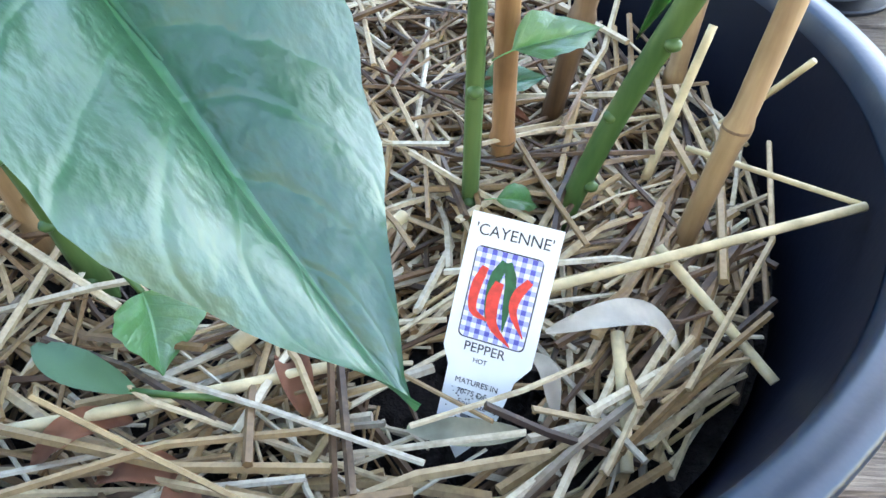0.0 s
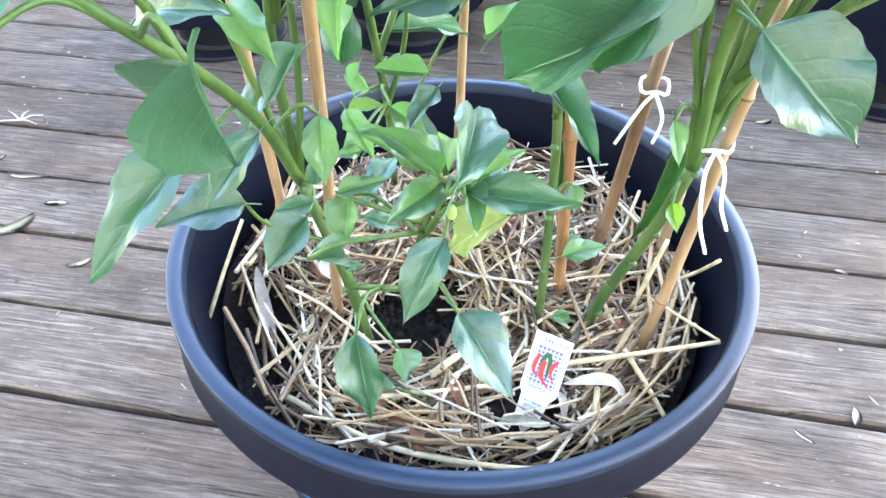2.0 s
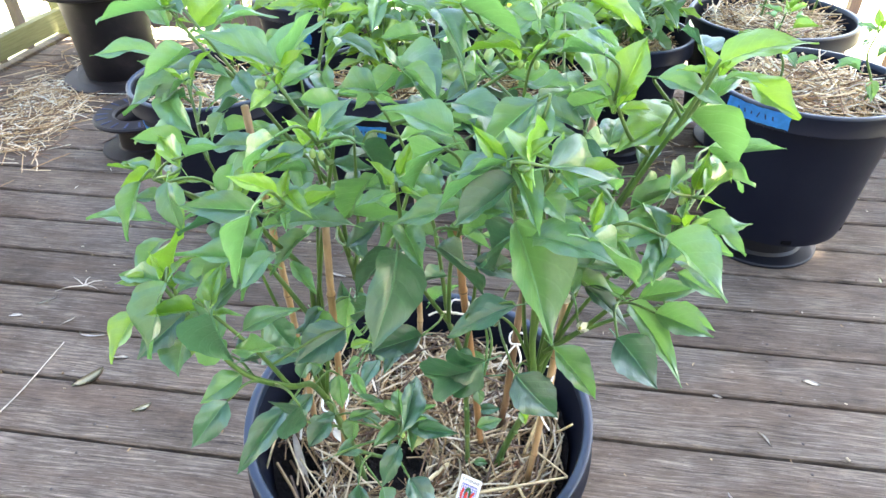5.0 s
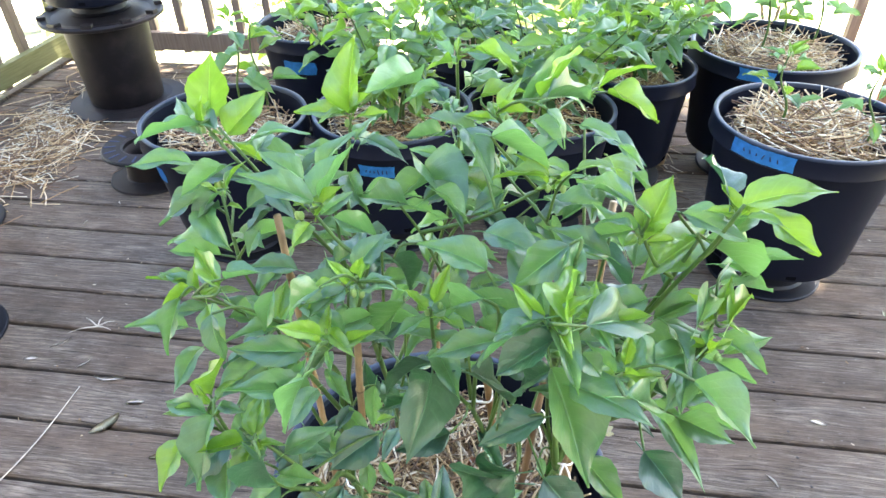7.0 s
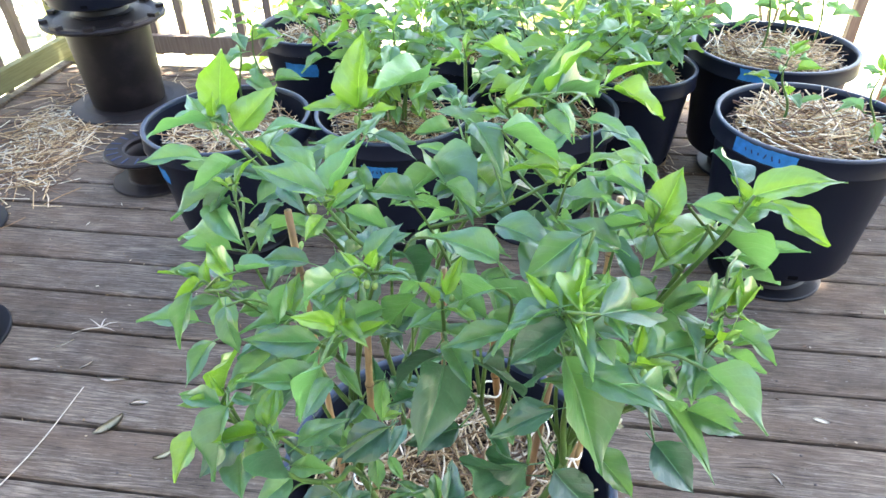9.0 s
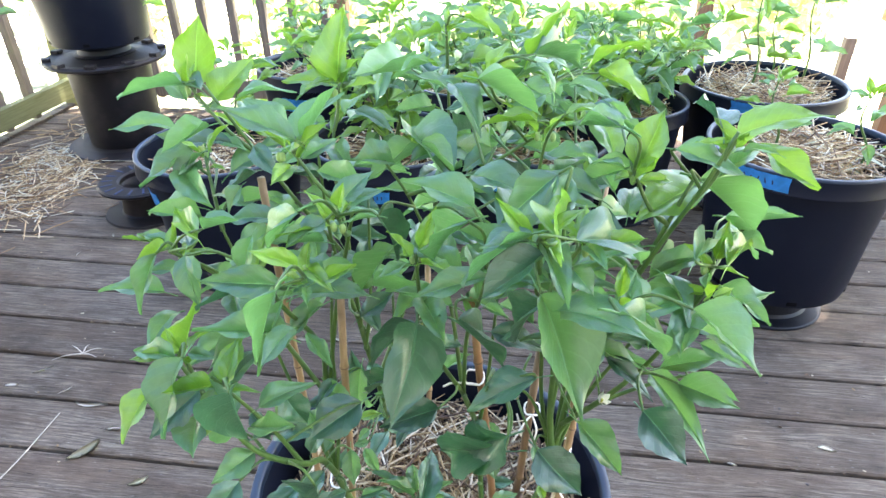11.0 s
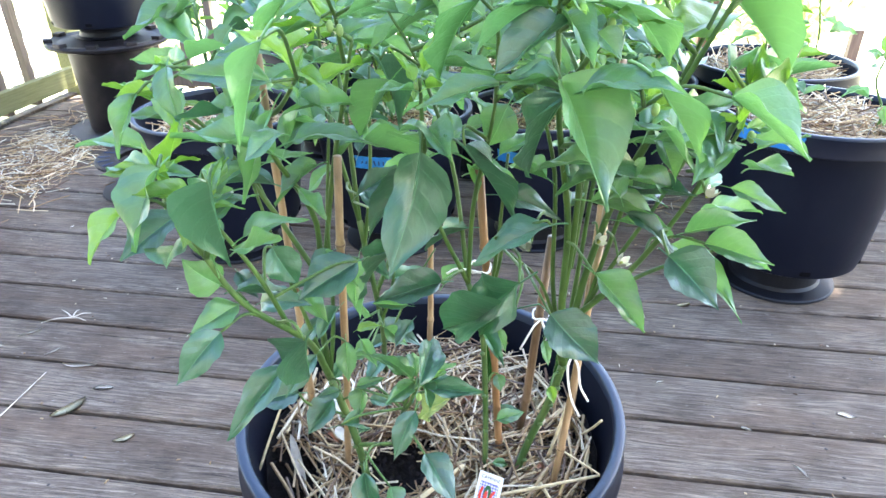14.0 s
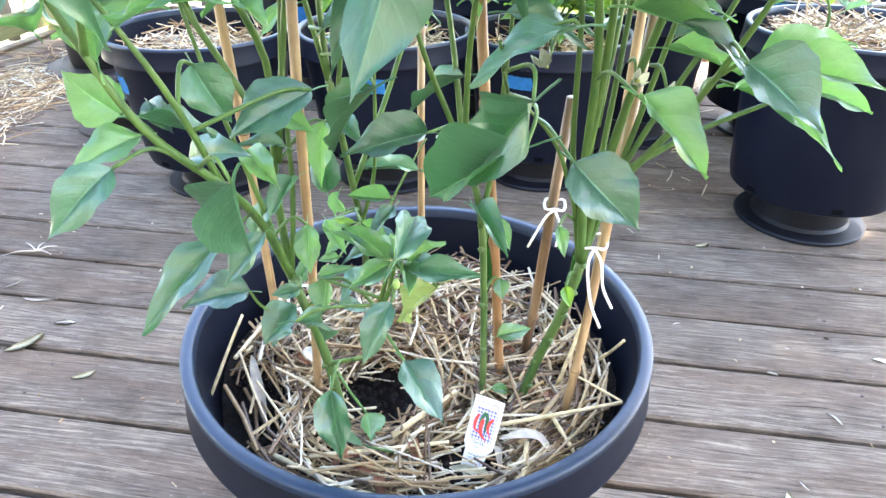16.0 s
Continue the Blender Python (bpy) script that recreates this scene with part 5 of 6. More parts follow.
put_leaf(plant_mid, (0.012, 0.088, 0.354), (0.033, 0.098, 0.346), 0.45, "mid", 2, (0, -0.6, 1))
put_leaf(plant_left, (-0.094, 0.033, 0.360), (-0.084, 0.015, 0.346), 1.1, "mid", 3, (0.5, 0.15, 1))
put_branch(plant_left, [(-0.128, 0.062, 0.378), (-0.115, 0.050, 0.370), (-0.094, 0.033, 0.360)], 0.0016, 0.0011, name="leaf_stalk")
for b, t, w, shape, face in (((-0.0433, -0.0331, 0.4864), (-0.0083, -0.0650, 0.4680), 0.57, 0, (0.19, -0.16, 1)), ((-0.1074, -0.0108, 0.4280), (-0.0944, -0.0477, 0.3883), 0.50, 6, (0.1, -0.9, 0.7))):
    put_leaf(plant_left, b, t, w, "old", shape, face)
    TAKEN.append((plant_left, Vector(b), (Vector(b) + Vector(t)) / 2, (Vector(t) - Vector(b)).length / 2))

TIPS = [(plant_back, (-0.289, 0.157, 0.887)), (plant_left, (-0.148, 0.039, 0.875)), (plant_back, (-0.163, 0.223, 0.872)),
        (plant_left, (-0.264, 0.114, 0.834)), (plant_left, (-0.271, 0.045, 0.774)), (plant_left, (-0.210, -0.070, 0.756)),
        (plant_left, (-0.171, -0.091, 0.747)), (plant_left, (-0.098, -0.018, 0.852)), (plant_right, (0.042, -0.063, 0.867)),
        (plant_right, (0.071, -0.047, 0.858)), (plant_right, (0.178, 0.049, 0.895)), (plant_right, (0.177, 0.031, 0.799)),
        (plant_right, (0.176, 0.020, 0.781)), (plant_mid, (0.043, 0.105, 0.873)), (plant_back, (-0.058, 0.269, 0.919)),
        (plant_right, (0.110, 0.044, 0.869)), (plant_back, (-0.011, 0.186, 0.898)), (plant_mid, (-0.049, 0.010, 0.807)),
        (plant_right, (0.097, -0.046, 0.809)), (plant_left, (-0.116, -0.050, 0.820)), (plant_left, (-0.051, -0.015, 0.555))]


def nearest_shoot(owner, at, drop):
    """The point of the owner's shoots, at least drop lower than at, that lies nearest to it."""
    near = [(p - Vector(at)).length for o, p in SHOOTS if o is owner and p.z < at[2] - drop]
    return [p for o, p in SHOOTS if o is owner and p.z < at[2] - drop][near.index(min(near))]


for owner, at in TIPS:
    q, e = nearest_shoot(owner, at, 0.045), Vector(at)
    if (q - e).length > 0.02:
        put_branch(owner, [q, q.lerp(e, 0.5) + Vector((0, 0, -0.008)), e], 0.0028, 0.0016)
    if at[2] < 0.7:
        rosette(owner, at, rng, 7, (0.026, 0.050), 0.3, kind="mid")
        continue
    rosette(owner, at, rng, 5, (0.018, 0.040), 0.4)
    # a few larger leaves just under the tip
    for k in range(3):
        a, ln = rng.uniform(0, math.tau), rng.uniform(0.036, 0.06)
        b = Vector(at) + Vector((0, 0, rng.uniform(-0.07, -0.025)))
        d = Vector((math.cos(a), math.sin(a), rng.uniform(-0.2, 0.5)))
        if (b + d * ln).y < -0.09 and at[2] < 0.7:
            continue
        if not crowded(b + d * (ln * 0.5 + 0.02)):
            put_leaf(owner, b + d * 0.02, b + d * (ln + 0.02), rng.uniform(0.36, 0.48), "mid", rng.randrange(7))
# stalks from the shoots to the large leaves
for owner, b, mid, r in TAKEN:
    q = nearest_shoot(owner, b, 0.004)
    away = (b - mid).normalized() * r * 0.5
    if (q - b).length > 0.012:
        put_branch(owner, [q, q.lerp(b + away, 0.6) + Vector((0, 0, 0.004)), b], 0.0015, 0.0011, name="leaf_stalk")
for owner, at, st in ((plant_mid, (-0.055, 0.053, 0.705), (-0.048, 0.05, 0.715)), (plant_right, (0.107, 0.020, 0.662), (0.10, 0.06, 0.67)), (plant_back, (-0.157, 0.175, 0.802), (-0.16, 0.18, 0.81)), (plant_right, (0.094, 0.066, 0.656), (0.09, 0.085, 0.665)),
                      (plant_right, (0.035, -0.010, 0.686), (0.045, 0.03, 0.70)), (plant_back, (-0.141, 0.166, 0.598), (-0.142, 0.15, 0.615)), (plant_right, (0.163, 0.023, 0.723), (0.15, 0.042, 0.735))):
    put_flower(owner, at, 0.75, (180 + rng.uniform(-40, 40), rng.uniform(-35, 35), rng.uniform(0, 90)), st)


# leaf scars and swollen nodes up the main stems
NODE = mesh_of(ball_bm(0.0030, 0.0030, 0.0022, 8), "node", stem_base)
for owner, pts in ((plant_left, [(-0.128, 0.0585, 0.335), (-0.133, 0.0595, 0.36), (-0.138, 0.0595, 0.386), (-0.1475, 0.058, 0.432), (-0.157, 0.0565, 0.478)]),
                   (plant_right, [(0.0395, 0.0965, 0.328), (0.0475, 0.0995, 0.352), (0.0495, 0.1035, 0.38), (0.0615, 0.0985, 0.41), (0.0705, 0.0965, 0.44), (0.0755, 0.0895, 0.47), (0.0795, 0.0885, 0.498)]),
                   (plant_mid, [(0.003, 0.0955, 0.345), (0.0015, 0.0995, 0.39), (-0.0015, 0.1005, 0.44), (-0.0045, 0.0975, 0.50)]), (plant_back, [(-0.149, 0.2475, 0.345), (-0.145, 0.2285, 0.40), (-0.1415, 0.2015, 0.47)])):
    for p in pts:
        nd = part("node", NODE, stem_base, owner)
        nd.location = p


# ---- canes, ties and pods ----
def cane(base, top, r, material, label, joints=(0.2, 0.5, 0.8)):
    b, t = Vector(base), Vector(top)
    c = thing("bamboo_cane", label, "bamboo cane", "canes in the large pot")
    pts, rad = [], []
    for s in sorted({0.0, 1.0, *[j + o for j in joints for o in (-0.012, -0.004, 0.004, 0.012)]}):
        near = min(abs(s - j) for j in joints)
        pts.append(b + (t - b) * s + Vector((0.002 * math.sin(s * 5), 0, 0)))
        rad.append(r * (1 - 0.12 * s) * (1.22 if near < 0.006 else 1.0))
    part("shaft", tube(pts, rad, 12), material, c, smooth=True)
    for j in joints:
        q = b + (t - b) * j + Vector((0.002 * math.sin(j * 5), 0, 0))
        d = (t - b).normalized()
        part("node_ring", tube([q - d * 0.0014, q - d * 0.0004, q + d * 0.0004, q + d * 0.0014], [r * 1.02, r * 1.2, r * 1.2, r * 1.02], 12), bamboo_old, c, "darker ring at a joint", smooth=True)
    return c


cane((-0.160, 0.082, 0.29), (-0.127, 0.056, 0.727), 0.0042, bamboo, "tan bamboo cane among pepper leaves", (0.1, 0.46, 0.8))
cane((0.076, 0.078, 0.29), (0.108, 0.115, 0.70), 0.0041, bamboo, "tan bamboo cane with a thick joint", (0.24, 0.62))
cane((0.098, 0.183, 0.29), (0.119, 0.245, 0.772), 0.0046, bamboo, "tan bamboo cane at the pot's side", (0.12, 0.5, 0.85))
cane((0.019, 0.133, 0.29), (-0.011, 0.10, 0.704), 0.0046, bamboo_orange, "orange-brown bamboo cane in straw", (0.15, 0.5, 0.8))
cane((0.036, 0.168, 0.29), (0.06, 0.14, 0.62), 0.0050, bamboo_old, "old brown weathered cane", (0.3, 0.68))
cane((-0.214, 0.135, 0.29), (-0.211, 0.114, 0.815), 0.0042, bamboo, "tan bamboo cane among leafy stems", (0.2, 0.55, 0.85))
cane((-0.100, 0.310, 0.29), (-0.082, 0.265, 0.640), 0.0042, bamboo, "thin bamboo cane at the far rim", (0.3, 0.7))


def tie(loop_at, r, tails, label):
    t = thing("plant_tie", label, "plant tie", "white cloth ties")
    c = Vector(loop_at)
    ring = [c + Vector((r * math.cos(a), r * math.sin(a) * 1.3, 0.002 * math.sin(3 * a))) for a in [k * math.tau / 14 for k in range(15)]]
    part("loop", tube(ring, 0.0012, 6), tie_white, t, smooth=True)
    for tail in tails:
        part("tail", tube(smooth_line([c + Vector((0, -r, 0))] + [c + Vector(q) for q in tail], 5), 0.0012, 6), tie_white, t, smooth=True)


tie((0.086, 0.098, 0.517), 0.011, [[(0.006, -0.02, -0.008), (0.010, -0.022, -0.03), (0.020, -0.018, -0.052)], [(-0.004, -0.02, -0.012), (0.002, -0.022, -0.045), (0.013, -0.018, -0.073)]], "white cloth tie round a cane and stem")
tie((0.054, 0.146, 0.522), 0.009, [[(-0.008, -0.02, -0.004), (-0.02, -0.025, -0.03)], [(0.006, -0.02, -0.012), (0.004, -0.02, -0.03)]], "white tie on an old brown cane")
tie((-0.01, 0.105, 0.60), 0.010, [[(-0.02, -0.02, 0.008), (-0.03, -0.02, 0.002)]], "thin white tie on an orange cane")
tie((-0.165, 0.10, 0.43), 0.016, [[(0.01, -0.03, -0.006), (0.03, -0.035, -0.012)]], "white cloth tie round a lower stem")


def pod(top, tip, r, label):
    t, b = Vector(top), Vector(tip)
    p = thing("pepper_pod", label, "pepper", "green cayenne pods")
    n, pts, rad = 12, [], []
    for i in range(n + 1):
        s = i / n
        pts.append(t + (b - t) * s + Vector((0.004 * math.sin(s * 3), 0.002 * math.sin(s * 7), 0)))
        rad.append(r * (0.7 + 0.3 * math.sin(min(1, s * 4) * math.pi / 2)) * (1 - s ** 3) * (1 + 0.07 * math.sin(i * 2.7)) + 0.0004)
    part("flesh", tube(pts, rad, 10), pod_green, p, smooth=True)
    part("calyx", tube([t + Vector((0, 0, 0.008)), t, t - Vector((0, 0, 0.006))], [0.0016, r * 0.8, r * 0.85], 8), stem_green, p, smooth=True)


pod_green = make_flat("glossy dark green pod", (0.018, 0.085, 0.014), 0.25, 0.25, 50, 0.5)
pod((0.082, 0.135, 0.50), (0.066, 0.150, 0.385), 0.0065, "glossy dark green cayenne pepper hanging by a stem")
pod((-0.004, 0.118, 0.52), (0.0, 0.122, 0.435), 0.0050, "dark green cayenne pod beside a slender stem")

# ---- more leaves along the shoots of the large pot ----
def along(owner, pts, start, step, size, kind, reach=0.02):
    """Leaves spiralling up one shoot."""
    line = smooth_line(pts, 12)
    run, nxt, a = 0.0, start, rng.uniform(0, math.tau)
    for p, q in zip(line, line[1:]):
        run += (q - p).length
        if run < nxt:
            continue
        nxt += step * rng.uniform(0.75, 1.25)
        a += 2.4
        ln = rng.uniform(*size)
        d = Vector((math.cos(a), math.sin(a), rng.uniform(-0.35, 0.5))).normalized()
        b = p + d * reach
        t = b + d * ln
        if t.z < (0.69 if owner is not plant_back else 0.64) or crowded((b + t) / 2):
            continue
        put_leaf(owner, b, t, rng.uniform(0.33, 0.46), kind if rng.random() < 0.8 else "old", rng.randrange(7), (rng.gauss(0, 0.25), -0.25 + rng.gauss(0, 0.25), 1))


along(plant_left, [(-0.155, 0.02, 0.55), (-0.148, -0.036, 0.61), (-0.17, -0.068, 0.658), (-0.212, -0.076, 0.757)], 0.09, 0.013, (0.040, 0.068), "mid")
along(plant_left, [(-0.165, 0.07, 0.56), (-0.155, 0.06, 0.66), (-0.17, 0.02, 0.74), (-0.17, 0.0, 0.783)], 0.04, 0.013, (0.040, 0.068), "mid")
along(plant_left, [(-0.156, 0.06, 0.60), (-0.2, 0.06, 0.68), (-0.235, 0.05, 0.745), (-0.261, 0.02, 0.788)], 0.05, 0.013, (0.040, 0.068), "mid")
along(plant_left, [(-0.16, 0.07, 0.58), (-0.14, 0.07, 0.70), (-0.115, 0.05, 0.79), (-0.105, 0.04, 0.825)], 0.06, 0.013, (0.040, 0.068), "mid")
along(plant_right, [(0.07, 0.08, 0.58), (0.066, 0.05, 0.68), (0.05, 0.0, 0.78), (0.043, -0.045, 0.855)], 0.07, 0.013, (0.040, 0.068), "mid")
along(plant_right, [(0.088, 0.09, 0.60), (0.105, 0.07, 0.70), (0.135, 0.06, 0.79), (0.156, 0.055, 0.859)], 0.07, 0.013, (0.040, 0.068), "mid")
along(plant_right, [(0.105, 0.07, 0.70), (0.14, 0.055, 0.80), (0.16, 0.04, 0.86), (0.174, 0.035, 0.905)], 0.05, 0.013, (0.040, 0.068), "mid")
along(plant_right, [(0.12, 0.07, 0.62), (0.15, 0.04, 0.70), (0.173, 0.02, 0.785)], 0.05, 0.013, (0.040, 0.068), "mid")
along(plant_right, [(0.07, 0.08, 0.60), (0.074, 0.07, 0.75), (0.05, 0.1, 0.82), (-0.003, 0.18, 0.84)], 0.08, 0.013, (0.040, 0.068), "mid")
along(plant_mid, [(-0.02, 0.09, 0.59), (-0.015, 0.07, 0.68), (0.0, 0.02, 0.76), (0.006, -0.007, 0.797)], 0.05, 0.013, (0.040, 0.068), "mid")
along(plant_mid, [(-0.02, 0.09, 0.59), (-0.04, 0.12, 0.70), (-0.07, 0.12, 0.79), (-0.096, 0.12, 0.835)], 0.06, 0.013, (0.040, 0.068), "mid")
along(plant_back, [(-0.142, 0.15, 0.62), (-0.15, 0.16, 0.72), (-0.17, 0.2, 0.80), (-0.166, 0.23, 0.861)], 0.05, 0.013, (0.040, 0.068), "mid")
along(plant_back, [(-0.15, 0.16, 0.70), (-0.2, 0.15, 0.78), (-0.26, 0.13, 0.897)], 0.05, 0.013, (0.040, 0.068), "mid")
along(plant_back, [(-0.10, 0.24, 0.62), (-0.06, 0.27, 0.78), (-0.06, 0.28, 0.923)], 0.04, 0.013, (0.040, 0.068), "mid")
along(plant_back, [(-0.09, 0.25, 0.66), (-0.03, 0.26, 0.77), (0.011, 0.26, 0.866)], 0.04, 0.013, (0.040, 0.068), "mid")

along(plant_right, [(0.085, 0.13, 0.72), (0.08, 0.19, 0.80), (0.075, 0.25, 0.87)], 0.03, 0.013, (0.040, 0.068), "mid")


# slender side shoots seen between the leaves
for owner, pts in ((plant_right, [(0.079, 0.092, 0.505), (0.098, 0.088, 0.60), (0.118, 0.075, 0.72), (0.128, 0.07, 0.80)]), (plant_right, [(0.076, 0.092, 0.50), (0.06, 0.085, 0.60), (0.052, 0.06, 0.72), (0.03, 0.05, 0.80)]),
                   (plant_right, [(0.077, 0.092, 0.51), (0.084, 0.10, 0.62), (0.09, 0.10, 0.74), (0.10, 0.12, 0.82)]), (plant_right, [(0.08, 0.09, 0.54), (0.11, 0.085, 0.62), (0.145, 0.08, 0.70), (0.17, 0.09, 0.76)]),
                   (plant_left, [(-0.158, 0.06, 0.481), (-0.15, 0.066, 0.56), (-0.148, 0.07, 0.66), (-0.14, 0.08, 0.76)]), (plant_left, [(-0.156, 0.06, 0.47), (-0.172, 0.055, 0.55), (-0.19, 0.05, 0.63), (-0.205, 0.05, 0.70)]),
                   (plant_back, [(-0.142, 0.16, 0.58), (-0.128, 0.15, 0.66), (-0.122, 0.15, 0.78)]), (plant_back, [(-0.143, 0.21, 0.44), (-0.12, 0.20, 0.52), (-0.112, 0.19, 0.66)]), (plant_mid, [(-0.006, 0.10, 0.52), (0.004, 0.10, 0.60), (0.012, 0.10, 0.72)])):
    put_branch(owner, pts, 0.0032, 0.0016)


# ---- pepper plants in the other pots ----
# light young leaves mixed in to imitate haze and glare on far plants
def bush(x, y, z, height, spread, shoots, leaves, seed, label, size=(0.060, 0.105), kinds=("mid", "new", "mid", "new")):
    g = random.Random(seed)
    pl = thing("pepper_plant", label, "pepper plant", "pepper plants in the other pots", at=(x, y, z))
    for s in range(shoots):
        a, lean = s * math.tau / shoots + g.uniform(-0.4, 0.4), spread * g.uniform(0.35, 1.0)
        h = height * g.uniform(0.72, 1.0)
        top = Vector((math.cos(a) * lean, math.sin(a) * lean, h))
        pts = [Vector((math.cos(a) * 0.03, math.sin(a) * 0.03, -0.02)), Vector((math.cos(a) * 0.04, math.sin(a) * 0.04, h * 0.3)), top * 0.62 + Vector((0, 0, h * 0.06)), top]
        put_branch(pl, pts, 0.0045, 0.0016, name="stem")
        line = smooth_line(pts, 8)
        for k in range(leaves):
            f = 0.35 + 0.65 * (k + g.random()) / leaves
            p = line[min(len(line) - 1, int(f * (len(line) - 1)))]
            ln, b = g.uniform(*size), a + k * 2.4
            d = Vector((math.cos(b), math.sin(b), g.uniform(-0.4, 0.5))).normalized()
            put_leaf(pl, p + d * 0.03, p + d * (0.03 + ln), g.uniform(0.38, 0.52), kinds[g.randrange(len(kinds))], g.randrange(7), (g.gauss(0, 0.25), g.gauss(-0.2, 0.25), 1))
        rosette(pl, top, g, 5, (0.03, 0.055))
    return pl


def potted(i, height, spread, shoots, leaves, seed, label, dx=0.0, dy=0.0, **kw):
    x, y, z, r = FILL[i]
    return bush(x + dx, y + dy, z, height, spread, shoots, leaves, seed, label, **kw)


potted(2, 0.42, 0.24, 9, 15, 31, "bushy pepper plant with drooping green leaves")
potted(3, 0.40, 0.28, 11, 16, 32, "dense pepper plant behind the large pot")
potted(4, 0.34, 0.16, 4, 9, 33, "leafy young pepper plant near the railing")
potted(5, 0.36, 0.30, 11, 14, 34, "dense bright green pepper plant in sunlight")
potted(6, 0.35, 0.31, 12, 15, 35, "bushy pepper plant spilling over its pot")
potted(7, 0.30, 0.12, 3, 8, 36, "sunlit young pepper plant by the brown post")
potted(1, 0.30, 0.07, 2, 7, 37, "slim young pepper plant in a strawed pot", 0.02, 0.16)
for k, (i, dx, dy, h) in enumerate(((0, -0.10, 0.02, 0.22), (0, 0.07, -0.06, 0.24), (8, -0.07, -0.02, 0.38), (8, 0.10, 0.05, 0.42), (8, 0.02, 0.10, 0.30))):
    potted(i, h, 0.02, 1, 9, 50 + k, "young pepper seedling standing in straw", dx, dy, size=(0.060, 0.100) if i == 8 else (0.040, 0.070))
trailing = bush(-1.745, 2.115, 0.72, 0.22, 0.2, 5, 9, 61, "pepper plant trailing from the raised pot")


def spray(owner, pts, leaves, seed, size=(0.07, 0.11)):
    """A thin shoot with leaves hanging on both sides of it, in the owner's own space."""
    g, line = random.Random(seed), smooth_line(pts, 6)
    put_branch(owner, pts, 0.0032, 0.0014, name="trailing_shoot")
    for k in range(leaves):
        p = line[min(len(line) - 1, int((k + 1) / leaves * (len(line) - 1)))]
        a = math.pi * (k % 2) + g.uniform(-0.7, 0.7)
        d = Vector((math.cos(a), -0.4 + g.uniform(-0.3, 0.3), g.uniform(-0.45, 0.15))).normalized()
        put_leaf(owner, p + d * 0.015, p + d * (0.015 + g.uniform(*size)), g.uniform(0.36, 0.46), "mid" if k % 3 else "new", g.randrange(7))


spray(trailing, [(0.05, -0.05, 0.0), (0.20, -0.20, 0.09), (0.28, -0.255, 0.06), (0.38, -0.255, -0.08)], 7, 3)
spray(trailing, [(0.03, -0.06, 0.0), (0.16, -0.22, 0.10), (0.27, -0.26, 0.03), (0.34, -0.26, -0.05)], 5, 4)
spray(trailing, [(-0.06, -0.05, 0.0), (-0.16, -0.17, 0.10), (-0.20, -0.20, 0.0), (-0.14, -0.22, -0.13)], 6, 5)
bush(-2.52, 2.10, -0.61, 1.42, 0.20, 6, 14, 64, "tall leafy plant growing up outside the side railing", size=(0.07, 0.12))
bush(-1.30, 2.86, -0.61, 1.42, 0.26, 7, 15, 62, "leafy plant growing outside the end railing", size=(0.07, 0.12))
potted(9, 0.5, 0.2, 5, 8, 63, "pepper plant in the pot by the side railing", -0.05, 0.0)
sc = put_leaf(None, (0.80, 1.66, 0.43), (0.835, 1.64, 0.40), 0.6, "yellow", 2)
sc.name = "fallen_leaf"
tagged(sc, "single yellow leaf in a bed of straw", "leaf")


# ---- added shade tree, out of view, and sunny shrubs ----
def leaf_cloud(name, centre, radii, count, size, material, seed, parent, shell=0.35):
    g = np.random.default_rng(seed)
    d = g.normal(size=(count, 3))
    d /= np.linalg.norm(d, axis=1)[:, None]
    lump = 0.72 + 0.28 * np.sin(d[:, 0] * 5 + seed) * np.cos(d[:, 1] * 6 - seed) + 0.12 * g.normal(size=count)
    rad = (shell + (1 - shell) * g.random(count) ** 0.5) * lump
    p = np.array(centre) + d * rad[:, None] * np.array(radii)
    u = g.normal(size=(count, 3))
    u /= np.linalg.norm(u, axis=1)[:, None]
    w = np.cross(u, g.normal(size=(count, 3)))
    w /= np.linalg.norm(w, axis=1)[:, None]
    s = size * g.uniform(0.6, 1.3, count)[:, None]
    v = np.stack([p - u * s, p + w * s * 0.45 - u * s * 0.1, p + u * s, p - w * s * 0.45 - u * s * 0.1], 1).reshape(-1, 3)
    f = np.arange(count * 4).reshape(-1, 4)
    return pydata(name, v.tolist(), f.tolist(), material, parent)


def make_foliage(name, a, b):
    m = Mat(name, 0.5, spec=0.4)
    c = m.ramp(m.island(), [(0.0, a), (1.0, b)])
    m.colour(c)
    tr = m.n.new("ShaderNodeBsdfTranslucent")
    m.link(c, tr.inputs["Color"])
    mx = m.n.new("ShaderNodeMixShader")
    mx.inputs[0].default_value = 0.4
    m.link(m.b.outputs[0], mx.inputs[1])
    m.link(tr.outputs[0], mx.inputs[2])
    m.link(mx.outputs[0], m.n["Material Output"].inputs["Surface"])
    return m.m


tree_leaf = make_foliage("tree leaves", (0.04, 0.09, 0.02), (0.09, 0.16, 0.04))
# paler than real leaves, with strong sun glare painted into the tone
shrub_leaf = make_foliage("glare-lightened shrub leaves", (0.40, 0.46, 0.20), (0.60, 0.64, 0.36))
bark = make_plain_wood("tree bark", (0.10, 0.08, 0.06), (0.20, 0.16, 0.13), (12, 12, 2))

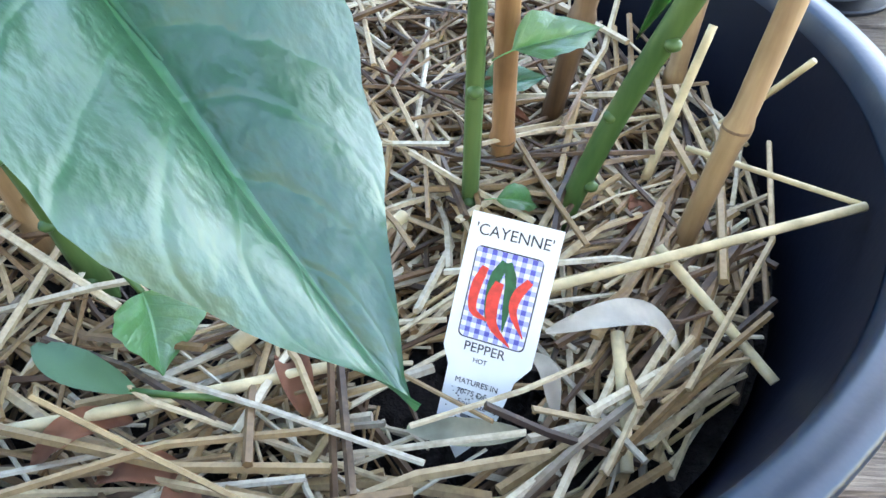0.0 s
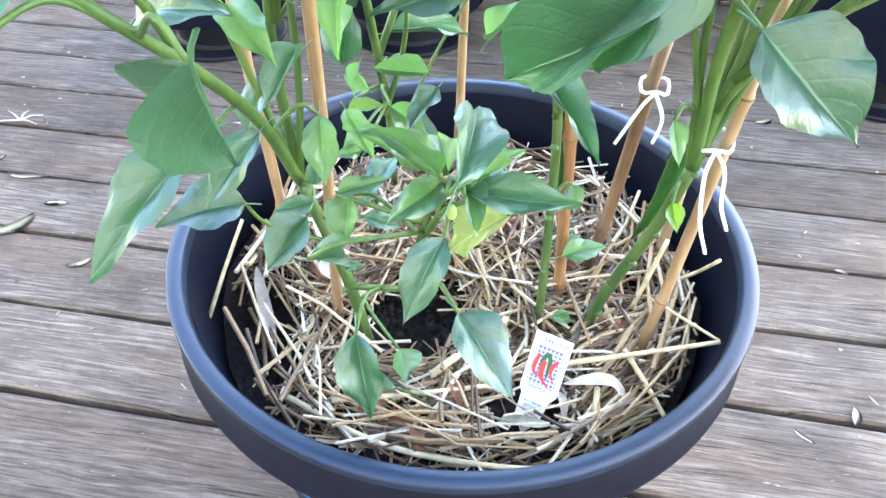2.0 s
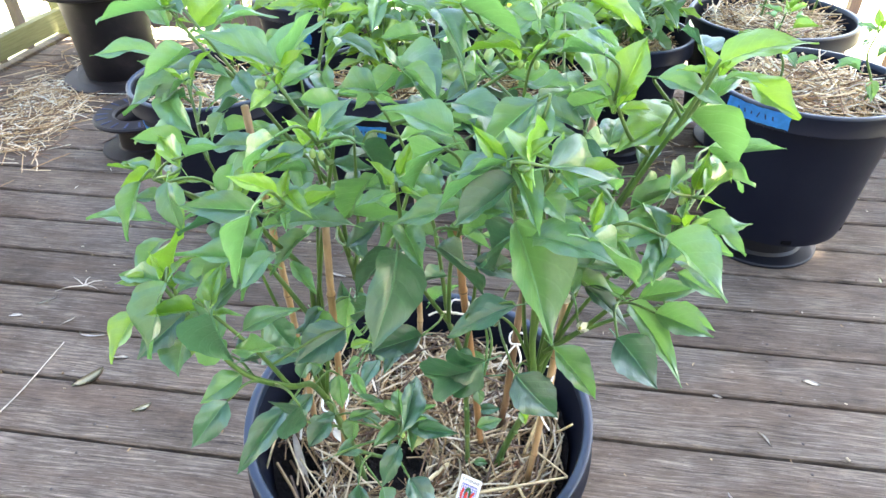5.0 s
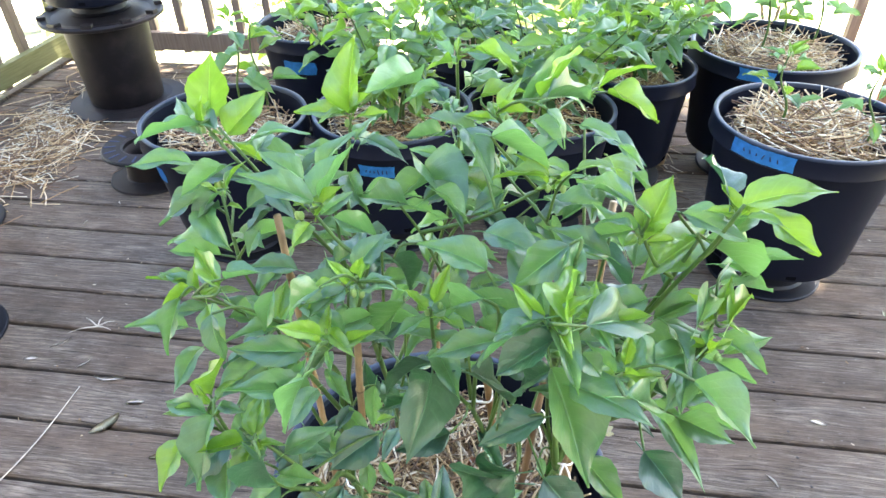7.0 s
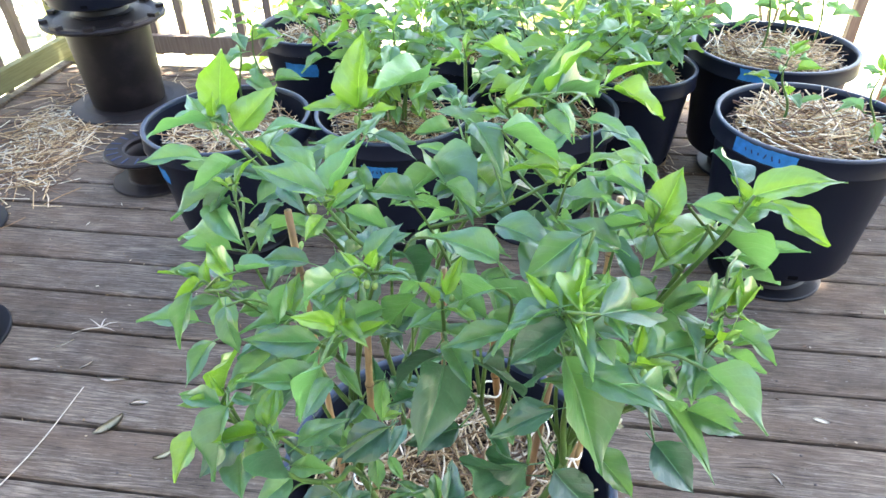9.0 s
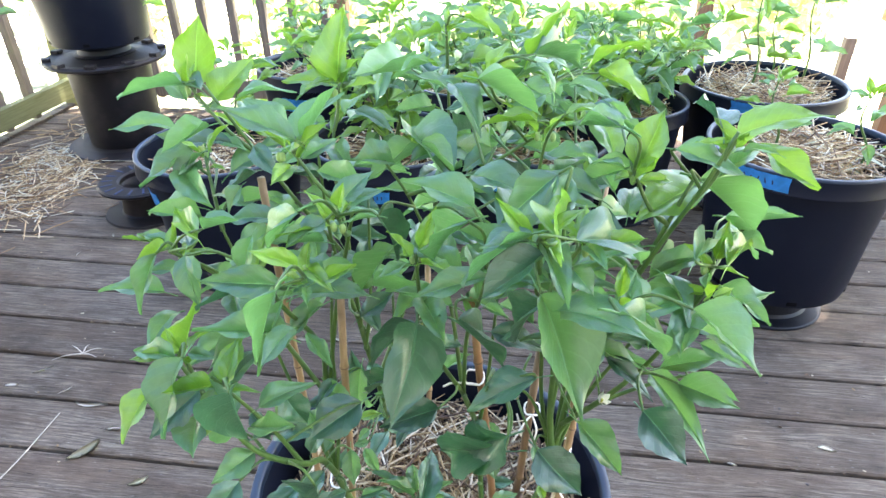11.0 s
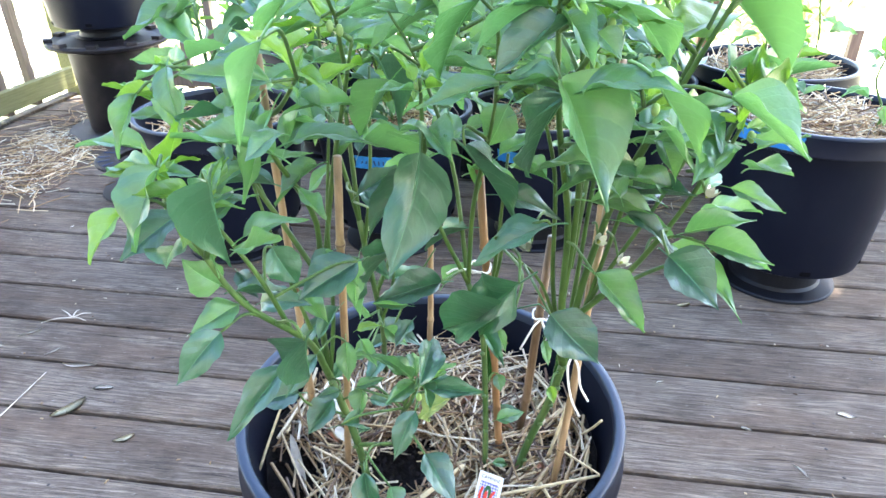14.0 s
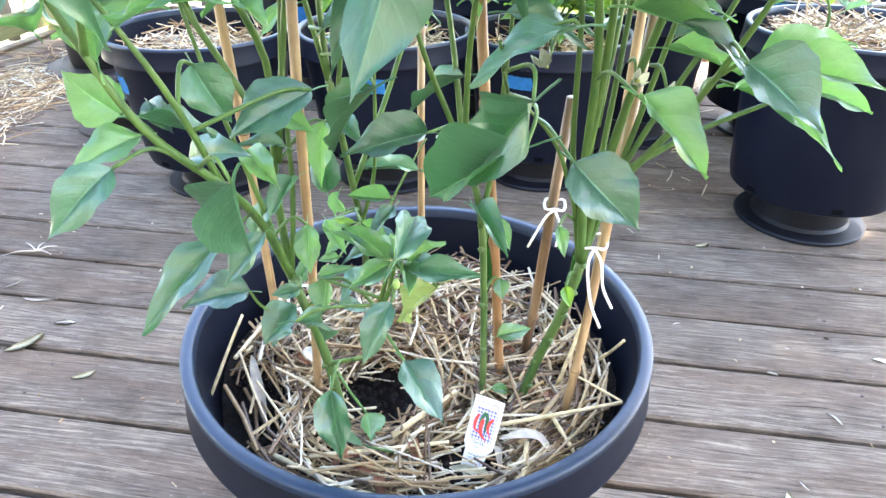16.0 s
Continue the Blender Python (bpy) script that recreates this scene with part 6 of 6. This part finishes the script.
# unseen tree, added so that its crown keeps the sun off the deck
tree = thing("tree", "unseen tall tree added to shade the deck", "tree", at=(5.2, 1.2, -0.62))
CROWN = SUN_DIR * 8.6 - Vector((5.2, 1.2, -0.62))
part("trunk", tube(smooth_line([(0, 0, -0.1), (0.05, 0.05, 2.5), (-0.1, 0.3, 4.8), CROWN + Vector((0, 0, -0.2))], 6), [0.26 - 0.009 * k for k in range(19)], 12), bark, tree, smooth=True)
for k in range(7):
    a = k * math.tau / 7
    part("limb", tube(smooth_line([(-0.05, 0.25, 4.2 + 0.2 * k), CROWN * 0.8 + Vector((math.cos(a) * 1.2, math.sin(a) * 1.0, 0.6)), CROWN + Vector((math.cos(a) * 2.6, math.sin(a) * 1.9, 0.2))], 5), [0.10 - 0.008 * j for j in range(11)], 8), bark, tree, smooth=True)
g = random.Random(77)
for ix in range(5):
    for iy in range(4):
        at = CROWN + Vector((-2.6 + ix * 1.05 + g.uniform(-0.12, 0.12), -1.75 + iy * 0.86 + g.uniform(-0.1, 0.1), 0.45 * math.sin(ix * 2.1 + iy * 1.3)))
        leaf_cloud("crown", at, (1.0, 0.85, 0.75), (1900, 1900, 1900, 1000)[iy], 0.12, tree_leaf, 200 + ix * 7 + iy, tree)

# more leaf clumps added wherever sun leaked onto the deck or the plants
for dx, dy in ((-2.5, 1.55), (-1.6, 1.6), (-2.9, 0.8), (-1.1, 1.95), (-0.3, 1.85), (-3.0, 1.75), (-3.4, 1.0), (-2.1, 2.05), (0.5, 1.75), (0.2, 0.2)):
    leaf_cloud("crown", CROWN + Vector((dx, dy, 0.2)), (0.85, 0.75, 0.7), 900, 0.12, tree_leaf, 290 + int(dy * 10), tree)

for k, (dx, dy, dz) in enumerate(((0.05, 0.05, 0.5), (-0.25, 0.25, 0.75), (0.35, -0.1, 0.75), (0.0, -0.45, 0.65), (0.1, 0.5, 0.45), (-0.4, -0.2, 0.5))):
    leaf_cloud("crown", CROWN + Vector((dx, dy, dz)), (0.7, 0.65, 0.5), 1500, 0.12, tree_leaf, 400 + k, tree)

for k, (x, y, z, r, n) in enumerate(((-3.2, 4.4, 0.1, 0.9, 2600), (-1.6, 4.9, 0.05, 0.8, 2200), (-0.2, 4.2, -0.1, 0.7, 1900), (0.55, 3.7, 0.15, 0.62, 1900), (1.9, 5.2, 0.2, 0.9, 2200), (-4.6, 6.2, 0.3, 1.1, 2400))):
    sh = thing("shrub", "sunlit yellow-green garden shrub", "shrub", "shrubs in the yard", at=(x, y, -0.62))
    for j in range(4):
        aa = j * 1.7 + k
        part("stem", tube(smooth_line([(0.03 * math.cos(aa), 0.03 * math.sin(aa), -0.05), (0.2 * r * math.cos(aa), 0.2 * r * math.sin(aa), 0.4), (0.5 * r * math.cos(aa), 0.5 * r * math.sin(aa), z + 0.62)], 4), [0.016 - 0.0012 * q for q in range(9)], 6), bark, sh)
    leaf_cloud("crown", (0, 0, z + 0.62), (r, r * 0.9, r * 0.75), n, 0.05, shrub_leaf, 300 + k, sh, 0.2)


# ---- plant label ----
TL, TR, BL = Vector((0.001, 0.052, 0.380)), Vector((0.0265, 0.043, 0.381)), Vector((-0.0028, 0.015, 0.333))
lx = (TR - TL).normalized()
ly = (BL - TL) - lx * (BL - TL).dot(lx)
ly.normalize()
LABEL_W = (TR - TL).length
label_m = Matrix((lx, -ly, lx.cross(-ly))).transposed().to_4x4()
label_m.translation = TL
plant_label = thing("plant_label", "white plastic plant label printed with red and green peppers", "plant label")
plant_label.matrix_world = label_m
W = LABEL_W


def flat_bm(pts, z0, z1):
    bm = bmesh.new()
    lo, hi = [bm.verts.new((x, y, z0)) for x, y in pts], [bm.verts.new((x, y, z1)) for x, y in pts]
    bm.faces.new(hi)
    bm.faces.new(lo[::-1])
    for i in range(len(pts)):
        j = (i + 1) % len(pts)
        bm.faces.new((lo[i], lo[j], hi[j], hi[i]))
    return bm


part("card", flat_bm([(0, 0), (0, -W * 1.52), (W * 0.10, -W * 1.72), (W * 0.10, -W * 2.35), (W * 0.42, -W * 2.75), (W * 0.74, -W * 2.35), (W * 0.86, -W * 1.72), (W, -W * 1.52), (W, 0)], -0.0006, 0.0), tag_white, plant_label)


def rounded(x0, y0, x1, y1, r, n=5):
    out = []
    for cx, cy, a0 in ((x1 - r, y1 - r, 0), (x0 + r, y1 - r, 90), (x0 + r, y0 + r, 180), (x1 - r, y0 + r, 270)):
        out += [(cx + r * math.cos(radians(a0 + 90 * k / n)), cy + r * math.sin(radians(a0 + 90 * k / n))) for k in range(n + 1)]
    return out


X0, X1, Y0, Y1 = W * 0.14, W * 0.86, -W * 1.36, -W * 0.36
part("picture_border", flat_bm(rounded(X0 - 0.0004, Y0 - 0.0004, X1 + 0.0004, Y1 + 0.0004, 0.0018), 0.0, 0.0001), tag_black, plant_label)
part("picture_ground", flat_bm(rounded(X0, Y0, X1, Y1, 0.0016), 0.0001, 0.0002), tag_white, plant_label)
nx, ny = 13, 18
cw, ch = (X1 - X0) / nx, (Y1 - Y0) / ny
for odd, mt, nm in ((1, tag_blue, "gingham_dark"), (0, tag_mid, "gingham_pale")):
    bm = bmesh.new()
    for i in range(nx):
        for j in range(ny):
            both = (i % 2) + (j % 2)
            if (both == 2) if odd else (both == 1):
                vs = [bm.verts.new((X0 + (i + a) * cw, Y0 + (j + b) * ch, 0.0003)) for a, b in ((0, 0), (1, 0), (1, 1), (0, 1))]
                bm.faces.new(vs)
    part(nm, bm, mt, plant_label)


def ribbon(pts, widths, z0, z1):
    line = smooth_line([(x, y, 0) for x, y in pts], 5)
    n = len(line) - 1
    left, right = [], []
    for i, p in enumerate(line):
        d = (line[min(i + 1, n)] - line[max(i - 1, 0)]).normalized()
        f = i / n * (len(widths) - 1)
        k = min(int(f), len(widths) - 2)
        w = widths[k] + (widths[k + 1] - widths[k]) * (f - k)
        s = Vector((-d.y, d.x, 0)) * w * 0.5
        left.append((p + s).xy)
        right.append((p - s).xy)
    return flat_bm([tuple(q) for q in right + left[::-1]], z0, z1)


def chilli(px, wd, mt, name, z):
    pts = [(X0 + a * (X1 - X0), Y1 + b * (Y0 - Y1)) for a, b in px]
    part(name, ribbon(pts, [wd * 0.7, wd, wd * 0.9, wd * 0.6, wd * 0.1], z, z + 0.0001), mt, plant_label)


wd = W * 0.115
chilli([(0.46, 0.10), (0.36, 0.30), (0.34, 0.55), (0.36, 0.80)], wd * 1.1, tag_green, "green_pepper_print", 0.00032)
chilli([(0.50, 0.10), (0.60, 0.30), (0.62, 0.55), (0.64, 0.85)], wd * 1.1, tag_green, "green_pepper_print", 0.00034)
chilli([(0.18, 0.20), (0.10, 0.45), (0.14, 0.70), (0.44, 0.78)], wd, tag_red, "red_pepper_print", 0.00036)
chilli([(0.44, 0.33), (0.40, 0.55), (0.48, 0.80), (0.80, 0.99)], wd * 1.25, tag_red, "red_pepper_print", 0.00038)
chilli([(0.88, 0.24), (0.74, 0.42), (0.74, 0.62), (0.96, 0.86)], wd, tag_red, "red_pepper_print", 0.00036)


def lettering(text, x, y, size, mt, name="lettering", align="CENTER"):
    cu = bpy.data.curves.new(name, "FONT")
    cu.body, cu.size, cu.align_x, cu.align_y, cu.extrude = text, size, align, "CENTER", 0.00005
    cu.materials.append(mt)
    ob = new(name, cu)
    ob.parent = plant_label
    ob.location = (x, y, 0.0001)
    return ob


lettering("'CAYENNE'", W * 0.5, -W * 0.18, W * 0.175, tag_black)
lettering("PEPPER", W * 0.46, -W * 1.465, W * 0.150, tag_black)
lettering("HOT", W * 0.44, -W * 1.60, W * 0.075, tag_black)
lettering("MATURES IN", W * 0.46, -W * 1.86, W * 0.088, tag_black)
lettering("70-75 Days", W * 0.46, -W * 1.98, W * 0.088, tag_black)
lettering("Fruit Size", W * 0.46, -W * 2.10, W * 0.088, tag_black)
for k, (yy, hw) in enumerate(((2.22, 0.10), (2.34, 0.20), (2.46, 0.16))):
    part("print_bar", flat_bm([(W * (0.46 - hw), -W * yy), (W * (0.46 + hw), -W * (yy + 0.01)), (W * (0.46 + hw), -W * (yy + 0.05)), (W * (0.46 - hw), -W * (yy + 0.045))], 0.0, 0.0001), tag_grey, plant_label, "smudged unreadable print")
g = random.Random(8)
for k in range(60):
    px, py, s = W * g.uniform(0.16, 0.8), -W * g.uniform(1.95, 2.6), g.uniform(0.0002, 0.0006)
    part("soil_speck", flat_bm([(px, py), (px + s, py + s * 0.3), (px + s * 1.1, py + s), (px - s * 0.2, py + s * 0.8)], 0.00005, 0.0002), soil, plant_label)

# ---- loose things in the large pot ----
def curl(name, pts, width, material, label, category, seed=1, cup=0.3):
    """A dry leaf as a curled strip that tapers to both ends."""
    g, line = random.Random(seed), smooth_line(pts, 5)
    n, bm, rows = len(line) - 1, bmesh.new(), []
    for i, p in enumerate(line):
        d = (line[min(i + 1, n)] - line[max(i - 1, 0)]).normalized()
        s = d.cross(Vector((0, 0, 1)))
        s = s.normalized() if s.length > 0.05 else Vector((1, 0, 0))
        u = s.cross(d)
        w = width * max(0.06, math.sin(math.pi * (i + 0.3) / (n + 0.6)) ** 0.7) / 2
        rows.append([bm.verts.new(p + s * w * c + u * w * cup * (c * c + g.uniform(-0.15, 0.15))) for c in (-1, -0.4, 0.4, 1)])
    for a, b in zip(rows, rows[1:]):
        for k in range(3):
            bm.faces.new((a[k], b[k], b[k + 1], a[k + 1]))
    bmesh.ops.solidify(bm, geom=bm.faces[:], thickness=0.0005)
    return tagged(part(name, bm, material, smooth=True), label, category)


curl("dry_leaf", [(0.024, 0.030, 0.352), (0.044, 0.034, 0.356), (0.058, 0.038, 0.350), (0.070, 0.034, 0.338)], 0.011, scrap_pale, "curled pale dry leaf on the straw", "dry leaf", 1)
curl("dry_leaf", [(-0.016, 0.006, 0.336), (0.0, 0.002, 0.341), (0.018, 0.005, 0.337)], 0.009, scrap_green, "olive-brown dry leaf lying at the label", "dry leaf", 2)
curl("dry_leaf", [(0.020, 0.028, 0.345), (0.024, 0.018, 0.349), (0.027, 0.009, 0.338)], 0.006, husk, "papery tan husk against the label", "dry leaf", 3)
curl("dry_leaf", [(-0.236, 0.110, 0.341), (-0.222, 0.085, 0.343), (-0.204, 0.055, 0.339), (-0.190, 0.030, 0.335)], 0.010, husk, "long papery husk in the straw", "dry leaf", 4)
curl("dry_leaf", [(-0.178, 0.120, 0.352), (-0.168, 0.100, 0.360), (-0.150, 0.092, 0.352)], 0.012, scrap_pale, "whitish curled husk on the straw", "dry leaf", 5)
for k, (x, y) in enumerate(((-0.085, -0.012), (-0.07, -0.022), (-0.105, -0.002), (-0.185, 0.115), (0.068, 0.098), (0.02, 0.16), (-0.05, 0.02), (-0.03, 0.20), (0.01, 0.25))):
    a = k * 1.9
    dx, dy = 0.013 * math.cos(a), 0.013 * math.sin(a)
    curl("dry_leaf", [(x - dx, y - dy, 0.335), (x, y, 0.343), (x + dx, y + dy, 0.337)], 0.010, husk_brown, "crumpled reddish-brown dead leaf in straw", "dry leaf", 10 + k, 0.6)
wilted = curl("fallen_leaf", [(-0.122, 0.019, 0.352), (-0.106, 0.010, 0.354), (-0.092, 0.009, 0.346)], 0.011, leaf_under, "wilted green leaf fallen on the straw", "leaf", 21)
part("leaf_stalk", tube([(-0.093, 0.009, 0.346), (-0.079, 0.0085, 0.345), (-0.065, 0.010, 0.342)], [0.0012, 0.0010, 0.0014], 6), stem_green, wilted, smooth=True)


def stalk(pts, r, label):
    line = smooth_line(pts, 4)
    ob = part("straw_stalk", tube(line, [r * (1 - 0.15 * i / len(line)) for i in range(len(line))], 8), straw_pale, smooth=True)
    return tagged(ob, label, "straw", "long loose straws")


straw_pale = make_flat("pale straw stalk", (0.56, 0.45, 0.26), 0.5, 0.3, 120)
stalk([(0.012, 0.048, 0.345), (0.06, 0.058, 0.355), (0.128, 0.070, 0.372)], 0.0019, "long pale straw leaning on the pot wall")
stalk([(0.085, 0.115, 0.36), (0.128, 0.072, 0.371)], 0.0012, "bent pale straw end at the pot wall")
stalk([(0.066, 0.068, 0.352), (0.082, 0.045, 0.345), (0.094, 0.022, 0.342)], 0.0020, "short thick straw stub")
stalk([(0.048, 0.036, 0.345), (0.047, 0.016, 0.342), (0.045, -0.006, 0.338)], 0.0022, "pale upright straw stub")
stalk([(0.075, 0.12, 0.34), (0.085, 0.135, 0.37), (0.092, 0.145, 0.395)], 0.0021, "pale straw standing up by a cane")
stalk([(-0.168, -0.004, 0.335), (-0.09, -0.030, 0.337), (-0.01, -0.032, 0.338), (0.03, -0.024, 0.338)], 0.0022, "long straw along the pot's front wall")
stalk([(-0.135, -0.004, 0.340), (-0.07, 0.012, 0.343), (-0.02, 0.030, 0.340)], 0.0020, "long straw crossing the mulch")
stalk([(-0.07, 0.028, 0.342), (-0.045, 0.055, 0.347), (-0.022, 0.09, 0.342)], 0.0030, "thick flattened straw across the soil")
stalk([(-0.255, 0.055, 0.335), (-0.25, 0.09, 0.36), (-0.243, 0.12, 0.385)], 0.0018, "straw leaning on the pot wall")
stalk([(-0.245, 0.13, 0.335), (-0.235, 0.10, 0.355), (-0.228, 0.085, 0.372)], 0.0018, "straw standing against the pot wall")
stalk([(0.11, 0.16, 0.335), (0.125, 0.15, 0.362), (0.133, 0.14, 0.385)], 0.0016, "brown straw tip at the pot wall")


# ---- litter on the deck ----
def scrap_mesh(kind, seed):
    g, bm = random.Random(seed), bmesh.new()
    ln, w = (1.0, 0.16) if kind == "sliver" else (1.0, 0.42)
    rows = []
    for i in range(6):
        t = i / 5
        ww = w * max(0.08, math.sin(math.pi * (t * 0.9 + 0.05))) / 2
        rows.append([bm.verts.new(((t - 0.5) * ln, s * ww + 0.10 * math.sin(t * 3 + seed), 0.03 + 0.025 * math.sin(t * 4 + seed) + 0.02 * abs(s))) for s in (-1, 0, 1)])
    for a, b in zip(rows, rows[1:]):
        for k in (0, 1):
            bm.faces.new((a[k], b[k], b[k + 1], a[k + 1]))
    bmesh.ops.solidify(bm, geom=bm.faces[:], thickness=0.004)
    return bm


SCRAPS = [mesh_of(scrap_mesh(k, s), "scrap", mt) for s, (k, mt) in enumerate((("sliver", scrap_pale), ("leaf", scrap_pale), ("sliver", husk), ("leaf", scrap_green), ("sliver", scrap_pale), ("leaf", husk)))]


def scrap(x, y, size, turn, which, label):
    s = part("plant_scrap", SCRAPS[which], None)
    s.matrix_world = pose(x, y, 0.0015, 0, 0, turn) @ Matrix.Scale(size, 4)
    return tagged(s, label, "plant scrap", "litter on the deck")


LITTER = ["thin pale plant scrap on the deck", "pale dry leaf scrap on the deck", "tan straw scrap on the deck boards", "wilted green leaf scrap on the deck", "whitish plant sliver on the deck", "tan papery scrap on the deck"]
for x, y, size, turn, which in ((-0.867, 0.437, 0.07, 60, 3), (0.686, 0.633, 0.035, 0, 1), (0.55, 0.47, 0.035, -60, 0), (-0.708, 0.376, 0.04, 40, 3), (-0.83, 0.50, 0.04, 25, 1), (0.481, 0.568, 0.02, 0, 1),
                                (0.43, 0.297, 0.03, 80, 3), (0.36, 0.255, 0.03, -50, 4), (-1.12, 0.66, 0.05, 60, 2), (-0.93, 0.565, 0.08, -8, 4), (-1.16, 0.60, 0.03, 30, 1), (0.437, 1.0, 0.04, 30, 3),
                                (-0.42, 0.86, 0.05, -30, 4), (-0.52, 0.85, 0.04, 10, 1), (0.33, 0.93, 0.02, 70, 4), (-0.62, 0.80, 0.03, 20, 1), (-1.02, 0.60, 0.035, 70, 2)):
    scrap(x, y, size, turn, which, LITTER[which])
g = random.Random(21)
for k in range(46):
    w = g.randrange(6)
    x, y = g.uniform(-1.7, 1.6), g.uniform(0.1, 1.9)
    if math.hypot(x - MAIN[0], y - MAIN[1]) < 0.2:
        continue
    scrap(x, y, g.uniform(0.012, 0.034), g.uniform(0, 360), w, LITTER[w])
star = thing("plant_scrap", "star-shaped pale dried sprig on the deck", "plant scrap", "litter on the deck", at=(-1.057, 0.725, 0.003))
for k, (a, ln) in enumerate(((205, 0.070), (100, 0.038), (150, 0.058), (350, 0.042), (40, 0.042))):
    part("sprig", tube(smooth_line([(0, 0, 0.002), (ln * 0.5 * math.cos(radians(a)), ln * 0.5 * math.sin(radians(a)), 0.006), (ln * math.cos(radians(a)), ln * math.sin(radians(a)), 0.001)], 4), [0.0018, 0.0018, 0.0017, 0.0016, 0.0014, 0.0012, 0.0010, 0.0008, 0.0005], 6), husk, star)
twig = part("dry_stalk", tube(smooth_line([(-1.015, 0.20, 0.003), (-0.985, 0.36, 0.006), (-0.985, 0.53, 0.003)], 6), [0.0018 - 0.00006 * i for i in range(13)], 7), husk, smooth=True)
tagged(twig, "long dry straw stalk lying on the deck", "straw stalk")


def specks(rng):
    x, y = rng.uniform(-1.8, 1.7), rng.uniform(-0.1, 2.0)
    # crumbs gather along the board gaps
    if rng.random() < 0.6:
        y = round(y / PITCH) * PITCH + rng.choice((-1, 1)) * rng.uniform(0.004, 0.014)
    return (x, y, 0.003), 0.02, None


straw_heap("litter_crumbs", "scattered crumbs of straw on the deck", 420, specks, 71, (0.003, 0.012), (0.0008, 0.0022))


def drift(rng):
    a, b = rng.gauss(0, 0.5), rng.gauss(0, 0.5)
    x, y = -1.88 + 0.26 * a, 1.72 + 0.50 * b - 0.2 * a
    if x < -2.26 or math.hypot(x + 1.745, y - 2.115) < 0.24:
        return None
    return (x, y, 0.004 + 0.012 * rng.random()), 0.05, None


straw_heap("straw_litter", "drift of loose dry straw on the deck corner", 850, drift, 72, (0.05, 0.22), (0.0010, 0.0022), material=straw_bright)


def drift_back(rng):
    x, y = rng.uniform(-2.2, 1.2), rng.gauss(2.42, 0.10)
    if y > 2.56 or math.hypot(x + 1.745, y - 2.115) < 0.245:
        return None
    return (x, y, 0.003 + 0.01 * rng.random()), 0.05, None


straw_heap("straw_litter", "dry straw scattered by the end railing", 380, drift_back, 73, (0.04, 0.18), (0.0012, 0.0024))


def drift_right(rng):
    x, y = rng.gauss(0.47, 0.06), rng.gauss(1.95, 0.25)
    return (x, y, 0.003 + 0.008 * rng.random()), 0.05, None


straw_heap("straw_litter", "dry straw scattered between pots", 160, drift_right, 74, (0.03, 0.12), (0.001, 0.002))
leaner = part("garden_stake", tube([(0.50, 1.78, 0.0), (0.52, 1.82, 0.34)], 0.012, 12), pole_tan, smooth=True)
tagged(leaner, "tan wooden stake leaning between pots", "stake")
